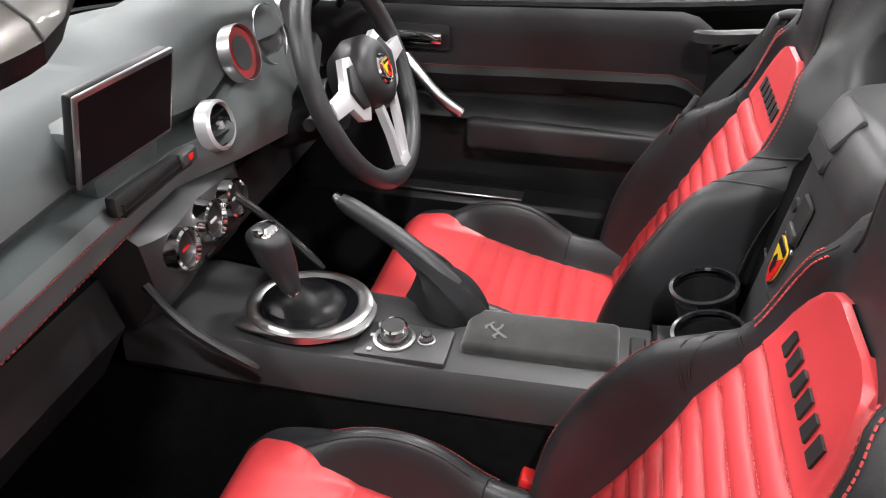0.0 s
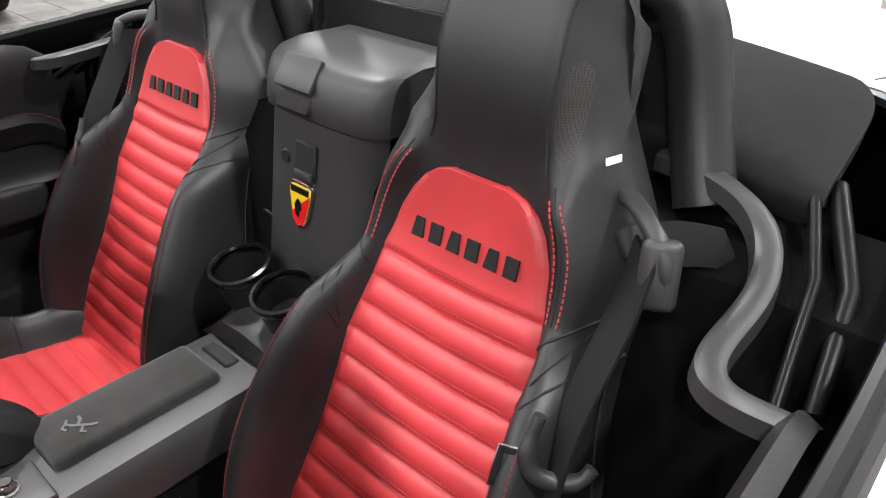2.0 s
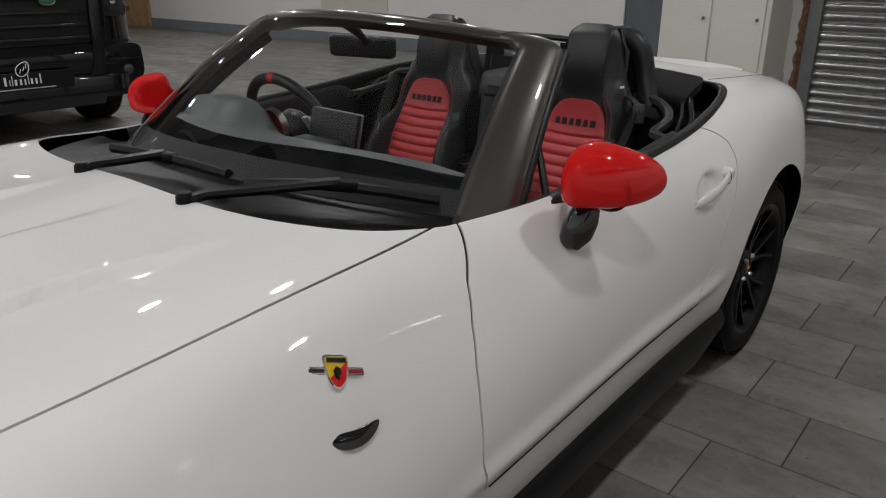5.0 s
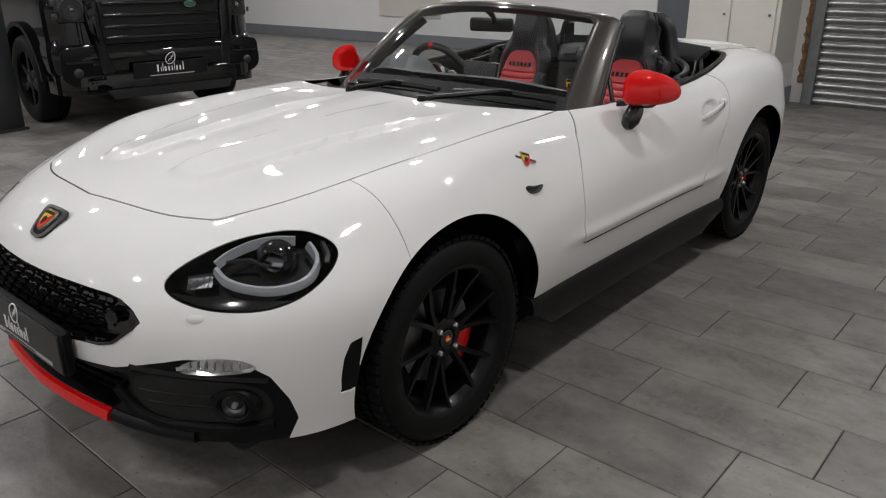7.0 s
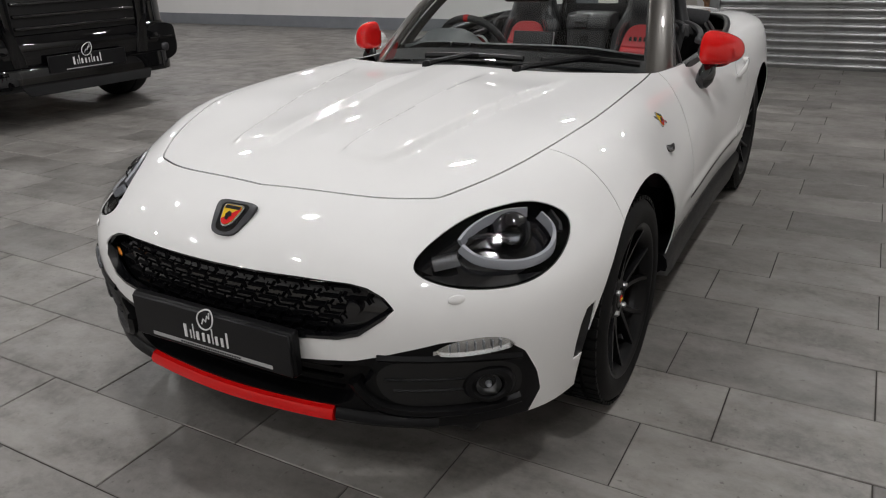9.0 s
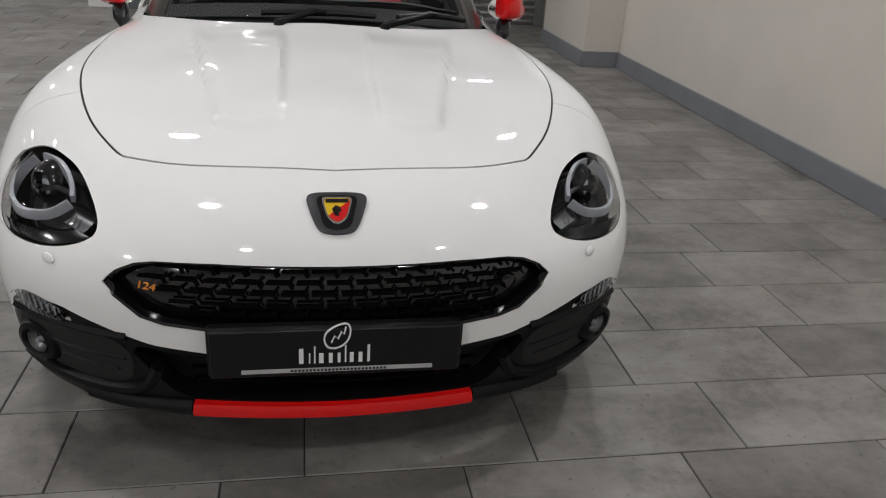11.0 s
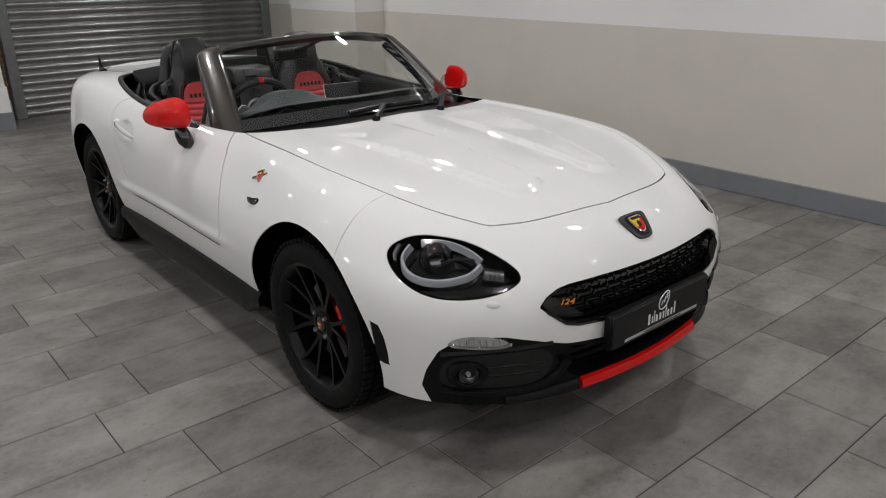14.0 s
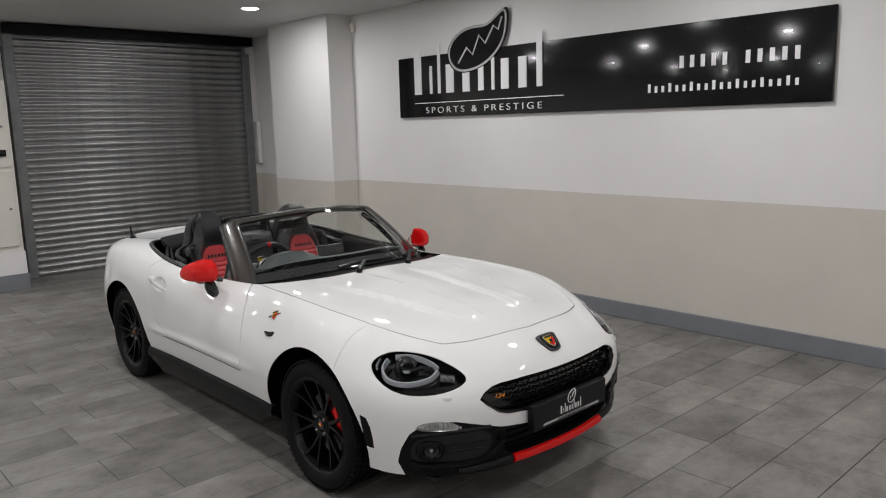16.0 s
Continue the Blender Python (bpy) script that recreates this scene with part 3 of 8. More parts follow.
part("sensor_body", box(-3.25, -3.19, WALL_Y - 0.045, WALL_Y, 2.74, 2.85, 0.012, 2), M_CABINET, sn)
# damaged plaster edge beside the shutter rail
rows = []
random.seed(5)
for k in range(60):
    z = 0.20 + 1.9 * k / 59
    a = 0.025 * random.random()
    rows.append([(SHUT_X, -0.305 + 0.012 * random.random(), z), (SHUT_X + 0.012, -0.33 - a, z), (SHUT_X, -0.36 - a, z)])
bm = grid(rows)
bmesh.ops.recalc_face_normals(bm, faces=bm.faces)
tagged(part("exposed_brick_edge", bm, mat("broken_plaster_brick", (0.30, 0.17, 0.10), 0.9, vary=0.5, vscale=25, bump=0.6, scale=60), None, "", smooth=False), "broken plaster edge with bare brick beside the shutter", "plaster damage", "", "structure")

# ---- the dealer's sign ----
sg = thing("wall_sign_board", "long gloss black dealer sign with pale raised shapes", "sign")
SX0, SX1, SZ0, SZ1, SY = -2.40, 2.055, 1.752, 2.372, WALL_Y - 0.035
part("board", box(SX0, SX1, SY, WALL_Y - 0.004, SZ0, SZ1, 0.004, 1), M_SIGN, sg, "gloss black board", smooth=False)


def on_sign(x, z, d=0.0):
    """Maps x along the wall as read, y up, z out of the wall."""
    return Matrix(((1, 0, 0, x), (0, 0, -1, SY - d), (0, 1, 0, z), (0, 0, 0, 1)))



# ---- the sports car, outside ----
car = thing("sports_car", "white open two-seat sports car with red mirrors and black wheels", "car")
HALF = body_points(320, 120)
GAP = 0.0026
KA = 0.0128


def zi(p):
    return np.stack([p[:, 0], p[:, 2]], 1)


def xy(p):
    return np.stack([p[:, 0], np.abs(p[:, 1])], 1)


def az(p):
    return np.stack([side_angle(p) * KA, p[:, 2]], 1)


def az_shape(pts, n=0):
    q = [(a * KA, z) for a, z in pts]
    return polydist(smooth_path(q, n, True) if n else q)


_grille = az_shape([(-60, .442), (19, .445), (27, .456), (30.5, .470), (34.5, .512), (36.3, .534), (34.6, .560), (32.0, .577), (29, .584), (20, .588), (-60, .586)])
_head = az_shape([(39.9, .616), (49, .684), (59, .709), (66.8, .706), (70.3, .672), (67.5, .624), (62, .584), (57, .568), (50.8, .567), (43.9, .582)], 60)
_pod = az_shape([(-60, .385), (19, .385), (29.2, .400), (37, .432), (43.3, .455), (49, .458), (53.2, .442), (56.5, .405), (59.2, .335), (60.5, .274), (58.4, .20), (58, .0), (-60, .0)])
_vent = az_shape([(71.9, .464), (69.6, .455), (68.4, .415), (67.9, .36), (68.0, .316), (69.4, .311), (70.8, .316), (71.5, .394)])
_hood = polydist(list(smooth_path([(1.765, -.001), (1.73, .30), (1.70, .40), (1.672, .462)], 16)) + list(smooth_path([(1.655, .478), (1.54, .549), (1.377, .612), (1.194, .652), (.927, .664), (.56, .648), (.30, .625)], 30)) + [(.30, -1.2), (1.765, -1.2)])
_door = polydist([(.34, 1.3), (.355, .84), (.442, .777), (.482, .722), (.508, .66), (.52, .60), (.524, .50), (.515, .433), (.2, .429), (-.2, .425), (-.46, .424), (-.52, .475), (-.585, .511), (-.631, .612),
                  (-.69, .70), (-.719, .78), (-.716, .831), (-.69, .856), (-.66, .872), (-.66, 1.3)])
_cock = polydist(list(smooth_path([(.637, -.001), (.625, .31), (.575, .53), (.50, .605), (.385, .645)], 16)) + list(smooth_path([(.30, .655), (.1, .678), (-.135, .690), (-.4, .694), (-.65, .688), (-.83, .671), (-1.0, .638), (-1.14, .575), (-1.225, .46), (-1.26, .30), (-1.28, 0)], 40)) + [(-1.28, -1.2), (.637, -1.2)])


def f_grille(p):
    return np.where(p[:, 0] > 1.6, _grille(az(p)), -1)


def f_head(p):
    return np.where(p[:, 0] > 1.3, _head(az(p)), -1)


def f_pod(p):
    return np.where(p[:, 0] > 1.3, _pod(az(p)), -1)


def f_vent(p):
    return np.where(p[:, 0] > 1.3, _vent(az(p)), -1)


def f_hood(p):
    return np.where(p[:, 2] > 0.68, _hood(xy(p)), -1)


def f_door(p):
    return np.where(np.abs(p[:, 1]) > 0.5, _door(zi(p)), -1)


def f_cock(p):
    return np.where(p[:, 2] > 0.78, _cock(xy(p)), -1)


def f_arch(p):
    r = np.minimum(np.hypot(p[:, 0] - 1.155, p[:, 2] - 0.308), np.hypot(p[:, 0] + 1.155, p[:, 2] - 0.308))
    return np.where(np.abs(p[:, 1]) > 0.5, 0.374 - r, -1)


def f_sill(p):
    return np.where(np.abs(p[:, 0]) < 0.9, 0.302 + 0.02 * p[:, 0] - p[:, 2], -1)


def whole(inset=0.0):
    """Both halves of the body as one sheet."""
    p = HALF
    left = grid(p)
    right = grid((p * np.array([1, -1, 1]))[::-1])
    bm = join(left, right)
    bmesh.ops.remove_doubles(bm, verts=bm.verts, dist=1e-5)
    bmesh.ops.recalc_face_normals(bm, faces=bm.faces)
    bm.normal_update()
    top = max(bm.faces, key=lambda f: f.calc_center_median().z)
    if top.normal.z < 0:
        bmesh.ops.reverse_faces(bm, faces=bm.faces)
        bm.normal_update()
    if inset:
        off = [(v, v.co - v.normal * inset) for v in bm.verts]
        for v, c in off:
            v.co = c
    return bm


def cut_to(src, cuts, where, depth=0.02):
    """A panel: a copy of the sheet cut along each function, of which the faces with where > 0 stay."""
    bm = src.copy()
    for f in cuts:
        carve(bm, f)
    keep(bm, where)
    bmesh.ops.delete(bm, geom=[v for v in bm.verts if not v.link_faces], context="VERTS")
    if depth:
        thicken(bm, depth)
    return bm


def near(src, lo, hi):
    """The part of the sheet within a box, to save cutting the rest."""
    bm = src.copy()
    lo, hi = np.array(lo), np.array(hi)
    return keep(bm, lambda p: np.where(((p > lo) & (p < hi)).all(1), 1.0, -1.0))


SHEET = whole()


def bumper_line(p):
    return p[:, 0] - 1.36


# front bumper skin
fb = near(SHEET, (1.2, -2, 0), (3, 2, 2))
part("front_bumper", cut_to(fb, [lambda p: f_hood(p) + GAP, f_grille, f_head, f_pod, f_vent, lambda p: bumper_line(p) - 0.4 * GAP, f_arch],
                            lambda p: np.minimum.reduce([-f_hood(p) - GAP, -f_grille(p), -f_head(p), -f_pod(p), -f_vent(p), bumper_line(p) - 0.4 * GAP, -f_arch(p)]), 0.0038), M_WHITE, car, "glossy white front bumper")
hood = part("bonnet", cut_to(near(SHEET, (0.2, -2, .6), (3, 2, 2)), [lambda p: f_hood(p) - GAP, lambda p: f_cock(p)], lambda p: np.minimum(f_hood(p) - GAP, -f_cock(p)), 0.0038), M_WHITE, car, "glossy white bonnet with two raised ridges")
part("body_shell", cut_to(near(SHEET, (-3, -2, 0), (1.4, 2, 2)), [lambda p: f_hood(p) + GAP, lambda p: f_door(p) + GAP, f_cock, lambda p: bumper_line(p) + 0.4 * GAP, f_arch, f_sill],
                          lambda p: np.minimum.reduce([-f_hood(p) - GAP, -f_door(p) - GAP, -f_cock(p), -bumper_line(p) - 0.4 * GAP, -f_arch(p), -f_sill(p)]), 0.0038), M_WHITE, car, "glossy white wings and rear body")
for s in (1, -1):
    lo, hi = ((-1, 0, .3), (0.7, 2, 2)) if s > 0 else ((-1, -2, .3), (0.7, 0, 2))
    part("door_skin", cut_to(near(SHEET, lo, hi), [lambda p: f_door(p) - GAP, f_cock], lambda p: np.minimum(f_door(p) - GAP, -f_cock(p)), 0.0038), M_WHITE, car, "glossy white door skin")
# black sheet added close behind the panels so that their gaps look shaded
part("gap_backing", cut_to(whole(0.0042), [f_grille, f_head, f_pod, f_cock, f_arch], lambda p: np.minimum.reduce([-f_grille(p), -f_head(p), -f_pod(p), -f_cock(p) - .004, -f_arch(p)]), 0.0), M_GAP, car, "black sheet added behind the panels to shade their gaps")
_intake = az_shape([(-60, .378), (24, .378), (31.5, .394), (32.5, .372), (27.5, .275), (25.0, .256), (-60, .256)])


def f_intake(p):
    return np.where(p[:, 0] > 1.4, _intake(az(p)), -1)


part("intake_well", cut_to(near(whole(0.07), (1.3, -2, 0), (3, 2, 2)), [lambda p: f_intake(p) + .02], lambda p: f_intake(p) + .02, 0.0), M_GAP, car, "black lower intake well")
part("lower_bumper", cut_to(fb, [f_pod, f_arch, f_intake], lambda p: np.minimum.reduce([f_pod(p), -f_arch(p), -f_intake(p)]), 0.05), M_TRIM, car, "black textured lower bumper")
part("grille_back", cut_to(near(whole(0.035), (1.5, -2, 0), (3, 2, 2)), [lambda p: f_grille(p) + .01], lambda p: f_grille(p) + .01, 0.0), M_BLACKGLOSS, car)
for s in (1, -1):
    lo, hi = ((1.3, 0, .3), (3, 2, 2)) if s > 0 else ((1.3, -2, .3), (3, 0, 2))
    part("headlight_bowl", cut_to(near(whole(0.05), lo, hi), [lambda p: f_head(p) + .004], lambda p: f_head(p) + .004, 0.0), M_BLACKGLOSS, car)


# ---- wheels ----
def wheel_meshes():
    R, W = 0.308, 0.205
    tyre = [(0.222, -0.100), (0.235, -0.112), (0.262, -0.118), (0.285, -0.113), (0.298, -0.102), (0.304, -0.085)]
    for c in (-0.045, 0.0, 0.045):
        tyre += [(0.304, c - 0.006), (0.298, c - 0.004), (0.298, c + 0.004), (0.304, c + 0.006)]
    tyre += [(0.304, 0.068), (0.298, 0.084), (0.285, 0.097), (0.262, 0.103), (0.235, 0.098), (0.222, 0.088)]
    t = revolve(tyre, 72)
    rim = revolve([(0.224, -0.09), (0.232, -0.096), (0.232, -0.090), (0.214, -0.075), (0.205, 0.02), (0.210, 0.07), (0.220, 0.085), (0.2305, 0.0935), (0.2305, 0.096), (0.222, 0.094), (0.212, 0.083), (0.2, 0.06)], 72)
    return t, rim


def spoke(a, a2):
    """One thin spoke from hub to rim."""
    rows = []
    for k in range(7):
        f = k / 6
        r = 0.052 + f * (0.214 - 0.052)
        ang = a + (a2 - a) * f
        z = 0.055 + 0.03 * f ** 1.5
        w = 0.0075 + 0.004 * (1 - f) ** 2
        d = 0.022
        c, s = math.cos(ang), math.sin(ang)
        rows.append([(r * c - w * s * e, r * s + w * c * e, z - dd) for e, dd in ((-1, d), (-0.75, 0), (0.75, 0), (1, d))])
    bm = grid(rows, close_v=True)
    bmesh.ops.recalc_face_normals(bm, faces=bm.faces)
    return bm


def wheel(x, s):
    w = thing("wheel", "", "")
    w.parent = car
    w.matrix_basis = pose(x, s * (0.724 if x > 0 else 0.698), 0.308, -90 if s > 0 else 90, 0, 0)
    w["label"] = "black multi-spoke alloy wheel with a low-profile tyre"
    t, rim = wheel_meshes()
    tyre = part("tyre", t, M_TYRE, w, "black low-profile tyre")
    blocks = []
    for j in range(64):
        a = 2 * math.pi * j / 64
        for z0, z1, tw in ((-0.104, -0.052, 0.02), (-0.040, -0.006, -0.02), (0.006, 0.040, 0.02), (0.052, 0.088, -0.02)):
            c = Matrix.Rotation(a + tw, 4, "Z")
            b = bmesh.new()
            vs = [b.verts.new(c @ Vector((r, q, z))) for r in (0.300, 0.3105) for q, z in ((-0.0108, z0), (0.0108, z0), (0.0108 , z1), (-0.0108, z1))]
            for f in ((4, 5, 6, 7), (0, 1, 5, 4), (1, 2, 6, 5), (2, 3, 7, 6), (3, 0, 4, 7)):
                b.faces.new([vs[i] for i in f])
            blocks.append(b)
    tagged(part("tread", join(*blocks), M_TYRE, tyre, "", smooth=False), "", "", "", "stuff")
    part("rim", rim, M_RIM, w, "black rim barrel")
    for i in range(6):
        a0 = 2 * math.pi * i / 6 + 0.2
        for d in (-1, 1):
            part("spoke", spoke(a0 + d * 0.10, a0 + d * 0.26), M_RIM, w)
    part("hub", revolve([(0, 0.052), (0.03, 0.052), (0.034, 0.060), (0.05, 0.060), (0.062, 0.052), (0.066, 0.03), (0.066, 0.0)], 36), M_RIM, w)
    for i in range(4):
        a = math.pi / 4 + i * math.pi / 2
        part("wheel_bolt", xf(revolve([(0, 0.070), (0.006, 0.070), (0.0085, 0.067), (0.0085, 0.052)], 6), Matrix.Translation((0.047 * math.cos(a), 0.047 * math.sin(a), 0))), M_SATIN, w)
    part("centre_cap", revolve([(0, 0.063), (0.022, 0.0625), (0.027, 0.060), (0.028, 0.052)], 32), M_BADGEBLACK, w)
    part("cap_badge", revolve([(0, 0.0655), (0.010, 0.065), (0.012, 0.063)], 6), M_BADGERED, w, "small red and yellow badge")
    part("cap_badge_top", xf(box(-0.009, 0.009, -0.004, 0.004, 0.064, 0.067, 0.001, 1), Matrix.Translation((0, 0, 0))), M_YELLOW, w)
    part("brake_disc", revolve([(0.05, 0.018), (0.14, 0.018), (0.14, -0.004), (0.05, -0.004)], 48), M_STEEL, w)
    cal = bmesh.new()
    rows = []
    for k in range(9):
        a = math.radians(130 + 50 * k / 8) if s > 0 else math.radians(180 - 130 - 50 * k / 8)
        rows.append([(r * math.cos(a), r * math.sin(a), z) for r, z in ((0.085, -0.03), (0.085, 0.032), (0.10, 0.040), (0.135, 0.040), (0.15, 0.03), (0.15, -0.03))])
    cal = grid(rows, close_v=True)
    cal.verts.ensure_lookup_table()
    cal.faces.new([cal.verts[i] for i in range(6)])
    cal.faces.new([cal.verts[48 + i] for i in range(6)])
    bmesh.ops.recalc_face_normals(cal, faces=cal.faces)
    part("brake_caliper", cal, M_RED, w, "red brake caliper")
    return w


for wx in (1.165, -1.162):
    for ws in (1, -1):
        wheel(wx, ws)
# wheel housings
for wx in (1.155, -1.155):
    for ws in (1, -1):
        rows = []
        for k in range(25):
            a = math.pi * (-0.02 + 1.04 * k / 24)
            rows.append([(wx + r * math.cos(a), ws * y, 0.308 + r * math.sin(a)) for r, y in ((0.380, 0.775), (0.395, 0.6), (0.39, 0.46), (0.2, 0.45))])
        part("wheel_housing", grid(rows), M_TRIM, car, "black wheel arch liner")


# ---- windscreen ----
def screen_pt(u, v, out=0.0):
    """u across (-1 to 1), v from the base (0) to the header (1)."""
    bx, bz, by = 0.505 - 0.225 * u * u, 0.872 - 0.050 * u * u, 0.590
    tx, tz, ty = 0.045 - 0.155 * u * u, 1.175 - 0.048 * u * u, 0.484
    x, y, z = bx + (tx - bx) * v, u * (by + (ty - by) * v), bz + (tz - bz) * v + 0.018 * math.sin(math.pi * v)
    return (x + out * 0.5, y + out * 0.0, z + out * 0.85)


windscreen = thing("windscreen", "", "")
windscreen.parent = car
windscreen["label"] = "laminated windscreen in a dark grey frame"
g = grid([[screen_pt(-1 + 2 * i / 32, j / 16) for j in range(17)] for i in range(33)])
bmesh.ops.recalc_face_normals(g, faces=g.faces)
thick = part("glass", thicken(g, 0.0), M_GLASS, windscreen)
thick.visible_shadow = False
# dark printed band round the glass
for i0, i1, j0, j1 in ((-1.0, 1.0, 0.0, 0.115), (-1.0, 1.0, 0.965, 1.0), (-1.0, -0.978, 0.115, 0.965), (0.978, 1.0, 0.115, 0.965)):
    bm = grid([[screen_pt(i0 + (i1 - i0) * i / 24, j0 + (j1 - j0) * j / 8, -0.003) for j in range(9)] for i in range(25)])
    bmesh.ops.recalc_face_normals(bm, faces=bm.faces)
    part("dark_band", bm, M_PRINTBLACK, windscreen, "black printed band of the glass")


for s in (1, -1):
    seal = []
    trim = []
    for k in range(21):
        v = -0.02 + 0.99 * k / 20
        a = Vector(screen_pt(s * 1.0, v))
        out = Vector((-0.72, s * 0.69, 0.0)).normalized()
        seal.append(a + out * (0.126 - 0.024 * v) + Vector((0, -s * 0.010, -0.022)))
        trim.append(Vector(screen_pt(s * 0.985, 0.03 + 0.95 * v, -0.03)) + Vector((-0.04, 0, -0.012)))
    for d, r in ((0.0, 0.012), (0.018, 0.009)):
        part("pillar_seal", tube([p + Vector((-d, -s * 0.4 * d, -0.3 * d)) for p in seal], r, 10), M_RUBBER, windscreen, "black rubber window seal")
    part("pillar_trim", tube(trim, 0.017, 12), M_TRIM, windscreen, "black inner pillar trim")
# frame: one flat band up a pillar, across and down again, in three parts
edge_uv = [(1.0, -0.16 + 1.06 * k / 22) for k in range(23)]
edge_uv += [(1.0 - 0.10 * (1 - math.cos(a)), 0.90 + 0.10 * math.sin(a)) for a in [math.pi / 2 * k / 9 for k in range(1, 10)]]
edge_uv += [(0.90 - 1.80 * k / 40, 1.0) for k in range(1, 41)]
edge_uv += [(-u, v) for u, v in reversed(edge_uv[:32])]
frame_rows = []
for u, v in edge_uv:
    a = Vector(screen_pt(u, v))
    side = min(1.0, max(0.0, (abs(u) - 0.86) / 0.14))
    side = side * side * (3 - 2 * side)
    sg_ = 1 if u > 0 else -1
    out = Vector((-0.72 - 0.28 * (1 - side), sg_ * 0.69 * side, -0.10 * (1 - side))).normalized()
    lean = Vector((-0.42, -sg_ * 0.16, 0.28)).normalized().cross(Vector((-0.72, sg_ * 0.69, 0)).normalized()).normalized()
    if lean.y * sg_ < 0:
        lean = -lean
    nrm = (lean * side + Vector((-0.10, 0, 1.0)) * (1 - side)).normalized()
    w = (0.120 - 0.022 * min(1.0, v)) * side + 0.100 * (1 - side)
    prof = [(-0.010, -0.014), (-0.004, 0.001), (0.10 * w, 0.006), (0.30 * w, 0.0095), (0.55 * w, 0.0095), (0.80 * w, 0.006), (0.95 * w, -0.002), (w, -0.012), (0.96 * w, -0.026), (0.75 * w, -0.034), (0.2 * w, -0.030)]
    frame_rows.append([a + out * p + nrm * q for p, q in prof])
n1, n2 = 32, len(frame_rows) - 32
for name_, lo_, hi_ in (("pillar", 0, n1), ("header_rail", n1 - 1, n2 + 1), ("pillar", n2, len(frame_rows))):
    bm = grid([r[:8] for r in frame_rows[lo_:hi_]])
    bmesh.ops.recalc_face_normals(bm, faces=bm.faces)
    inner_ = grid([r[7:] + r[:1] for r in frame_rows[lo_:hi_]])
    bmesh.ops.recalc_face_normals(inner_, faces=inner_.faces)
    part("inner_trim", inner_, M_TRIM, windscreen, "black inner trim of the windscreen frame", angle=60)
    part(name_, bm, M_GREY, windscreen, "dark grey metallic windscreen " + ("pillar" if name_ == "pillar" else "header"), angle=60)
for k0 in (n1 - 1, n2):
    part("frame_joint", tube([p + (p - frame_rows[k0][9]).normalized() * 0.0004 for p in frame_rows[k0][1:8]], 0.0012, 6), M_GAP, windscreen)


# ---- car trim, outside ----
_u_front = [i for i in range(len(HALF)) if HALF[i, :, 0].max() > 1.0 and i < 160]


def level_curve(z, rows=HALF):
    """Points of the left body half at one height, from the nose to the tail."""
    out = []
    for rib in rows:
        zz = rib[:, 2]
        k = int(np.argmax(zz >= z))
        k = max(k, 1)
        f = np.clip((z - zz[k - 1]) / (zz[k] - zz[k - 1] + 1e-9), 0, 1)
        out.append(rib[k - 1] + (rib[k] - rib[k - 1]) * f)
    return np.array(out)


def front_pt(a, z, inset=0.0):
    """The body point at an angle round the nose (minus: right side) and a height."""
    c = level_curve(z)
    ang = np.degrees(np.arctan2(c[:, 1], c[:, 0] - 1.25))
    n = 150
    p = np.array([np.interp(abs(a), ang[:n], c[:n, k]) for k in range(3)])
    if inset:
        d = np.array([p[0] - 1.25, p[1], 0.0])
        p = p - inset * d / np.linalg.norm(d)
    if a < 0:
        p[1] = -p[1]
    return Vector(p)


def side_pt(x, z, s=1, out=0.0):
    """The body side at x and z, left (s = 1) or right (s = -1)."""
    c = level_curve(z)
    m = slice(70, 260)
    y = float(np.interp(-x, -c[m, 0], c[m, 1]))
    return Vector((x, s * (y + out), z))


def along(points, prof, closed=False, up=Vector((0, 0, 1))):
    """A bar with a profile of (outward, upward) pairs along points."""
    P = [Vector(p) for p in points]
    rows = []
    n = len(P)
    for i in range(n):
        d = P[(i + 1) % n] - P[i - 1] if closed else P[min(i + 1, n - 1)] - P[max(i - 1, 0)]
        d.normalize()
        side = d.cross(up).normalized()
        u2 = side.cross(d).normalized()
        rows.append([P[i] + side * a + u2 * b for a, b in prof])
    bm = grid(rows, close_u=closed, close_v=True)
    if not closed:
        bm.verts.ensure_lookup_table()
        m = len(prof)
        bm.faces.new([bm.verts[k] for k in range(m)])
        bm.faces.new([bm.verts[(n - 1) * m + k] for k in range(m)])
    bmesh.ops.recalc_face_normals(bm, faces=bm.faces)
    return bm


def ring_prof(r, n=8):
    return [(r * math.cos(2 * math.pi * k / n), r * math.sin(2 * math.pi * k / n)) for k in range(n)]


# black sills
for s in (1, -1):
    pts = [side_pt(0.80 - 1.60 * k / 40, 0.30, s) for k in range(41)]
    rows = []
    for i, p in enumerate(pts):
        f = min(1.0, min(i, 40 - i) / 4)
        yo = abs(p.y)
        prof = [(-0.014, 0.040), (0.000, 0.035), (0.012, 0.020), (0.016, 0.0), (0.012, -0.05 * f - 0.02), (-0.005, -0.085 * f - 0.02), (-0.10, -0.105), (-0.12, 0.0)]
        rows.append([(p.x, s * (yo + a), 0.268 + 0.016 * p.x + b) for a, b in prof])
    bm = grid(rows, close_v=True)
    bm.verts.ensure_lookup_table()
    bm.faces.new([bm.verts[k] for k in range(8)])
    bm.faces.new([bm.verts[40 * 8 + k] for k in range(8)])
    bmesh.ops.recalc_face_normals(bm, faces=bm.faces)
    part("sill_trim", bm, M_TRIM, car, "black plastic side sill")

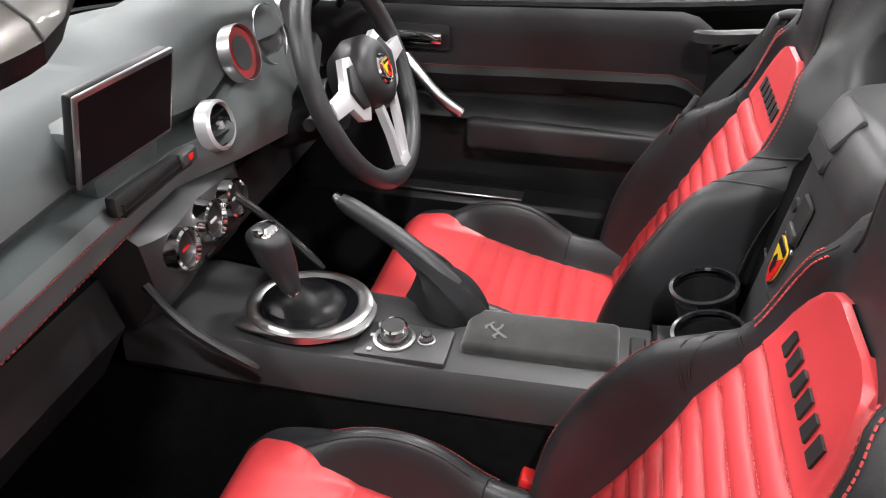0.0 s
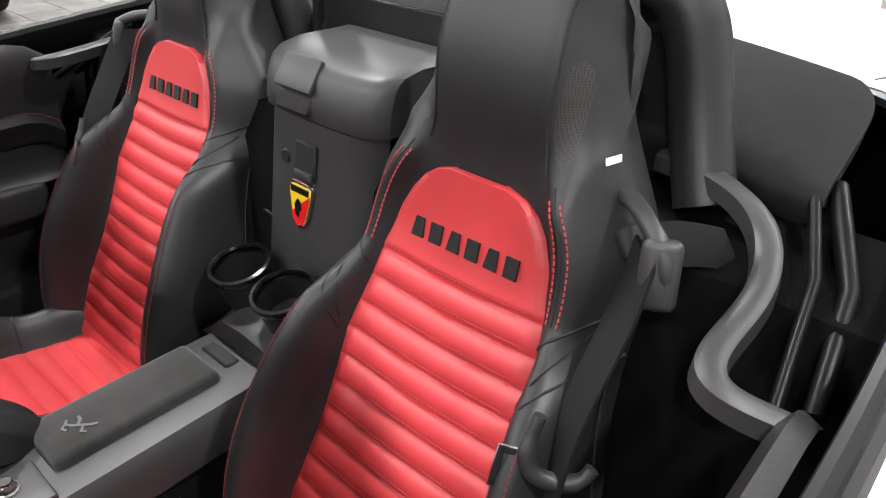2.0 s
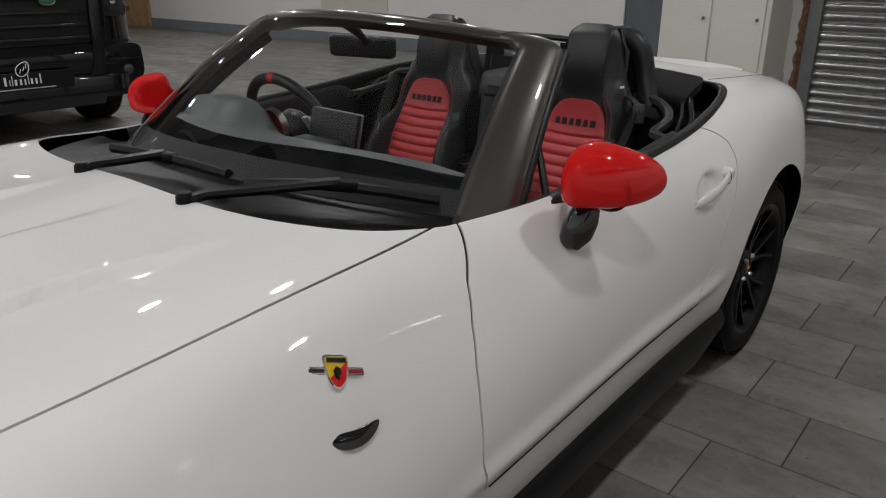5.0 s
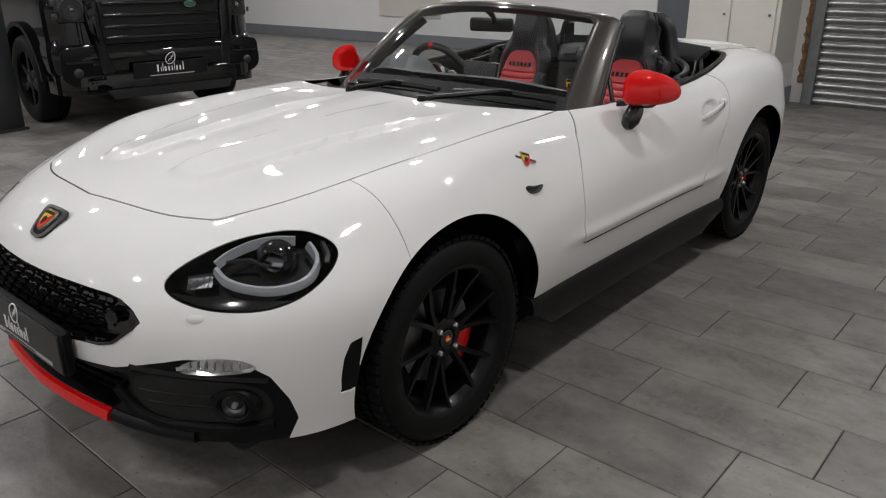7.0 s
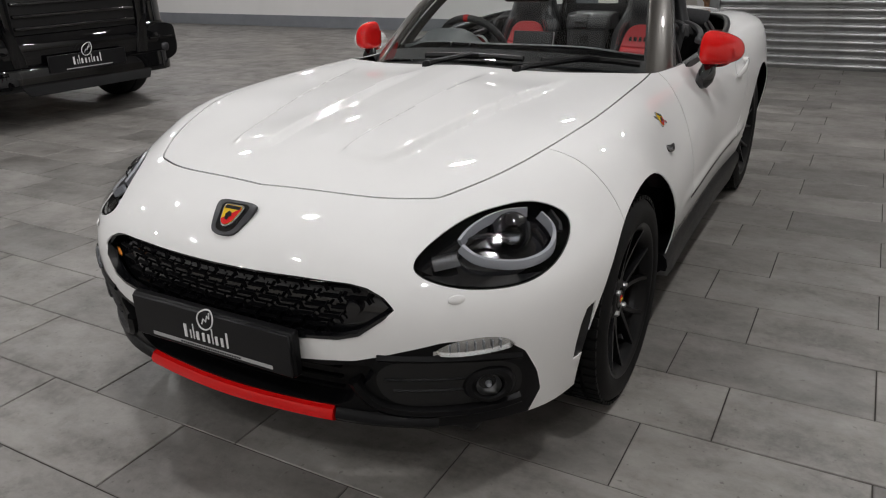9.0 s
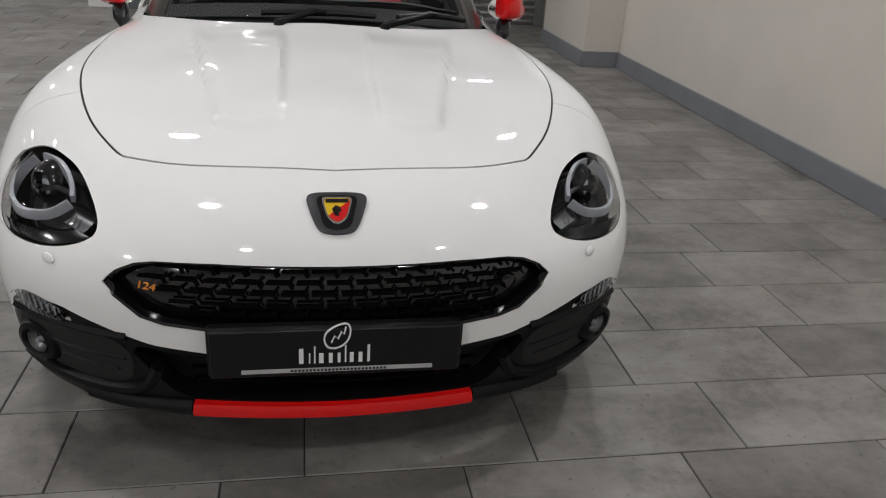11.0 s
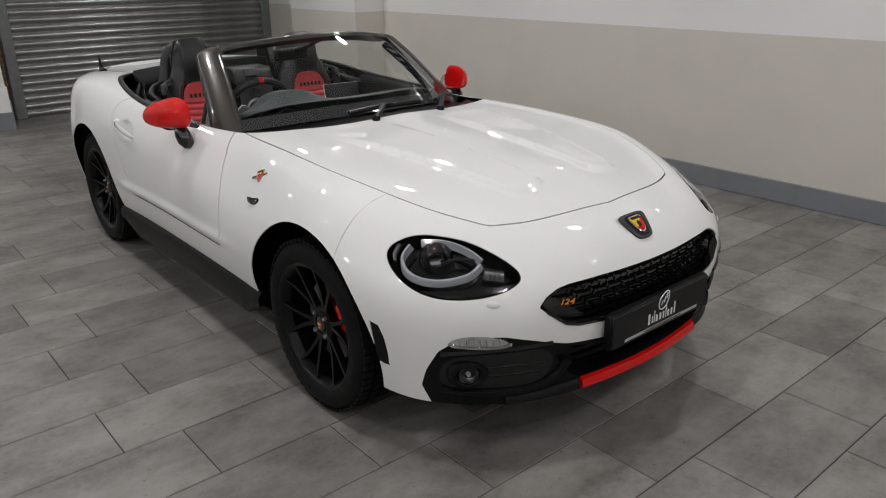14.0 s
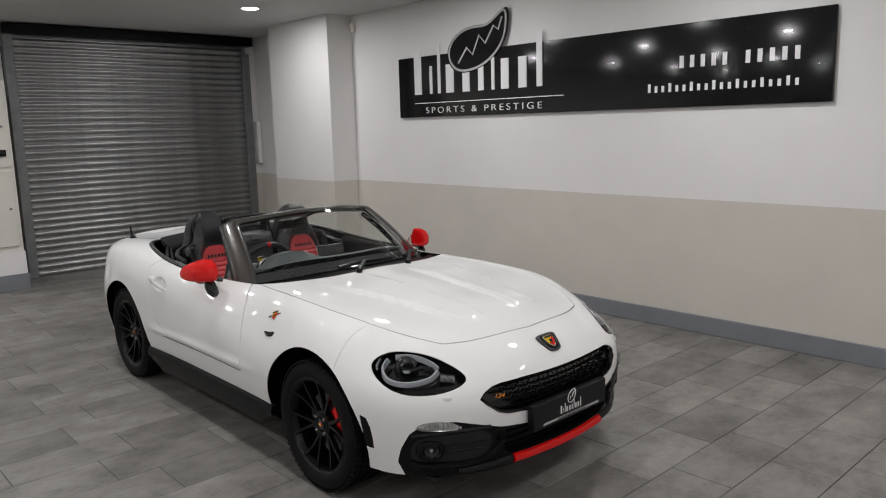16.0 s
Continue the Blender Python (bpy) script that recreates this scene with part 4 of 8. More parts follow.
# grille mesh: rows of long flat cells
cells = []
for r in range(6):
    z = 0.452 + 0.0235 * r
    for c in range(-14, 15):
        a0 = c * 5.0 + (2.5 if r % 2 else 0.0)
        ends = (a0 - 1.9, a0 + 1.9)
        lim = 33.5 - abs(z - 0.532) * 110
        if abs(a0) > lim:
            continue
        for zz, dz in ((z, 0.0),):
            pts = [front_pt(ends[0] + (ends[1] - ends[0]) * k / 4, zz, 0.022) for k in range(5)]
            part("grille_bar", along(pts, [(-0.004, -0.003), (0.006, -0.0016), (0.006, 0.0016), (-0.004, 0.003)]), M_GRILLE, car)
        p0, p1 = front_pt(ends[1], z, 0.022), front_pt(a0 + 2.5, min(z + 0.0118, 0.58), 0.022)
        p2 = front_pt(ends[1], max(z - 0.0, 0.44), 0.022)
        part("grille_link", along([p0, p1], [(-0.004, -0.002), (0.005, -0.0012), (0.005, 0.0012), (-0.004, 0.002)]), M_GRILLE, car)
        if z - 0.0118 > 0.44:
            p3 = front_pt(a0 + 2.5, z - 0.0118, 0.022)
            part("grille_link", along([p2, p3], [(-0.004, -0.002), (0.005, -0.0012), (0.005, 0.0012), (-0.004, 0.002)]), M_GRILLE, car)
# grille rim
rim = []
for a, z in [(-36, .534), (-34.4, .560), (-31.8, .575), (-29, .582), (-20, .586), (-10, .585), (0, .584), (10, .585), (20, .586), (29, .582), (31.8, .575), (34.4, .560), (36, .534), (34.3, .513), (30.3, .472), (27, .459), (19, .449), (8, .446), (-8, .446), (-19, .449), (-27, .459), (-30.3, .472), (-34.3, .513)]:
    rim.append(front_pt(a, z, 0.012))
part("grille_surround", along(rim, [(-0.016, -0.004), (0.008, -0.003), (0.008, 0.003), (-0.016, 0.004)], closed=True), M_BLACKGLOSS, car, "gloss black grille surround")
# orange numerals at the right end of the grille
cu = bpy.data.curves.new("grille_badge", "FONT")
cu.body, cu.align_x, cu.size, cu.extrude, cu.shear = "124", "CENTER", 0.024, 0.0015, 0.25
tmp = bpy.data.objects.new("grille_badge", cu)
me = bpy.data.meshes.new_from_object(tmp)
bpy.data.objects.remove(tmp)
c = front_pt(-29.8, 0.527, 0.006)
me.transform(Matrix.Translation(c) @ Matrix.Rotation(radians(-28), 4, "Z") @ Matrix(((0, 0, 1, 0), (1.3, 0, 0, 0), (0, 1, 0, 0), (0, 0, 0, 1))))
me.materials.append(M_ORANGE)
gb = new("grille_badge", me)
gb.parent = car
gb["label"] = "small orange numeral badge on the grille"
# round sensor at the left end of the grille
part("grille_sensor", xf(revolve([(0, 0.008), (0.016, 0.006), (0.019, 0.0), (0.019, -0.02)], 24), Matrix.Translation(front_pt(29.5, 0.525, 0.018)) @ Matrix.Rotation(radians(30), 4, "Z") @ Matrix.Rotation(radians(90), 4, "Y")), M_BLACKGLOSS, car)

# number board with its holder
bx, bz = 2.012, 0.412
board = part("number_board", box(bx - 0.008, bx, -0.262, 0.258, bz - 0.056, bz + 0.056, 0.003, 1), M_PLATE, car, "black dealer show plate with light lettering shapes")
part("board_holder", box(bx - 0.035, bx - 0.006, -0.268, 0.264, bz - 0.060, bz + 0.060, 0.006, 1), M_TRIM, car)


def dealer_mark(parent, m, w, mat_, leaf_too=True):
    """The dealer's name and leaf drawn as plain shapes: upright strokes on a line, a leaf ring, a rule below. m maps x right, y up."""
    def put(bm, n):
        part(n, xf(bm, m), mat_, parent)
    x = -0.47 * w
    for wide, tall in ((0.085, 0.205), (0.030, 0.135), (0.030, 0.235), (0.085, 0.135), (0.075, 0.135), (0.055, 0.135), (0.030, 0.235), (0.075, 0.135), (0.075, 0.135), (0.050, 0.235)):
        bar = 0.62 * wide * w
        put(prism([(x, 0), (x + bar, 0), (x + bar, tall * w), (x, tall * w)], 0.002), "name_bar")
        x += (wide + 0.030) * w
    if not leaf_too:
        return
    leaf = smooth_path([(-0.14, 0.17), (-0.17, 0.30), (-0.08, 0.42), (0.10, 0.47), (0.13, 0.32), (0.06, 0.19), (-0.05, 0.14)], 28, True)
    put(along([(p[0] * w, (p[1] + 0.06) * w, 0.001) for p in leaf], [(-0.010 * w, -0.001), (0.010 * w, -0.001), (0.010 * w, 0.0012), (-0.010 * w, 0.0012)], closed=True), "leaf_outline")
    vein = [(-0.09, 0.22), (-0.05, 0.31), (-0.01, 0.27), (0.03, 0.37), (0.06, 0.33), (0.08, 0.43)]
    put(along([(a * w, (b + 0.06) * w, 0.001) for a, b in vein], [(-0.009 * w, -0.001), (0.009 * w, -0.001), (0.009 * w, 0.0012), (-0.009 * w, 0.0012)]), "leaf_vein")


dealer_mark(board, Matrix.Translation((bx, 0.0, bz - 0.024)) @ Matrix(((0, 0, 1, 0), (1, 0, 0, 0), (0, 1, 0, 0), (0, 0, 0, 1))), 0.175, M_SIGNTXT)
part("rule", box(bx, bx + 0.001, -0.20, 0.20, bz - 0.046, bz - 0.036), M_GREYMARK, board, "grey strip with small print", smooth=False)
for k in range(26):
    part("print_mark", box(bx + 0.001, bx + 0.0016, -0.10 + 0.0078 * k, -0.10 + 0.0078 * k + 0.0052, bz - 0.044, bz - 0.039), M_PRINTBLACK, board, smooth=False)

# red lower lip
pts = [front_pt(-25.0 + 50 * k / 30, 0.238, 0.026) for k in range(31)]
part("lip_blade", along(pts, [(0.022, 0.016), (0.040, 0.009), (0.048, -0.006), (0.046, -0.018), (0.036, -0.025), (0.0, -0.026), (-0.02, -0.024), (-0.02, 0.016), (0.0, 0.019)]), M_RED, car, "gloss red lower lip")
for s in (1, -1):
    pts = [front_pt(s * (25.3 + 18 * k / 14), 0.238 - 0.008 * k / 14, 0.026) for k in range(15)]
    if s < 0:
        pts = pts[::-1]
    part("lip_wing", along(pts, [(0.020, 0.016), (0.036, 0.006), (0.042, -0.012), (0.03, -0.026), (-0.03, -0.03), (-0.03, 0.016)]), M_TRIM, car, "black lip end")
# lower intake and fog pods
for z in (0.285, 0.318, 0.350):
    part("intake_bar", along([front_pt(-26 + 52 * k / 20, z, 0.045) for k in range(21)], [(-0.006, -0.003), (0.006, -0.002), (0.006, 0.002), (-0.006, 0.003)]), M_GRILLE, car)
for s in (1, -1):
    # lower ledge and slats of the pod
    sm = smooth_path([(29.0, .345), (31.0, .300), (35, .268), (42, .258), (50, .260), (56.5, .272)], 30)
    pts = [front_pt(s * a, z) for a, z in sm]
    part("pod_ledge", along(pts if s > 0 else pts[::-1], [(-0.016, -0.016), (0.004, -0.018), (0.016, -0.008), (0.014, 0.004), (0.002, 0.014), (-0.016, 0.018)]), M_TRIM, car, "black textured lower ledge")
    pts = [front_pt(s * (33 + 23 * j / 12), 0.412 - 0.02 * (j / 12) ** 3) for j in range(13)]
    part("pod_brow", along(pts if s > 0 else pts[::-1], [(-0.016, -0.010), (0.002, -0.008), (0.008, 0.0), (0.002, 0.010), (-0.016, 0.012)]), M_TRIM, car)
    for k in range(2):
        z = 0.322 + 0.032 * k
        pts = [front_pt(s * (35.5 - 1.5 * k + 13.0 * j / 10), z) for j in range(11)]
        part("pod_slat", along(pts if s > 0 else pts[::-1], [(-0.02, -0.005), (0.002, -0.004), (0.006, 0.0), (0.002, 0.004), (-0.02, 0.005)]), M_TRIM, car)
    # black sheet just outside the skin paints the shade of a recess
    part("pod_shade", cut_to(near(whole(-0.0015), (1.4, 0, 0.1) if s > 0 else (1.4, -2, 0.1), (3, 2, 2) if s > 0 else (3, 0, 2)), [(lambda g: (lambda p: g(az(p))))(az_shape([(34, .39), (52, .392), (56, .35), (56, .29), (50, .276), (38, .275), (33.5, .31)], 40))], (lambda g: (lambda p: g(az(p))))(az_shape([(34, .39), (52, .392), (56, .35), (56, .29), (50, .276), (38, .275), (33.5, .31)], 40)), 0.0), M_GAP, car, "flat black sheet for the shade of the pod recess")
    c = front_pt(s * 50.5, 0.332, -0.010)
    rot = Matrix.Translation(c) @ Matrix.Rotation(radians(s * 34), 4, "Z") @ Matrix.Rotation(radians(90), 4, "Y")
    fog = part("fog_lamp", xf(revolve([(0.028, 0.004), (0.033, 0.010), (0.044, 0.006), (0.052, -0.010), (0.052, -0.03)], 36), rot @ Matrix.Diagonal((1, 1.25, 1, 1))), M_TRIM, car, "round fog lamp with a chrome bowl")
    part("fog_bowl", xf(revolve([(0, -0.018), (0.018, -0.012), (0.030, 0.004)], 32), rot), M_STEEL, fog)
    part("fog_bulb", xf(revolve([(0, 0.006), (0.006, 0.004), (0.008, -0.01), (0.008, -0.018)], 16), rot), M_LIGHTTUBE, fog)
    part("fog_lens", xf(revolve([(0, 0.012), (0.016, 0.0105), (0.030, 0.006)], 32), rot), M_LENS, fog)
    # indicator
    f_ind = az_shape([(42.2, .430), (44.2, .450), (49, .461), (53.0, .451), (54.4, .434), (50, .423), (45, .421)], 40)
    fi = (lambda g: (lambda p: np.where((p[:, 0] > 1.3), g(az(p)), -1)))(f_ind)
    lo, hi = ((1.5, 0, .3), (3, 2, 2)) if s > 0 else ((1.5, -2, .3), (3, 0, 2))
    part("indicator_back", cut_to(near(whole(-0.001), lo, hi), [fi], fi, 0.0), M_CHROME, car, "chrome indicator reflector")
    part("indicator_lens", cut_to(near(whole(-0.010), lo, hi), [fi], fi, 0.009), M_LENS, car, "clear indicator lens")
    for j in range(7):
        a = s * (44.3 + 1.3 * j)
        part("lens_rib", along([front_pt(a, .432, -0.006), front_pt(a, .452, -0.006)], ring_prof(0.0022, 6), up=Vector((1, 0, 0))), M_LIGHTTUBE, car)
    # washer cap
    part("washer_cap", xf(revolve([(0, 0.006), (0.008, 0.0055), (0.013, 0.003), (0.014, 0)], 20), Matrix.Translation(front_pt(s * 45.9, 0.553, 0.0)) @ Matrix.Rotation(radians(s * 44), 4, "Z") @ Matrix.Rotation(radians(78), 4, "Y") @ Matrix.Diagonal((0.8, 1.5, 1, 1))), M_WHITE, car)
    # vent insert and its dimples
    lo, hi = ((1.3, 0, .2), (3, 2, 2)) if s > 0 else ((1.3, -2, .2), (3, 0, 2))
    part("side_vent", cut_to(near(whole(0.004), lo, hi), [lambda p: f_vent(p) + .003], lambda p: f_vent(p) + .003, 0.0), M_TRIM, car, "black honeycomb side vent insert")

# headlights
for s in (1, -1):
    hl = thing("headlight", "", "")
    hl.parent = car
    hl["label"] = "dark headlight with a pale light guide ring"
    lo, hi = ((1.3, 0, .3), (3, 2, 2)) if s > 0 else ((1.3, -2, .3), (3, 0, 2))
    ln = part("lens_cover", cut_to(near(whole(-0.004), lo, hi), [lambda p: f_head(p) - .002], lambda p: f_head(p) - .002, 0.0), M_LENS, hl, "clear lens cover")
    ln.visible_shadow = False

    def hp(a, z, d=0.03):
        return front_pt(s * a, z, d)

    c = hp(59.0, 0.645, 0.034)
    rot = Matrix.Translation(c) @ Matrix.Rotation(radians(s * 36), 4, "Z") @ Matrix.Rotation(radians(84), 4, "Y")
    part("projector", xf(revolve([(0, 0.028), (0.012, 0.0255), (0.022, 0.018), (0.027, 0.006), (0.028, -0.01)], 32), rot), M_LENS, hl, "projector lens")
    part("projector_core", xf(revolve([(0, -0.004), (0.024, -0.004), (0.028, -0.012), (0.030, -0.03)], 32), rot), M_CHROME, hl)
    part("projector_ring", xf(revolve([(0.028, 0.006), (0.031, 0.010), (0.040, 0.004), (0.052, -0.012), (0.055, -0.03)], 40), rot), M_BLACKGLOSS, hl)
    for guide in ([(48.7, .640), (50.2, .622), (53.5, .607), (58, .599), (62.5, .605), (65.6, .626), (66.6, .652), (65.7, .680)], [(63.6, .689), (59, .690), (54.2, .679), (50.6, .662), (48.9, .649)]):
        q = smooth_path(guide, 30)
        pts = [hp(a, z, 0.016) for a, z in q]
        part("light_guide", along(pts if s > 0 else pts[::-1], [(-0.006, -0.0115), (0.003, -0.0105), (0.005, 0.0), (0.003, 0.0105), (-0.006, 0.0115)]), M_LIGHTTUBE, hl, "pale frosted light guide")
    part("side_reflector", along([hp(68.2, 0.640, 0.022), hp(68.8, 0.655, 0.022), hp(68.4, 0.680, 0.022)], [(-0.006, -0.008), (0.004, -0.006), (0.004, 0.006), (-0.006, 0.008)]), M_GUNMETAL, hl)
    part("shade_bar", along([hp(50.5, 0.652, 0.026), hp(55, 0.655, 0.024), hp(58, 0.640, 0.03)], [(-0.006, -0.004), (0.004, -0.003), (0.004, 0.003), (-0.006, 0.004)]), M_GUNMETAL, hl)
    bowl = [[hp(43.6 + 4.6 * i / 8, 0.598 + 0.026 * j / 6 + 0.008 * i / 8, 0.030 + 0.012 * math.sin(math.pi * j / 6)) for j in range(7)] for i in range(9)]
    bm = grid(bowl)
    bmesh.ops.recalc_face_normals(bm, faces=bm.faces)
    part("reflector", bm, M_STEEL, hl, "chrome inner reflector")
    for j in range(4):
        pts = [hp(44.4 + 1.1 * j, 0.599 + 0.002 * j, 0.020), hp(44.7 + 1.1 * j, 0.622 + 0.003 * j, 0.020)]
        part("reflector_rib", along(pts, ring_prof(0.002, 6), up=Vector((1, 0, 0))), M_LENS, hl)
    part("lower_mask", cut_to(near(whole(0.008), lo, hi), [lambda p: f_head(p) - .002, lambda p: 0.590 - 0.0009 * (side_angle(p) - 50) - p[:, 2]], lambda p: np.minimum(f_head(p) - .002, 0.590 - 0.0009 * (side_angle(p) - 50) - p[:, 2]), 0.0), M_BLACKGLOSS, hl, "black lower mask")

# nose badge: shield of plain colour fields
bc = front_pt(0.0, 0.672)
nz = Vector((0.62, 0, 0.78)).normalized()
mb = Matrix.Translation(bc + nz * 0.001) @ Matrix(((0, -0.78, 0.62, 0), (1, 0, 0, 0), (0, 0.62, 0.78, 0), (0, 0, 0, 1)))


def shield(w, h):
    return [tuple(p) for p in smooth_path([(-0.5 * w, 0.46 * h), (0, 0.5 * h), (0.5 * w, 0.46 * h), (0.47 * w, 0.1 * h), (0.33 * w, -0.28 * h), (0.0, -0.5 * h), (-0.33 * w, -0.28 * h), (-0.47 * w, 0.1 * h)], 32, True)]


def badge(parent, m, w, h, name="badge", rim_mat=None):
    b = part(name, xf(prism(shield(w, h), 0.004, 0.0015), m), rim_mat or M_CHROME, parent, "shield badge in yellow and red enamel")
    part("badge_yellow", xf(prism([(x * 0.86, y * 0.86) for x, y in shield(w, h)], 0.0012), m @ Matrix.Translation((0, 0, 0.0040))), M_YELLOW, b)
    cut = [(x * 0.855, y * 0.855) for x, y in shield(w, h)]
    lower = []
    for (x0, y0), (x1, y1) in zip(cut, cut[1:] + cut[:1]):
        d0, d1 = y0 - 0.8 * x0 - 0.02 * h, y1 - 0.8 * x1 - 0.02 * h
        if d0 <= 0:
            lower.append((x0, y0))
        if d0 * d1 < 0:
            f = d0 / (d0 - d1)
            lower.append((x0 + f * (x1 - x0), y0 + f * (y1 - y0)))
    part("badge_red", xf(prism(lower, 0.0008), m @ Matrix.Translation((0, 0, 0.0054))), M_BADGERED, b)
    part("badge_band", xf(box(-0.40 * w, 0.40 * w, 0.26 * h, 0.40 * h, 0.0054, 0.0066, 0.0003, 1), m), M_BADGEBLACK if rim_mat is None else M_CHROME, b)
    mark = [(-0.10 * w, -0.20 * h), (-0.18 * w, 0.02 * h), (-0.05 * w, 0.16 * h), (0.08 * w, 0.10 * h), (0.16 * w, -0.04 * h), (0.06 * w, -0.10 * h), (0.04 * w, -0.24 * h)]
    part("badge_mark", xf(prism(mark, 0.0008), m @ Matrix.Translation((0, 0, 0.0066))), M_BADGEBLACK, b)
    return b


part("badge_frame", xf(prism([tuple(p) for p in smooth_path([(-0.060, 0.044), (0, 0.051), (0.060, 0.044), (0.061, 0.020), (0.044, -0.030), (0.026, -0.047), (-0.026, -0.047), (-0.044, -0.030), (-0.061, 0.020)], 48, True)], 0.006, 0.0025), mb), M_GUNMETAL, car, "gunmetal badge frame")
part("badge_field", xf(prism([tuple(p) for p in smooth_path([(-0.040, 0.036), (0, 0.041), (0.040, 0.036), (0.036, 0.0), (0.022, -0.036), (-0.022, -0.036), (-0.036, 0.0)], 40, True)], 0.0012), mb @ Matrix.Translation((0, 0, 0.006))), M_BLACKGLOSS, car)
badge(car, mb @ Matrix.Translation((0, 0.003, 0.0072)), 0.060, 0.066, "nose_badge")

# wing badges and side repeaters
for s in (1, -1):
    p = side_pt(0.782, 0.760, s)
    nrm = Vector((0.05, s * 0.80, 0.60)).normalized()
    xx = Vector((-s, 0, 0))
    yy = nrm.cross(xx).normalized()
    m = Matrix(((xx.x, yy.x, nrm.x, p.x), (xx.y, yy.y, nrm.y, p.y), (xx.z, yy.z, nrm.z, p.z), (0, 0, 0, 1)))
    m0 = m
    m = m @ Matrix.Rotation(radians(-24 * s), 4, "Z")
    wing = badge(car, m, 0.040, 0.050, "wing_badge")
    for d in (-1, 1):
        part("badge_flash", xf(box(min(d * 0.018, d * 0.046), max(d * 0.018, d * 0.046), -0.004, 0.008, 0.0, 0.003, 0.001, 1), m), M_CHROME, wing)
        part("badge_flash_stripe", xf(box(min(d * 0.020, d * 0.044), max(d * 0.020, d * 0.044), -0.001, 0.004, 0.003, 0.0036), m), M_DARKRED if d > 0 else M_GUNMETAL, wing)
    leaf = [tuple(v) for v in smooth_path([(-0.046, 0.004), (0.0, 0.010), (0.046, 0.022), (0.042, 0.006), (0.016, -0.012), (-0.026, -0.011)], 28, True)]
    place = Matrix.Translation(side_pt(0.787, 0.676, s) - side_pt(0.782, 0.760, s)) @ m0 @ (Matrix.Identity(4) if s < 0 else Matrix.Diagonal((-1, 1, 1, 1)))
    part("side_repeater", xf(prism(leaf, 0.006, 0.003), place), M_BLACKGLOSS, car, "gloss black side repeater")

# door handles: a curved grip that stands free over its dish, with a round lock end
for s in (1, -1):
    h0, h1 = side_pt(-0.430, 0.720, s), side_pt(-0.640, 0.760, s)
    pts = [h0.lerp(h1, k / 16) + Vector((0, s * (-0.004 + 0.026 * math.sin(math.pi * min(0.93, 0.03 + 0.90 * k / 16)) ** 0.55), 0.003 * math.sin(math.pi * k / 16))) for k in range(17)]
    rows = []
    for k, p in enumerate(pts):
        f = math.sin(math.pi * (0.06 + 0.88 * k / 16)) ** 0.45
        rows.append([p + Vector((-0.3 * 0.017 * f * math.sin(a), s * 0.0075 * f * math.cos(a), 0.017 * f * math.sin(a))) for a in [2 * math.pi * i / 16 for i in range(16)]])
    bm = grid(rows, close_v=True)
    bm.verts.ensure_lookup_table()
    bm.faces.new([bm.verts[k] for k in range(16)])
    bm.faces.new([bm.verts[16 * 16 + k] for k in range(16)])
    bmesh.ops.recalc_face_normals(bm, faces=bm.faces)
    part("door_handle", bm, M_WHITE, car, "white curved door handle")
    # thin black rod round the grip draws the shade in its joint
    part("handle_gap_shade", tube([pts[14] + Vector((0.002, s * (0.002 + 0.0075 * math.cos(a)), 0.0172 * math.sin(a))) for a in [math.pi * (i - 6) / 12 for i in range(13)]], 0.0009, 6), M_GAP, car)
    part("handle_end", xf(revolve([(0, 0.014), (0.010, 0.012), (0.0155, 0.004), (0.0165, -0.016)], 24), Matrix.Translation(side_pt(-0.640, 0.760, s, 0.006)) @ Matrix.Rotation(radians(-s * 90), 4, "X") @ Matrix.Diagonal((1.5, 1.1, 1, 1))), M_WHITE, car)
    # black rod laid along the skin paints the shade under the door edge
    part("door_gap_shade", tube([side_pt(0.50 - 1.00 * k / 30, 0.427 + 0.012 * (0.50 - k / 30), s, 0.0004) for k in range(31)], 0.0021, 6), M_GAP, car, "black rod drawn for the shaded gap below the door")

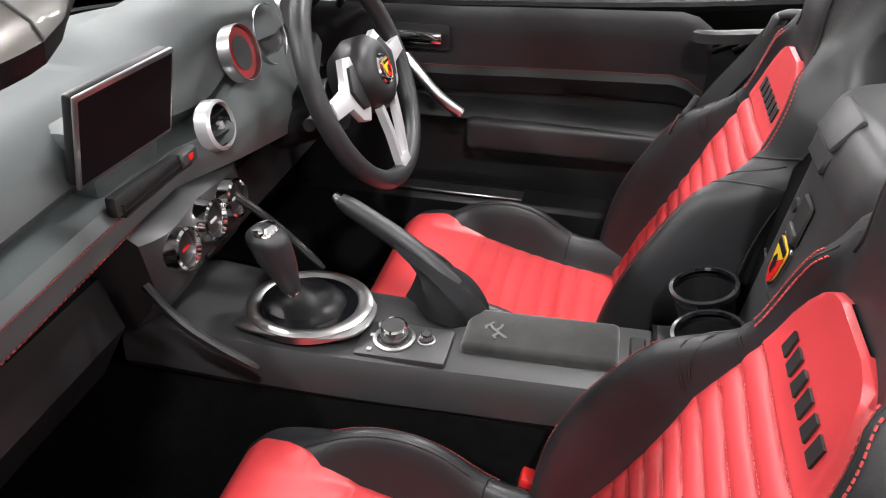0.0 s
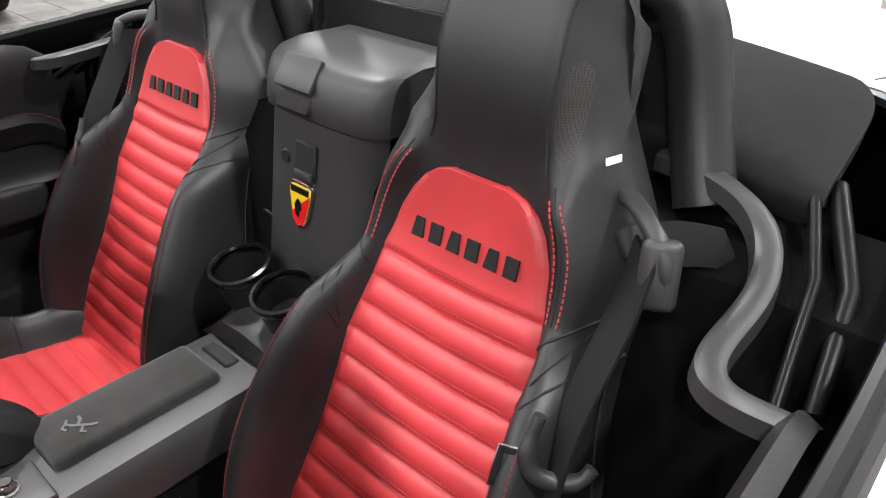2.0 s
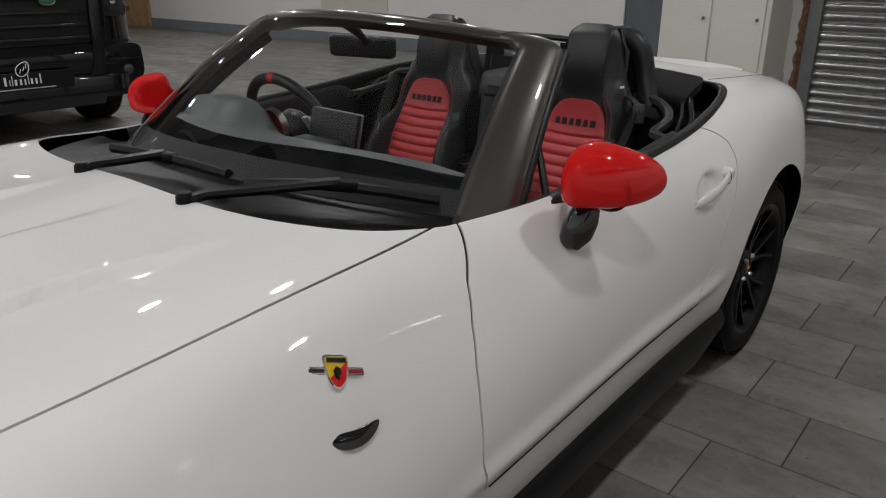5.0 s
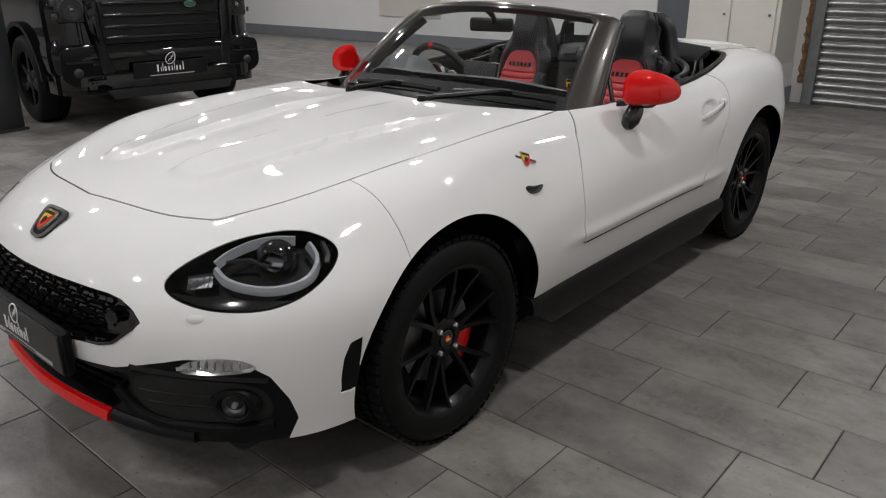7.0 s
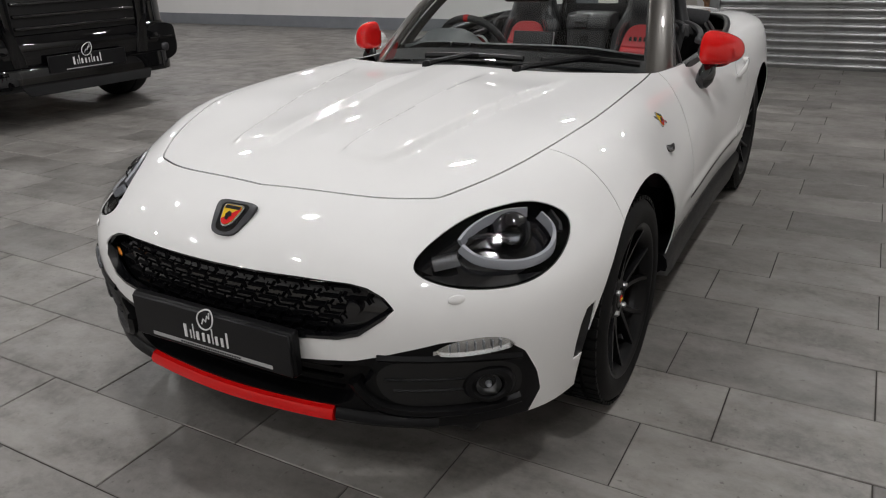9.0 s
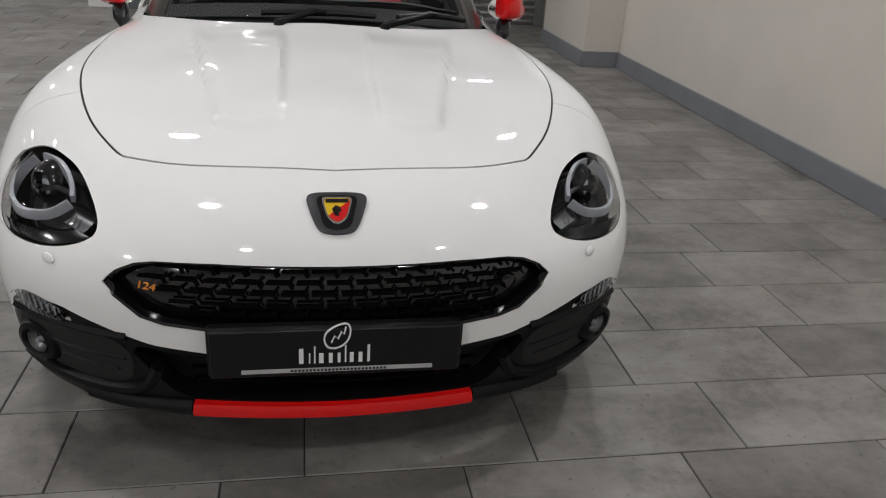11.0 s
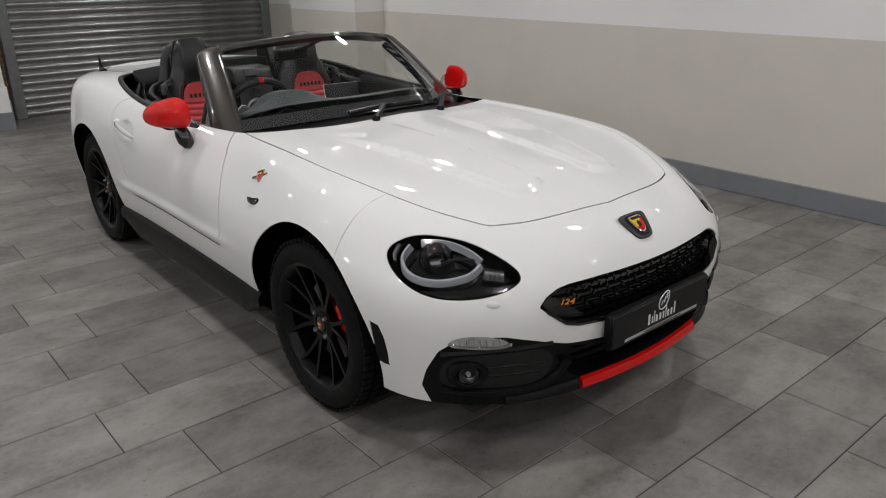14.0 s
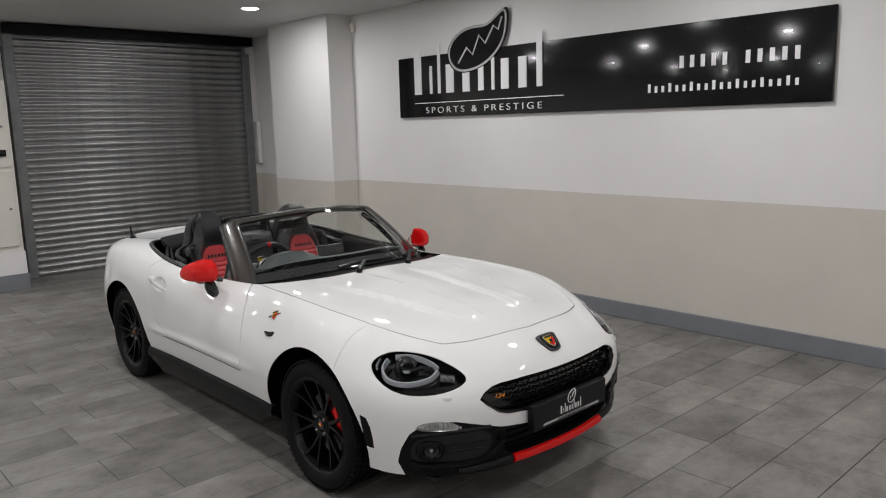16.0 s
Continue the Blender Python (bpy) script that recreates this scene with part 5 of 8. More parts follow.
# door mirrors
def door_mirror(s):
    e = thing("door_mirror", "", "")
    e.parent = car
    e["label"] = "gloss red door mirror on a black stalk"
    rows = []
    # sections from the inner end outwards
    secs = [(0.744, 0.085, 0.905, 0.030, 0.035), (0.750, 0.085, 0.905, 0.070, 0.060), (0.772, 0.080, 0.905, 0.092, 0.071), (0.805, 0.068, 0.903, 0.094, 0.069),
            (0.842, 0.048, 0.898, 0.086, 0.062), (0.872, 0.024, 0.893, 0.066, 0.050), (0.890, 0.002, 0.889, 0.042, 0.033), (0.897, -0.012, 0.887, 0.014, 0.012)]
    n = 28
    for y, cx, cz, hx, hz in secs:
        row = []
        for k in range(n):
            a = 2 * math.pi * k / n
            ca, sa = math.cos(a), math.sin(a)
            xx = cx + hx * (abs(ca) ** 0.8) * (1 if ca > 0 else -0.42)
            zz = cz + hz * (abs(sa) ** (0.85 if sa > 0 else 0.55)) * (1.0 if sa > 0 else -0.84)
            row.append((0.06 + (xx - 0.06) * 1.12 - 0.004, s * (0.797 + (y - 0.80) * 0.90), 0.892 + (zz - 0.90) * 0.96))
        rows.append(row)
    A = np.array(rows)
    t = np.linspace(0, 1, len(secs))
    fine = cubic(t, A.reshape(len(secs), -1), np.linspace(0, 1, 30)).reshape(30, n, 3)
    bm = grid(fine, close_v=True)
    bm.verts.ensure_lookup_table()
    bm.faces.new([bm.verts[k] for k in range(n)])
    bm.faces.new([bm.verts[29 * n + k] for k in range(n)])
    bmesh.ops.recalc_face_normals(bm, faces=bm.faces)
    part("mirror_shell", bm, M_RED, e, "gloss red mirror shell", angle=50)
    part("mirror_glass", xf(revolve([(0, 0.0), (0.95, 0.001), (1, 0)], 32), Matrix.Translation((0.072, s * 0.795, 0.879)) @ Matrix.Rotation(radians(-s * 22), 4, "Z") @ Matrix.Rotation(radians(-90), 4, "Y") @ Matrix.Diagonal((0.052, 0.08, 1, 1))), M_CHROME, e, "mirror glass")
    part("stalk", tube([(0.10, s * 0.780, 0.838), (0.112, s * 0.778, 0.815), (0.124, s * 0.772, 0.790), (0.130, s * 0.762, 0.772), (0.130, s * 0.748, 0.762)], [0.026, 0.032, 0.034, 0.028, 0.016], 18), M_BLACKGLOSS, e, "gloss black mirror stalk")


door_mirror(1)
door_mirror(-1)

# cowl and wipers
rows = []
for i in range(41):
    u = -1 + 2 * i / 40
    g0 = Vector(screen_pt(u * 1.02, -0.03))
    hx = 0.645 - 0.05 * abs(u) ** 2.2 - 0.235 * abs(u) ** 7
    hy = u * 0.628
    hz = 0.866 - 0.026 * u * u
    h0 = Vector((hx, hy, hz))
    rows.append([g0 + Vector((-0.03, 0, 0.0)), g0 + Vector((0.01, 0, -0.006)), g0.lerp(h0, 0.3) - Vector((0, 0, 0.012)), g0.lerp(h0, 0.65) - Vector((0, 0, 0.016)), h0 - Vector((0, 0, 0.010)), h0 + Vector((0.012, 0, -0.02))])
bm = grid(rows)
bmesh.ops.recalc_face_normals(bm, faces=bm.faces)
part("cowl", bm, M_TRIM, car, "black plastic windscreen cowl")


def wiper(base, mid, tip_a, tip_b):
    w = thing("wiper", "", "")
    w.parent = car
    w["label"] = "black flat-blade windscreen wiper"
    up = Vector((0.4, 0, 0.9))
    b, m, ta, tb = Vector(base), Vector(mid), Vector(tip_a), Vector(tip_b)
    part("wiper_arm", along([b, b.lerp(m, 0.15) + Vector((0, 0, 0.008)), b.lerp(m, 0.5) + Vector((0, 0, 0.008)), m + Vector((0, 0, 0.010))], [(-0.013, -0.006), (-0.010, 0.006), (0.006, 0.008), (0.012, 0.002), (0.012, -0.006)], up=up), M_TRIM, w)
    part("wiper_pivot", xf(revolve([(0, 0.020), (0.012, 0.019), (0.017, 0.012), (0.019, -0.02)], 20), Matrix.Translation(b - Vector((0, 0, 0.004)))), M_TRIM, w)
    part("wiper_joint", xf(box(-0.035, 0.035, -0.013, 0.013, -0.010, 0.014, 0.006, 2), Matrix.Translation(m) @ (tb - ta).to_track_quat("X", "Z").to_matrix().to_4x4()), M_TRIM, w)
    part("wiper_blade", along([ta, ta.lerp(m, 0.5) + Vector((0, 0, 0.003)), m + Vector((0, 0, 0.003)), m.lerp(tb, 0.5) + Vector((0, 0, 0.003)), tb], [(-0.010, -0.008), (-0.010, 0.002), (-0.003, 0.010), (0.003, 0.010), (0.010, 0.002), (0.010, -0.008)], up=up), M_RUBBER, w)


wiper((0.640, 0.215, 0.868), (0.425, 0.415, 0.884), (0.540, 0.270, 0.890), (0.305, 0.566, 0.858))
wiper((0.652, -0.150, 0.870), (0.530, -0.020, 0.892), (0.545, -0.215, 0.890), (0.520, 0.190, 0.890))

# aerial and rear lip
rows = []
for k in range(31):
    y = -0.46 + 0.92 * k / 30
    xx = -1.86 + 0.10 * (y / 0.52) ** 2
    f = 1 - abs(y / 0.47) ** 4
    rows.append([(xx + 0.20, y, 0.890), (xx + 0.10, y, 0.899 + 0.008 * f), (xx, y, 0.900 + 0.014 * f), (xx - 0.015, y, 0.890), (xx + 0.02, y, 0.86)])
bm = grid(rows)
bmesh.ops.recalc_face_normals(bm, faces=bm.faces)
part("boot_spoiler", bm, M_WHITE, car, "white boot lip")

# belt rubber round the cockpit edge
edge = smooth_path([(.125, .676), (.04, .684), (-.135, .694), (-.4, .698), (-.65, .692), (-.83, .675), (-1.0, .641), (-1.14, .578), (-1.228, .463), (-1.265, .30), (-1.285, 0)], 60)


def deck_z(x, y):
    d = (HALF[..., 0] - x) ** 2 + (HALF[..., 1] - y) ** 2 + 10 * (HALF[..., 2] < 0.78)
    i = np.argsort(d.ravel())[:4]
    w = 1 / (d.ravel()[i] + 1e-6)
    return float((HALF[..., 2].ravel()[i] * w).sum() / w.sum())


loop = [Vector((x, y, deck_z(x, y))) for x, y in edge]
for k, dz in enumerate((0.030, 0.018, 0.008, 0.002)):
    loop[k].z -= dz
loop = loop + [Vector((p.x, -p.y, p.z)) for p in reversed(loop[:-1])]
part("belt_seal", along(loop, [(-0.009, -0.004), (-0.007, 0.004), (0.0, 0.007), (0.007, 0.003), (0.010, 0.005), (0.017, 0.004), (0.024, -0.016), (0.0, -0.016)]), M_RUBBER, car, "black rubber belt seal round the cockpit")

# antenna on the rear wing and high brake lamp
part("antenna", tube([(-1.50, -0.582, deck_z(-1.50, 0.582) - 0.004), (-1.522, -0.582, deck_z(-1.52, 0.582) + 0.022), (-1.535, -0.582, deck_z(-1.52, 0.582) + 0.085)], [0.026, 0.011, 0.004], 10), M_TRIM, car, "short black antenna")
bl = deck_z(-1.47, 0.0)
part("high_brake_lamp", xf(box(-0.018, 0.018, -0.095, 0.095, -0.004, 0.007, 0.006, 3), Matrix.Translation((-1.47, 0.0, bl))), M_BLACKGLOSS, car, "dark high-level brake lamp")
for s in (1, -1):
    q = smooth_path([(-1.275, 0.50), (-1.40, 0.548), (-1.55, 0.572), (-1.68, 0.560), (-1.78, 0.500)], 26)
    # black rod half sunk in the deck, painted shade of the boot lid gap
    part("boot_gap_shade", tube([(x, s * y, deck_z(x, y) - 0.0006) for x, y in q], 0.0022, 6), M_GAP, car, "black rod drawn for the shaded boot lid gap")

# ---- car interior ----
def loft(sections, n=40, cap=True, closed=True):
    """A body through closed sections (equal numbers of points), smoothed along."""
    A = np.array([[tuple(p) for p in s] for s in sections], float)
    t = np.concatenate([[0], np.cumsum(np.linalg.norm(np.diff(A.mean(1), axis=0), axis=1) + 1e-4)])
    fine = cubic(t, A.reshape(len(A), -1), np.linspace(0, t[-1], n)).reshape(n, A.shape[1], 3)
    bm = grid(fine, close_v=closed)
    if cap and closed:
        bm.verts.ensure_lookup_table()
        m = A.shape[1]
        bm.faces.new([bm.verts[k] for k in range(m)])
        bm.faces.new([bm.verts[(n - 1) * m + k] for k in range(m)])
    bmesh.ops.recalc_face_normals(bm, faces=bm.faces)
    return bm


def stitches(pts, parent, material, size=0.0011, every=0.008, name="stitching"):
    """A row of short thread stitches along points, as one part."""
    P = [Vector(p) for p in pts]
    d = [0.0]
    for a, b in zip(P, P[1:]):
        d.append(d[-1] + (b - a).length)
    n = max(2, int(d[-1] / every))
    bms = bmesh.new()
    xs = np.array([p[:] for p in P])
    for k in range(n):
        q = []
        for f in (0.15, 0.8):
            s = (k + f) / n * d[-1]
            q.append(Vector([float(np.interp(s, d, xs[:, c])) for c in range(3)]))
        t = (q[1] - q[0]).normalized()
        u = t.orthogonal().normalized() * size
        w = t.cross(u).normalized() * size
        ring = []
        for p in q:
            ring.append([bms.verts.new(p + u), bms.verts.new(p + w), bms.verts.new(p - u), bms.verts.new(p - w)])
        for j in range(4):
            bms.faces.new((ring[0][j], ring[0][(j + 1) % 4], ring[1][(j + 1) % 4], ring[1][j]))
        bms.faces.new(ring[0])
        bms.faces.new(ring[1])
    return part(name, bms, material, parent, smooth=False)


# tub: carpeted floor, side walls, bulkhead
part("floor_pan", box(-1.0, 0.75, -0.70, 0.70, 0.15, 0.19, 0.01, 1), M_CARPET, car, "black carpeted footwell floor")
part("tunnel", loft([[(x, -0.13, 0.19), (x, -0.105, 0.44), (x, -0.085, 0.49), (x, 0.072, 0.49), (x, 0.092, 0.44), (x, 0.13, 0.19)] for x in (-0.70, -0.2, 0.3, 0.6)], 12), M_CARPET, car, "black carpeted tunnel")
part("bulkhead", loft([[(x, y, z) for x, z in ((-0.64, 0.19), (-0.70, 0.56), (-0.735, 0.80), (-0.76, 0.85), (-0.90, 0.87), (-0.92, 0.19))] for y in (-0.69, -0.3, 0.3, 0.69)], 12), M_CARPET, car, "black rear bulkhead")
part("firewall", box(0.58, 0.62, -0.57, 0.57, 0.15, 0.80, 0.01, 1), M_CARPET, car)
part("underbody", box(-1.85, 1.75, -0.60, 0.60, 0.145, 0.17, 0.01, 1), M_GAP, car, "black flat underbody")
part("engine_bay_shield", box(0.68, 1.78, -0.46, 0.46, 0.16, 0.62, 0.03, 1), M_GAP, car)
part("boot_floor", box(-1.9, -0.95, -0.46, 0.46, 0.18, 0.72, 0.03, 1), M_GAP, car)

# seat
PLEATS = 13
# height, front line, half width of the flat middle, half width outside, reach of the side bolster, depth
SEAT_ROWS = [(0.330, -0.470, 0.128, 0.180, 0.030, 0.120), (0.410, -0.498, 0.130, 0.198, 0.050, 0.120), (0.480, -0.526, 0.130, 0.206, 0.070, 0.120), (0.560, -0.560, 0.128, 0.203, 0.082, 0.120),
             (0.640, -0.596, 0.123, 0.192, 0.080, 0.118), (0.700, -0.622, 0.118, 0.178, 0.070, 0.115), (0.745, -0.642, 0.113, 0.170, 0.056, 0.113), (0.790, -0.661, 0.108, 0.168, 0.050, 0.112),
             (0.830, -0.675, 0.102, 0.170, 0.050, 0.112), (0.865, -0.684, 0.094, 0.168, 0.046, 0.112), (0.895, -0.690, 0.082, 0.154, 0.034, 0.112), (0.920, -0.692, 0.072, 0.134, 0.014, 0.112),
             (0.950, -0.690, 0.066, 0.119, -0.014, 0.112), (0.985, -0.690, 0.066, 0.114, -0.034, 0.110), (1.030, -0.697, 0.068, 0.111, -0.044, 0.100), (1.075, -0.712, 0.067, 0.106, -0.044, 0.084),
             (1.105, -0.730, 0.068, 0.096, -0.030, 0.064), (1.124, -0.755, 0.052, 0.076, -0.018, 0.034)]
_seat_t = np.array([r[0] for r in SEAT_ROWS])
_seat_v = np.array([r[1:] for r in SEAT_ROWS])
RED_Z0, RED_Z1, LINE_Z = 0.398, 0.903, 0.795


def seat_row(z):
    return cubic(_seat_t, _seat_v, np.array([z]))[0]


def seat_side(z):
    """Half outline at one height: across and forward, from the middle round the side to the back."""
    x, r, w, b, d = seat_row(z)
    q = w - r
    low = [(0, 0), (0.4 * r, 0), (0.8 * r, 0.001), (r, 0.004), (r + 0.20 * q, 0.66 * b), (r + 0.44 * q, 0.99 * b), (r + 0.66 * q, 1.0 * b), (r + 0.92 * q, 0.62 * b), (w, 0.0), (w - 0.002, -0.45 * d), (w - 0.014, -0.85 * d), (0.6 * w, -d), (0, -d - 0.012)]
    shoulder = [(0, 0), (0.4 * r, 0), (0.8 * r, 0.001), (r, 0.005), (r + 0.16 * q, 0.017), (r + 0.32 * q, 0.017), (r + 0.62 * q, -0.006), (r + 0.86 * q, -0.024), (w, -0.042), (w - 0.004, -0.60 * d), (w - 0.016, -0.88 * d), (0.6 * w, -d), (0, -d - 0.012)]
    h = min(b, 0.0)
    head = [(0, 0), (0.4 * r, 0), (0.8 * r, -0.001), (r, -0.005), (r + 0.25 * q, 0.30 * h - 0.006), (r + 0.50 * q, 0.62 * h - 0.006), (r + 0.75 * q, h - 0.010), (w - 0.004, h - 0.022), (w, h - 0.036), (w - 0.002, -0.60 * d), (w - 0.014, -0.88 * d), (0.6 * w, -d), (0, -d - 0.012)]
    f, g = float(step((z - 0.715) / 0.095)), float(step((z - 0.890) / 0.060))
    pts = [tuple((u * (1 - f) + v * f) * (1 - g) + o * g for u, v, o in zip(*ps)) for ps in zip(low, shoulder, head)]
    return x, pts


def seat_lean(z):
    """The forward direction of the front face at one height."""
    x0, x1 = seat_row(max(z - 0.02, 0.33))[0], seat_row(min(z + 0.02, 1.124))[0]
    n = Vector((0.04, 0, x0 - x1))
    return n.normalized()


def back_at(y, z, out=0.0):
    """A point of the front of the seat back at y from its middle and at one height along it."""
    x, pts = seat_side(z)
    yy = np.array([p[0] for p in pts[:9]])
    f = float(np.interp(abs(y), yy, [p[1] for p in pts[:9]]))
    return Vector((x, y, z)) + seat_lean(z) * (f + out)


def red_half(z):
    return float(np.interp(z, [0.40, 0.50, 0.70, 0.80, 0.845, 0.868, 0.885, 0.896, 0.904], [0.134, 0.133, 0.121, 0.109, 0.098, 0.087, 0.074, 0.058, 0.030]))


def make_seat(y0):
    seat = thing("seat", "", "")
    seat.parent = car
    seat["label"] = "black and red leather bucket seat with pleated red centre"
    rows = []
    for k in range(73):
        z = 0.33 + (1.124 - 0.33) * k / 72
        x, pts = seat_side(z)
        n = seat_lean(z)
        half = smooth_path([(p[0], p[1], 0) for p in pts], 34)
        ring = [Vector((x, p[0], z)) + n * p[1] for p in half] + [Vector((x, -p[0], z)) + n * p[1] for p in half[-2:0:-1]]
        rows.append(ring)
    m = len(rows[0])
    bm = grid(rows, close_v=True)
    bm.verts.ensure_lookup_table()
    bm.faces.new([bm.verts[k] for k in range(m)])
    bm.faces.new([bm.verts[72 * m + k] for k in range(m)])
    bmesh.ops.recalc_face_normals(bm, faces=bm.faces)
    part("backrest", bm, M_LEATHER, seat, "black leather backrest with built-in headrest", angle=60)
    # pleated red centre of the back
    rows = []
    nv = 260
    for k in range(nv + 1):
        z = RED_Z0 + (RED_Z1 - RED_Z0) * k / nv
        w = red_half(z)
        row = []
        for i in range(21):
            q = -1 + 2 * i / 20
            ph = (z - RED_Z0) / (LINE_Z - RED_Z0) * PLEATS + 0.16 * (1 - q * q)
            pl = 0.0075 * abs(math.sin(math.pi * ph)) ** 0.45 if ph < PLEATS else 0.0062 * min(1.0, abs(ph - PLEATS) * 4) ** 0.5
            if k in (0, nv):
                pl = 0.0
            e = min(1.0, (1.0 - abs(q)) / 0.10)
            row.append(back_at(q * w, z, 0.003 + pl * e ** 0.5 - (0.006 if abs(q) > 0.99 else 0)))
        rows.append(row)
    bm = grid(rows)
    bmesh.ops.recalc_face_normals(bm, faces=bm.faces)
    red = part("back_panel", bm, M_REDLEATHER, seat, "red leather panel with level pleats", angle=70)
    for j in range(1, PLEATS + 1):
        pts = []
        for i in range(25):
            q = -0.90 + 1.80 * i / 24
            z = RED_Z0 + (LINE_Z - RED_Z0) * (j - 0.16 * (1 - q * q)) / PLEATS + 0.0052
            pts.append(back_at(q * red_half(z), z, 0.0092))
        stitches(pts, red, M_REDTHREAD, 0.0006, 0.006)
    # name on the headrest panel as plain black shapes
    c = back_at(0, 0.832, 0.0102)
    c2 = back_at(0, 0.852, 0.0102)
    up = (c2 - c).normalized()
    nrm = Vector((0, 1, 0)).cross(up).normalized()
    if nrm.x < 0:
        nrm = -nrm
    right = up.cross(nrm).normalized()
    m4 = Matrix(((right.x, up.x, nrm.x, c.x), (right.y, up.y, nrm.y, c.y), (right.z, up.z, nrm.z, c.z), (0, 0, 0, 1)))
    for k in range(6):
        x = -0.0612 + 0.0245 * k
        h, w = 0.0105, 0.0078
        out = [(-w, -h), (w, -h), (w, h), (-w, h)] if k % 2 else [(-w, -h), (w, -h), (0.8 * w, h), (-0.6 * w, h)]
        part("name_shape", xf(prism([(a + x, b) for a, b in out], 0.0024), m4), M_PRINTBLACK, red, "black name shape", smooth=False)
    # cushion
    def cush(u, s, out=0.0):
        x = -0.515 + 0.465 * s
        zc = float(cubic([0, 0.2, 0.5, 0.8, 0.94, 1.0], [0.405, 0.405, 0.430, 0.458, 0.450, 0.425], [s])[0])
        w = float(cubic([0, 0.2, 0.7, 1.0], [0.190, 0.212, 0.212, 0.185], [s])[0])
        bol = float(cubic([0, 0.12, 0.24, 0.27, 0.36, 0.55, 0.68, 0.78, 0.86, 1], [0.044, 0.050, 0.050, 0.054, 0.072, 0.076, 0.052, 0.022, 0.004, 0.0], [s])[0])
        rh = 0.60
        b = 0.0
        if abs(u) > rh:
            q = (abs(u) - rh) / (1 - rh)
            b = bol * math.sin(math.pi * min(1, q) ** 0.8) ** 1.4 + 0.2 * bol * q
        return Vector((x, u * w, zc + b + out))
    rows = []
    for k in range(97):
        s = k / 96
        top = [cush(-1 + 2 * i / 64, s) for i in range(65)]
        w = abs(top[0].y)
        x = top[0].x
        rows.append(top + [Vector((x, w * 1.01, 0.37)), Vector((x - 0.01, w * 0.95, 0.28)), Vector((x - 0.01, -w * 0.95, 0.28)), Vector((x, -w * 1.01, 0.37))])
    bm = grid(rows, close_v=True)
    bm.verts.ensure_lookup_table()
    bm.faces.new([bm.verts[k] for k in range(69)])
    bm.faces.new([bm.verts[96 * 69 + k] for k in range(69)])
    bmesh.ops.recalc_face_normals(bm, faces=bm.faces)
    part("cushion", bm, M_LEATHER, seat, "black leather cushion with raised bolsters", angle=50)
    rows = []
    for k in range(161):
        s = 0.02 + 0.972 * k / 160
        w = float(np.interp(s, [0, 0.3, 0.6, 0.72, 0.84, 0.92, 1.0], [0.60, 0.60, 0.62, 0.66, 0.84, 0.93, 0.95]))
        row = []
        for i in range(33):
            q = -1 + 2 * i / 32
            ph = s * 14.5 + 0.10 * q * q
            pl = 0.0062 * abs(math.sin(math.pi * ph)) ** 0.45 if ph < 9 else 0.0062 * min(1.0, (ph - 9) * 3) ** 0.5
            e = min(1.0, (1.0 - abs(q)) / 0.16)
            row.append(cush(q * w, s, (0.007 + pl * e) * min(1.0, (160 - k) / 9) ** 0.5 - (0.012 if abs(q) > 0.99 or k == 160 else 0)))
        rows.append(row)
    bm = grid(rows)
    bmesh.ops.recalc_face_normals(bm, faces=bm.faces)
    part("cushion_panel", bm, M_REDLEATHER, seat, "red leather cushion panel with pleats", angle=70)
    for sg in (-1, 1):
        stitches([cush(sg * 0.86, 0.22 + 0.50 * i / 40, 0.002) for i in range(41)], seat, M_STITCH, 0.0009, 0.006)
        part("seam", tube([cush(sg * 0.74, 0.30 + 0.60 * i / 30, -0.0004) for i in range(31)], 0.0015, 6), M_GAP, seat)
        part("seam", tube([cush(sg * (0.62 + 0.36 * i / 20), 0.27 - 0.04 * i / 20, 0.0002) for i in range(21)], 0.0016, 6), M_GAP, seat)
        # piping stitches on the bolster rim and the shoulder
        rim_ = lambda z, k=0.66: sg * (seat_row(z)[1] + k * (seat_row(z)[2] - seat_row(z)[1]))
        stitches([back_at(rim_(z), z, 0.001) for z in [0.42 + 0.30 * i / 40 for i in range(41)]], seat, M_STITCH, 0.0008, 0.006)
        # seam pair that sets the shoulder off from the bolster
        for o in (0.0, 0.012):
            part("seam", tube([back_at(sg * (red_half(0.715) + 0.004 + (0.052 - 2 * o) * i / 20), 0.700 + o + 0.092 * (i / 20) ** 0.7, 0.0004) for i in range(21)], 0.0016, 6), M_GAP, seat)
        # double red stitching down the shoulder ridge, one line further down
        for k in (0.16, 0.34):
            stitches([back_at(rim_(z, k), z, 0.0012) for z in [0.800 + 0.110 * i / 30 for i in range(31)]], seat, M_STITCHB, 0.0010, 0.006)
        part("seam", tube([back_at(rim_(z, 0.25), z, 0.0006) for z in [0.800 + 0.120 * i / 30 for i in range(31)]], 0.0014, 6), M_GAP, seat)
        # dark rod that paints the shade in the fold below the shoulder
        part("seam", tube([back_at(rim_(0.775 + 0.055 * i / 20, 0.08 + 0.90 * i / 20), 0.775 + 0.055 * i / 20, 0.0004) for i in range(21)], 0.0018, 6), M_GAP, seat)
        # mesh patches beside the neck
        patch = []
        for i in range(13):
            v = -1 + 2 * i / 12
            z = 0.984 + 0.050 * v
            half = 0.20 * math.sqrt(max(0.0, 1 - v ** 4)) + 0.005
            patch.append([back_at(rim_(z, 0.34 + half * (-1 + 2 * j / 8)), z, 0.0006) for j in range(9)])
        part("speaker_mesh", grid(patch), M_MESHPATCH, seat, "black perforated patch")
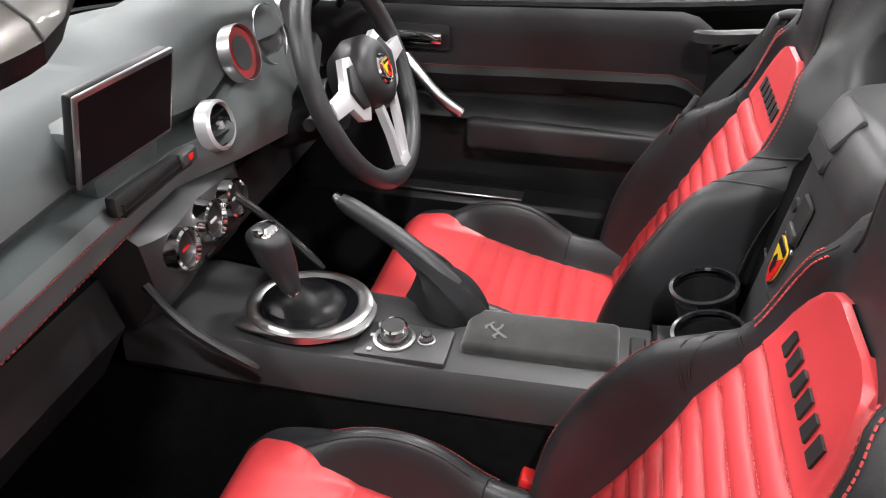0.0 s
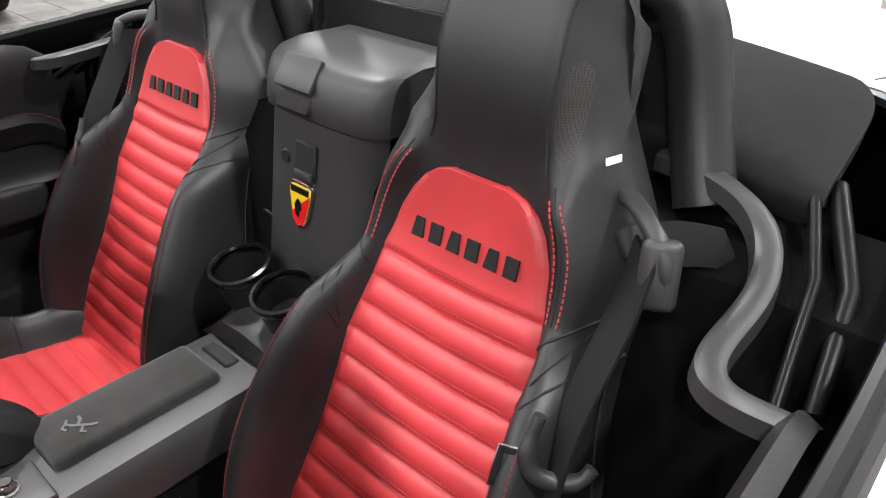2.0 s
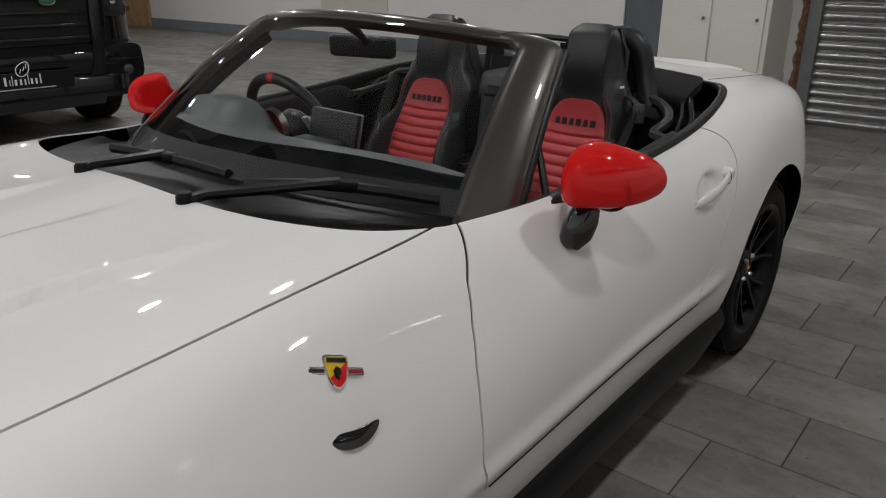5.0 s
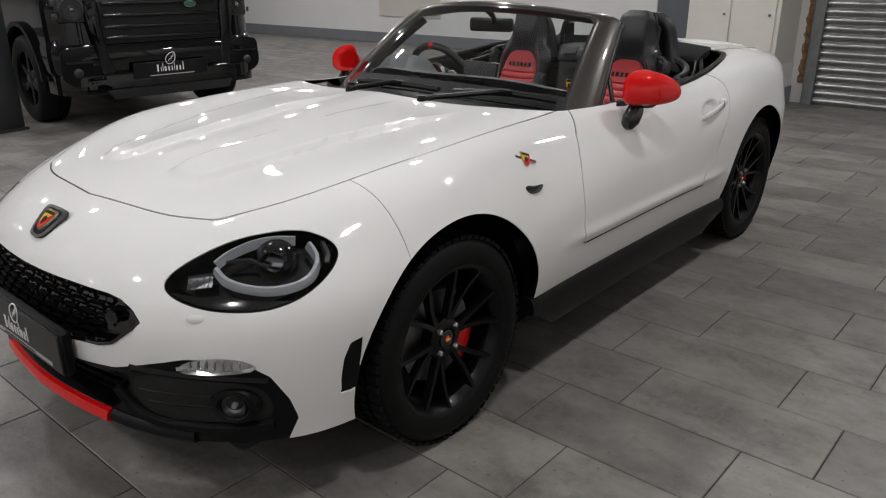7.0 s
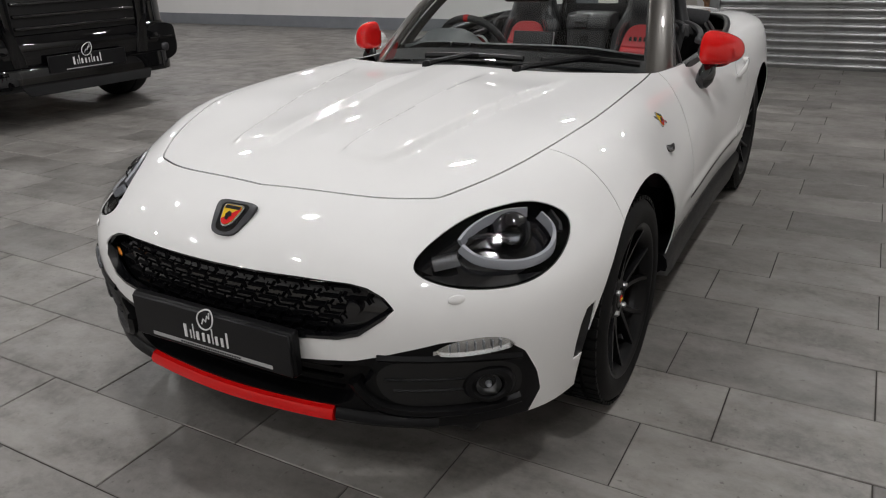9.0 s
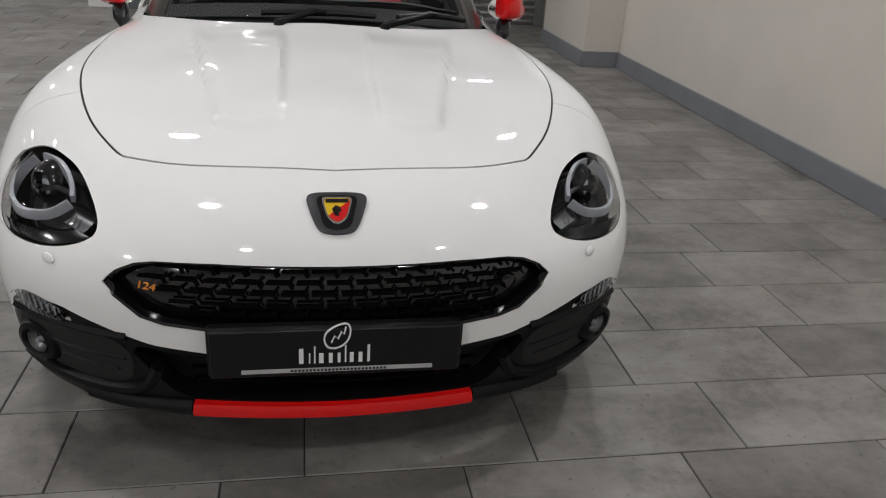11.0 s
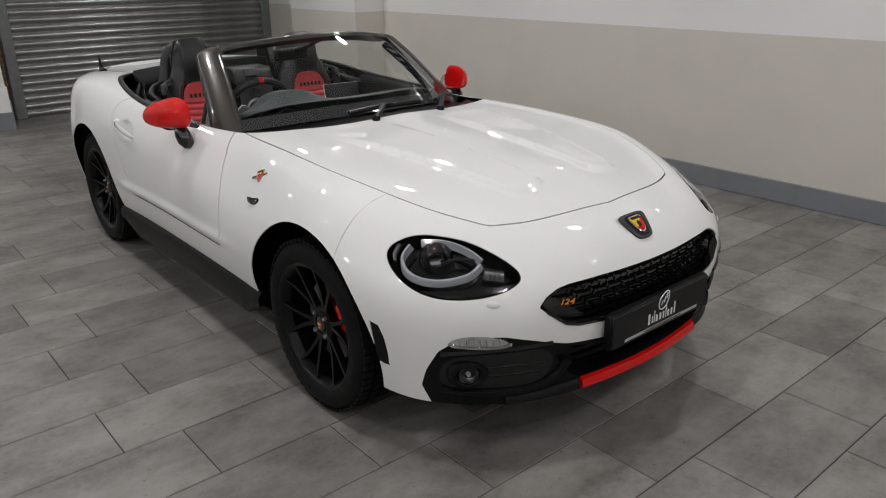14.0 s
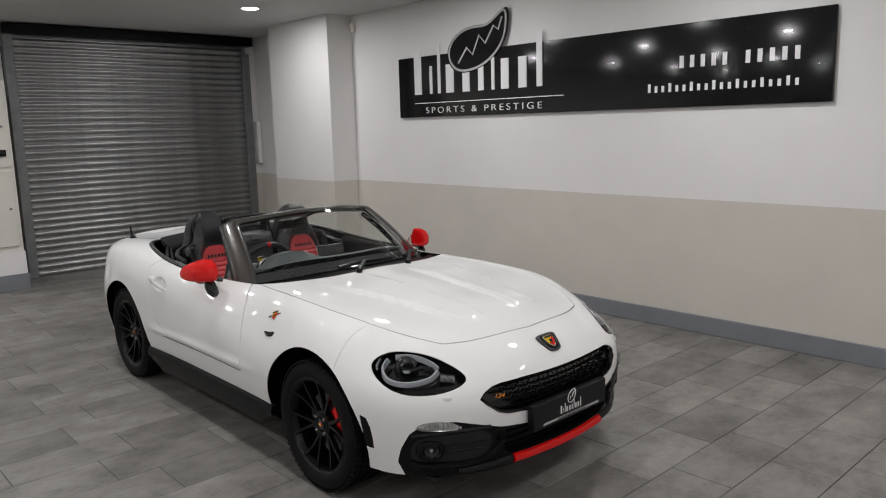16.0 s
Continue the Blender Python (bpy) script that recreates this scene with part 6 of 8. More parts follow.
        part("seam", tube([back_at(sg * (seat_row(z)[1] + 0.002), z, 0.0008) for z in [0.925 + 0.185 * i / 24 for i in range(25)]], 0.0018, 6), M_GAP, seat)
        part("seam", tube([Vector((seat_row(z)[0] - o, sg * (seat_row(z)[2] + 0.0002), z)) for z, o in [(0.42 + 0.42 * i / 24, 0.045 + 0.012 * math.sin(i / 4)) for i in range(25)]], 0.0013, 6), M_GAP, seat)
    part("seat_base", box(-0.50, -0.06, -0.17, 0.17, 0.19, 0.30, 0.01, 1), M_PLASTIC, seat)
    seat.matrix_basis = pose(0, y0, 0)
    return seat


SEAT_Y = 0.318
seat = make_seat(SEAT_Y)
seat2 = copy_thing(seat, pose(-0.05, -SEAT_Y - 0.006, 0))
# small label on the passenger seat's side and its belt guide
part("seat_label", xf(box(-0.010, 0.010, -0.0036, 0.0036, 0, 0.0015, 0.0005, 1), Matrix.Translation((-0.724, 0.4375, 0.946)) @ Matrix.Rotation(radians(168), 4, "Z") @ Matrix.Rotation(radians(82), 4, "X")), M_SIGNTXT, car, "small white seat label")

# belts
for s in (1, -1):
    SHIFT = Vector((0, 0, 0)) if s > 0 else Vector((-0.05, 0, 0))
    # grip on the seat shoulder: two arms and a bridge over the webbing
    g = Vector((-0.700, s * 0.500, 0.895))
    part("belt_guide", tube(smooth_path([(-0.735, s * 0.436, 0.905), (-0.722, s * 0.458, 0.918), (-0.700, s * 0.490, 0.914), (-0.686, s * 0.515, 0.898), (-0.684, s * 0.522, 0.872), (-0.694, s * 0.515, 0.845), (-0.715, s * 0.490, 0.835)], 24), [0.007] * 4 + [0.0085] * 14 + [0.007] * 6, 12), M_SOFTPL, car, "dark grey belt guide on the seat shoulder")
    part("guide_slider", xf(box(-0.010, 0.010, -0.017, 0.017, -0.032, 0.030, 0.008, 3), Matrix.Translation((-0.684, s * 0.516, 0.880)) @ Matrix.Rotation(radians(s * 30), 4, "Z") @ Matrix.Rotation(radians(-14), 4, "Y")), M_SOFTPL, car, "dark grey belt slider")
    # solid dark rod for the shade in the opening of the guide
    part("guide_slot_shade", tube([(-0.728, s * 0.449, 0.880), (-0.716, s * 0.468, 0.884), (-0.706, s * 0.482, 0.872)], [0.012, 0.014, 0.010], 10), M_GAP, car)
    pts = [(-0.690, s * 0.497, 0.895), (-0.665, s * 0.499, 0.850), (-0.632, s * 0.497, 0.800), (-0.600, s * 0.495, 0.745), (-0.545, s * 0.505, 0.600), (-0.50, s * 0.525, 0.46), (-0.48, s * 0.54, 0.38)]
    q = smooth_path(pts, 28)
    rows = [[Vector(p) + Vector((-0.014, -s * 0.018, 0)), Vector(p) + Vector((0.002, -s * 0.003, 0.0)), Vector(p) + Vector((0.014, s * 0.018, 0)), Vector(p) + Vector((0.011, s * 0.0195, 0)), Vector(p) + Vector((-0.001, -s * 0.0015, 0.0)), Vector(p) + Vector((-0.017, -s * 0.0165, 0))] for p in q]
    bm = grid(rows, close_v=True)
    bmesh.ops.recalc_face_normals(bm, faces=bm.faces)
    part("seat_belt", bm, M_WEB, car, "black seat belt webbing")
    q = smooth_path([(-0.700, s * 0.495, 0.890), (-0.745, s * 0.508, 0.882), (-0.800, s * 0.530, 0.862)], 14)
    rows = [[Vector(p) + Vector((0.004, -s * 0.010, 0.020)), Vector(p) + Vector((0.002, s * 0.003, 0)), Vector(p) + Vector((0, s * 0.010, -0.020)), Vector(p) + Vector((-0.002, -s * 0.002, 0))] for p in q]
    bm = grid(rows, close_v=True)
    bmesh.ops.recalc_face_normals(bm, faces=bm.faces)
    part("seat_belt", bm, M_WEB, car)
    tg = Vector((-0.592, s * 0.498, 0.735))
    lean_ = Matrix.Translation(tg) @ Matrix.Rotation(radians(-20), 4, "Y") @ Matrix.Rotation(radians(s * 38), 4, "Z")
    loop_ = smooth_path([(0.006, s * -0.026, 0.030), (0.006, s * -0.026, -0.012), (0.006, s * -0.010, -0.026), (0.006, s * 0.020, -0.022), (0.006, s * 0.030, -0.006)], 20)
    part("belt_tongue", xf(tube(loop_, [0.006] * 4 + [0.0085] * 12 + [0.007] * 4, 10), lean_), M_SOFTPL, car, "grey belt tongue grip")
    part("tongue_blade", xf(join(box(0.004, 0.007, min(s * -0.050, s * -0.026), max(s * -0.050, s * -0.026), -0.045, -0.036, 0.001, 1), box(0.004, 0.007, min(s * -0.050, s * -0.026), max(s * -0.050, s * -0.026), -0.012, -0.004, 0.001, 1), box(0.004, 0.007, min(s * -0.053, s * -0.046), max(s * -0.053, s * -0.046), -0.045, -0.004, 0.001, 1)), lean_), M_STEEL, car, "steel belt tongue")
    bk = Vector((-0.455, s * 0.105, 0.432))
    part("buckle_body", xf(box(-0.020, 0.020, -0.016, 0.016, -0.13, -0.012, 0.005, 2), Matrix.Translation(bk) @ Matrix.Rotation(radians(-14), 4, "Y")), M_PLASTIC, car, "black belt buckle")
    part("buckle_button", xf(box(-0.019, 0.019, -0.013, 0.013, -0.014, 0.004, 0.004, 2), Matrix.Translation(bk) @ Matrix.Rotation(radians(-14), 4, "Y")), M_BUCKLERED, car, "red belt release button")

# centre console
SHIFT = Vector((-0.029, -0.014, 0.052))


def con_z(x):
    return float(np.interp(x, [-0.60, -0.52, -0.30, -0.15, 0.0, 0.10, 0.20], [0.514, 0.512, 0.504, 0.502, 0.508, 0.514, 0.518]))


secs = []
for x in (-0.62, -0.52, -0.40, -0.30, -0.20, -0.10, 0.0, 0.10, 0.18):
    z = con_z(x)
    w = float(np.interp(x, [-0.62, -0.3, 0.18], [0.080, 0.084, 0.104]))
    secs.append([(x, -w + 0.004, z - 0.075), (x, -w - 0.008, z - 0.055), (x, -w - 0.004, z - 0.022), (x, -w + 0.012, z), (x, -w + 0.025, z + 0.002), (x, w - 0.025, z + 0.002), (x, w - 0.012, z), (x, w + 0.004, z - 0.022), (x, w + 0.008, z - 0.055), (x, w - 0.004, z - 0.075)])
part("centre_console", loft(secs, 40), M_SOFTPL, car, "dark grey plastic centre console", angle=35)
part("tunnel_cover", box(-0.60, 0.18, -0.078, 0.078, 0.15, 0.47, 0.012, 2), M_CARPET, car, "black carpeted tunnel side")
arm = xf(box(-0.108, 0.108, -0.046, 0.046, -0.02, 0.016, 0.010, 3), Matrix.Translation((-0.408, -0.013, 0.508)) @ Matrix.Rotation(radians(2.2), 4, "Y"))
armrest = part("armrest_lid", arm, M_ALCANTARA, car, "dark suede armrest lid with a pale mark")
mk = Matrix.Translation((-0.346, -0.006, 0.5225)) @ Matrix.Diagonal((0.85, 0.85, 1, 1)) @ Matrix.Rotation(radians(2.2), 4, "Y") @ Matrix.Rotation(radians(-80), 4, "Z")
for pts in ([(-0.018, -0.012), (-0.006, -0.004), (0.006, 0.006), (0.016, 0.010), (0.022, 0.004)], [(-0.006, -0.004), (-0.014, 0.006), (-0.020, 0.002)], [(0.0, 0.002), (0.008, -0.008), (0.016, -0.010)], [(-0.012, -0.009), (-0.020, -0.016)], [(0.016, 0.010), (0.012, 0.018), (0.004, 0.016)]):
    part("armrest_mark", xf(along([(a, b, 0.0) for a, b in pts], [(-0.0022, -0.001), (0.0022, -0.001), (0.0022, 0.001), (-0.0022, 0.001)]), mk), M_STITCHG, armrest)
# raised dark bar that stands for the shade in the hinge slot
part("hinge_slot_shade", box(-0.552, -0.530, -0.045, 0.018, 0.500, 0.518, 0.003, 1), M_GAP, car)
# control panel with two knobs
pan = xf(box(-0.066, 0.066, -0.036, 0.040, -0.01, 0.006, 0.005, 2), Matrix.Translation((-0.222, 0.030, 0.505)) @ Matrix.Rotation(radians(2), 4, "Y"))
panel = part("control_panel", pan, M_SOFTPL, car, "console control panel")


def knob(p, r, h, tilt=2):
    m = Matrix.Translation(p) @ Matrix.Rotation(radians(tilt), 4, "Y")
    k = part("knob", xf(revolve([(0, h), (0.80 * r, h), (0.82 * r, h - 0.0012), (0.88 * r, h + 0.0006), (r, h - 0.002), (r, 0.012 * h), (1.02 * r, 0)], 40), m), M_CHROME, panel, "chrome rotary knob")
    part("knob_cap", xf(revolve([(0, h + 0.0006), (0.80 * r, h + 0.0004)], 32), m), M_SOFTPL, k)
    part("knob_ring", xf(revolve([(1.25 * r, 0), (1.28 * r, 0.003), (1.5 * r, 0.002), (1.52 * r, 0)], 40), m), M_SATIN, k)


knob((-0.206, 0.030, 0.511), 0.020, 0.024)
knob((-0.252, 0.026, 0.512), 0.0085, 0.013)
for dx, dy in ((0.03, 0.032), (0.034, 0.002), (0.03, -0.024), (-0.05, 0.034), (-0.052, -0.008)):
    part("button_mark", xf(box(-0.003, 0.003, -0.003, 0.003, 0, 0.0008), Matrix.Translation((-0.208 + dx, 0.028 + dy, 0.5112)) @ Matrix.Rotation(radians(2), 4, "Y")), M_GREYMARK, panel, smooth=False)
# gear lever surround
gm = Matrix.Translation((-0.066, -0.004, 0.522)) @ Matrix.Rotation(radians(1), 4, "Y")
part("gear_surround", xf(xf(revolve([(0.79, -0.004), (0.80, 0.003), (0.86, 0.0065), (0.96, 0.0065), (1.03, 0.003), (1.05, -0.008)], 56), Matrix.Diagonal((0.092, 0.080, 1, 1))), gm), M_SATIN, car, "satin silver oval gear surround")
part("surround_tip", xf(prism([tuple(p) for p in smooth_path([(-0.070, -0.030), (-0.096, -0.022), (-0.100, 0.030), (-0.070, 0.068), (0.06, 0.078), (0.09, 0.062), (0.06, 0.045), (-0.03, 0.050)], 40, True)], 0.004, 0.001), gm @ Matrix.Translation((0, 0, -0.003))), M_SATIN, car)
part("gear_plate", xf(xf(revolve([(0, 0.003), (0.82, 0.003), (0.82, -0.004)], 48), Matrix.Diagonal((0.088, 0.078, 1, 1))), gm), M_BLACKGLOSS, car, "gloss black gear plate")
part("gear_boot", xf(xf(revolve([(0.72, 0.002), (0.69, 0.010), (0.54, 0.014), (0.38, 0.018), (0.26, 0.027), (0.19, 0.042), (0.165, 0.056)], 40), Matrix.Diagonal((0.086, 0.076, 1, 1))), gm @ Matrix.Translation((0.004, 0.002, 0)) @ Matrix(((1, 0, 0.62, 0), (0, 1, 0, 0), (0, 0, 1, 0), (0, 0, 0, 1)))), M_TRIM, car, "black leather gear boot")
for k in range(7):
    part("gate_mark", xf(box(-0.001, 0.001, -0.004, 0.004, 0, 0.0006), gm @ Matrix.Translation((-0.012 - 0.004 * (k % 2), -0.030 - 0.006 * (k // 2), 0.0034))), M_GREYMARK, car, smooth=False)
lever = part("gear_knob", loft([[Vector(c) + Vector((r * math.cos(a), 0.9 * r * math.sin(a), 0)) for a in [2 * math.pi * i / 20 for i in range(20)]] for c, r in (((-0.044, 0.006, 0.552), 0.015), ((-0.038, 0.005, 0.570), 0.019), ((-0.028, 0.004, 0.596), 0.027), ((-0.020, 0.003, 0.622), 0.030), ((-0.014, 0.003, 0.642), 0.027), ((-0.012, 0.003, 0.652), 0.014))], 20), M_LEATHER, car, "black leather gear knob with a silver cap")
part("knob_cap", xf(revolve([(0.0135, 0.0025), (0.0155, 0.0035), (0.0195, -0.001), (0.0215, -0.008)], 28), Matrix.Translation((-0.012, 0.003, 0.6505)) @ Matrix.Rotation(radians(14), 4, "Y")), M_CHROME, lever)
part("gear_collar", tube([(-0.048, 0.006, 0.545), (-0.040, 0.005, 0.560)], 0.0135, 16), M_CHROME, car)
# handbrake
SHIFT = Vector((0, 0, 0))
hb = smooth_path([(-0.300, -0.088, 0.590), (-0.255, -0.098, 0.622), (-0.205, -0.109, 0.650), (-0.150, -0.121, 0.675), (-0.112, -0.129, 0.691)], 20)
part("handbrake_grip", tube(hb, list(np.interp(np.linspace(0, 1, 20), [0, 0.5, 0.9, 1], [0.016, 0.0165, 0.0145, 0.0115])), 16), M_LEATHER, car, "black leather handbrake lever")
part("handbrake_button", tube([(-0.114, -0.1285, 0.690), (-0.101, -0.131, 0.696)], [0.0088, 0.0078], 14), M_CHROME, car, "chrome handbrake button")
gaiter = []
for c, rx, ry in (((-0.295, -0.070, 0.562), 0.062, 0.040), ((-0.298, -0.074, 0.578), 0.058, 0.040), ((-0.290, -0.082, 0.600), 0.046, 0.036), ((-0.272, -0.090, 0.616), 0.037, 0.031), ((-0.250, -0.097, 0.628), 0.030, 0.027), ((-0.228, -0.103, 0.639), 0.024, 0.023), ((-0.215, -0.107, 0.645), 0.018, 0.018)):
    gaiter.append([Vector(c) + Vector((rx * math.cos(a) * (1 + 0.06 * math.sin(7 * a + 40 * c[0])), ry * math.sin(a) + 0.004 * math.sin(5 * a + 90 * c[2]), 0.35 * rx * math.cos(a) + 0.003 * math.sin(6 * a + 70 * c[0]))) for a in [2 * math.pi * i / 36 for i in range(36)]])
part("handbrake_gaiter", loft(gaiter, 40), M_FABRIC, car, "wrinkled black suede handbrake gaiter")

# cup holders behind the console
SHIFT = Vector((-0.036, -0.002, 0.020))
for c, r in (((-0.607, -0.070, 0.640), 0.042), ((-0.607, 0.030, 0.640), 0.042)):
    m = Matrix.Translation(c) @ Matrix.Rotation(radians(14), 4, "Y")
    cup = part("cup_holder", xf(revolve([(r - 0.004, 0.0), (r - 0.002, 0.004), (r + 0.003, 0.003), (r + 0.004, -0.004), (r + 0.001, -0.010), (r - 0.003, -0.012), (r - 0.004, -0.004)], 40), m), M_BLACKGLOSS, car, "gloss black cup holder ring")
    part("cup_well", xf(revolve([(0, -0.065), (r - 0.010, -0.065), (r - 0.003, -0.008), (r - 0.001, -0.008), (r - 0.008, -0.068), (0, -0.069)], 32), m), M_PLASTIC, cup)
part("cup_bracket", loft([[(x, y, z) for y, z in ((-0.11, 0.555 + d), (-0.05, 0.60 + d), (0.0, 0.605 + d), (0.05, 0.60 + d), (0.085, 0.555 + d), (0.06, 0.54), (-0.08, 0.54))] for x, d in ((-0.645, 0.0), (-0.60, -0.012), (-0.57, -0.02), (-0.555, -0.02))], 14), M_SOFTPL, car, "dark grey cup holder bracket")

# lidded box between the seats
SHIFT = Vector((-0.045, 0.006, 0.017))


def bx(y, z, out=0.0):
    """A point of the box front: it leans back with height."""
    x = float(np.interp(z, [0.58, 0.66, 0.85, 0.90, 0.935, 0.95], [-0.645, -0.655, -0.682, -0.690, -0.706, -0.74]))
    return Vector((x + out - 0.03 * (y / 0.11) ** 4 * 0.3, y, z))


rows = []
for i in range(25):
    y = -0.112 + 0.224 * i / 24
    e = 1 - abs(y / 0.112) ** 8
    rows.append([bx(y, 0.56, -0.02 * (1 - e))] + [bx(y, 0.56 + 0.29 * j / 10, -0.02 * (1 - e)) for j in range(1, 11)] + [bx(y, 0.85, -0.02 * (1 - e)) + Vector((-0.08, 0, 0))])
bm = grid(rows)
bmesh.ops.recalc_face_normals(bm, faces=bm.faces)
cub = part("storage_box", bm, M_SOFTPL, car, "dark lidded storage box between the seats")
rows = []
for i in range(25):
    y = -0.118 + 0.236 * i / 24
    e = 0.016 * abs(y / 0.118) ** 14
    rows.append([bx(y, z, d - e) for z, d in ((0.853, -0.05), (0.853, 0.004), (0.862, 0.007), (0.885, 0.007), (0.905, 0.005), (0.915, 0.003), (0.922, -0.004), (0.927, -0.03))] + [Vector((-0.83, y, 0.934 - e)), Vector((-0.90, y, 0.90))])
rows = [[Vector((-0.90, p.y, p.z - 0.004)) for p in rows[0]]] + rows + [[Vector((-0.90, p.y, p.z - 0.004)) for p in rows[-1]]]
bm = grid(rows)
bmesh.ops.recalc_face_normals(bm, faces=bm.faces)
part("box_lid", bm, M_SOFTPL, cub, "lid with a pull slot", angle=32)
# dark plate standing proud of the lid, for the shade in its pull slot
part("lid_slot_shade", xf(box(-0.004, 0.004, -0.034, 0.034, -0.014, 0.012, 0.003, 1), Matrix.Translation(bx(-0.030, 0.872, 0.0075)) @ Matrix.Rotation(radians(-18), 4, "Y")), M_GAP, cub)
part("lid_latch", xf(box(-0.003, 0.006, -0.037, 0.037, -0.002, 0.044, 0.004, 2), Matrix.Translation(bx(-0.030, 0.888, 0.010)) @ Matrix.Rotation(radians(-34), 4, "Y")), M_SOFTPL, cub)
# dark plate on the front in place of the shade inside the latch well
part("latch_well_shade", xf(box(-0.003, 0.003, -0.021, 0.021, -0.026, 0.026, 0.003, 1), Matrix.Translation(bx(-0.008, 0.797, 0.002)) @ Matrix.Rotation(radians(-8), 4, "Y")), M_GAP, cub)
part("door_latch", xf(box(-0.002, 0.005, -0.017, 0.017, -0.006, 0.006, 0.002, 2), Matrix.Translation(bx(-0.008, 0.779, 0.004)) @ Matrix.Rotation(radians(-8), 4, "Y")), M_SOFTPL, cub)
part("key_lock", xf(revolve([(0, 0.003), (0.008, 0.003), (0.010, 0.0)], 20), Matrix.Translation(bx(-0.052, 0.792, 0.0)) @ Matrix.Rotation(radians(82), 4, "Y")), M_PLASTIC, cub)
part("box_seam", tube([bx(-0.110, 0.694, 0.001), bx(0, 0.692, 0.001), bx(0.110, 0.694, 0.001)], 0.0018, 6), M_GAP, cub)
e0 = bx(-0.012, 0.735, 0.001)
badge(cub, Matrix(((0, -0.14, 0.99, e0.x), (1, 0, 0, e0.y), (0, 0.99, 0.14, e0.z), (0, 0, 0, 1))), 0.046, 0.066, "box_badge")

# hoops, deflector, soft top
SHIFT = Vector((0, 0, 0))
for s in (1, -1):
    c = s * 0.352
    pts = smooth_path([(-0.90, c - s * 0.13, 0.84), (-0.885, c - s * 0.105, 0.96), (-0.878, c - s * 0.070, 1.050), (-0.876, c, 1.082), (-0.878, c + s * 0.060, 1.050), (-0.875, c + s * 0.090, 0.96), (-0.85, c + s * 0.125, 0.87)], 40)
    part("roll_hoop", tube(pts, 0.032, 14), M_LEATHER, car, "black padded roll hoop")
    fill = [[Vector((-0.895, c + (u * 0.085), 0.86 + 0.205 * v * (1 - 0.35 * u * u))) for v in [k / 8 for k in range(9)]] for u in [-1 + 2 * i / 12 for i in range(13)]]
    bm = grid(fill)
    bmesh.ops.recalc_face_normals(bm, faces=bm.faces)
    thicken(bm, 0.02)
    part("hoop_infill", bm, M_PLASTIC, car, "black hoop infill panel")
    # curved side bracket
    pts = smooth_path([(-0.86, s * 0.42, 0.905), (-0.842, s * 0.488, 0.905), (-0.826, s * 0.540, 0.886), (-0.780, s * 0.570, 0.864), (-0.710, s * 0.580, 0.852), (-0.648, s * 0.585, 0.845), (-0.630, s * 0.603, 0.840), (-0.645, s * 0.650, 0.826)], 40)
    # same bracket twice; the driver's one is coloured darker to look less lit
    part("side_bracket", along(pts, [(-0.014, -0.012), (-0.012, 0.004), (-0.006, 0.008), (0.006, 0.008), (0.012, 0.004), (0.014, -0.012)]), M_SOFTPL if s > 0 else M_PLASTIC, car, "dark grey curved side bracket")
    # ribbed rubber behind the bracket
    part("roof_linkage", tube([(-0.70, s * 0.655, 0.80), (-0.80, s * 0.635, 0.86), (-0.92, s * 0.575, 0.900)], 0.010, 10), M_TRIM, car, "black roof linkage arm")
    part("roof_linkage", tube([(-0.66, s * 0.635, 0.80), (-0.78, s * 0.610, 0.87), (-0.90, s * 0.560, 0.90)], 0.006, 10), M_TRIM, car)
wd = thing("wind_deflector", "", "")
wd.parent = car
wd["label"] = "black mesh wind deflector with a clear window"
outer = smooth_path([(-0.17, 0.90), (0.17, 0.90), (0.185, 0.97), (0.17, 1.045), (0.13, 1.058), (0.0, 1.060), (-0.13, 1.058), (-0.17, 1.045), (-0.185, 0.97)], 60, True)
part("frame", along([(-0.90, y, z) for y, z in outer], ring_prof(0.010, 8), closed=True, up=Vector((1, 0, 0))), M_PLASTIC, wd)
pane = part("window", xf(box(-0.0015, 0.0015, -0.115, 0.115, 0.985, 1.045, 0.001, 1), Matrix.Translation((-0.90, 0, 0))), M_LENS, wd, "clear window")
pane.visible_shadow = False
part("lower_panel", box(-0.904, -0.896, -0.168, 0.168, 0.903, 0.985, 0.002, 1), M_PLASTIC, wd, smooth=False)
for y0_, y1_ in ((-0.172, -0.115), (0.115, 0.172)):
    part("mesh_side", box(-0.902, -0.898, y0_, y1_, 0.985, 1.045), M_FABRIC, wd, smooth=False)
rows = []
for i in range(41):
    u = -1 + 2 * i / 40
    q = 1 - u * u
    rows.append([(-0.885 - 0.02 * q, 0.562 * u, 0.868), (-0.878 - 0.02 * q, 0.572 * u, 0.884 + 0.030 * q), (-0.892 - 0.02 * q, 0.574 * u, 0.906 + 0.040 * q), (-0.985 - 0.01 * q, 0.566 * u, 0.928 + 0.040 * q),
                 (-1.10 - 0.01 * q, 0.545 * u, 0.937 + 0.032 * q), (-1.195 - 0.03 * q, 0.490 * u, 0.936 + 0.026 * q), (-1.235 - 0.05 * q, 0.42 * u, 0.915 + 0.018 * q)])
A = np.array(rows)
A = np.array([cubic(np.arange(7.0), r, np.linspace(0, 6, 25)) for r in A])
bm = grid(A)
bmesh.ops.recalc_face_normals(bm, faces=bm.faces)
thicken(bm, 0.03)
top = part("soft_top", bm, M_FABRIC, car, "folded black canvas soft top")
for iu in (8, 32):
    part("seam", tube([Vector(A[iu][j]) + Vector((0, 0, 0.0012)) for j in range(4, 23)], 0.0030, 6), M_SOFTPL, top)
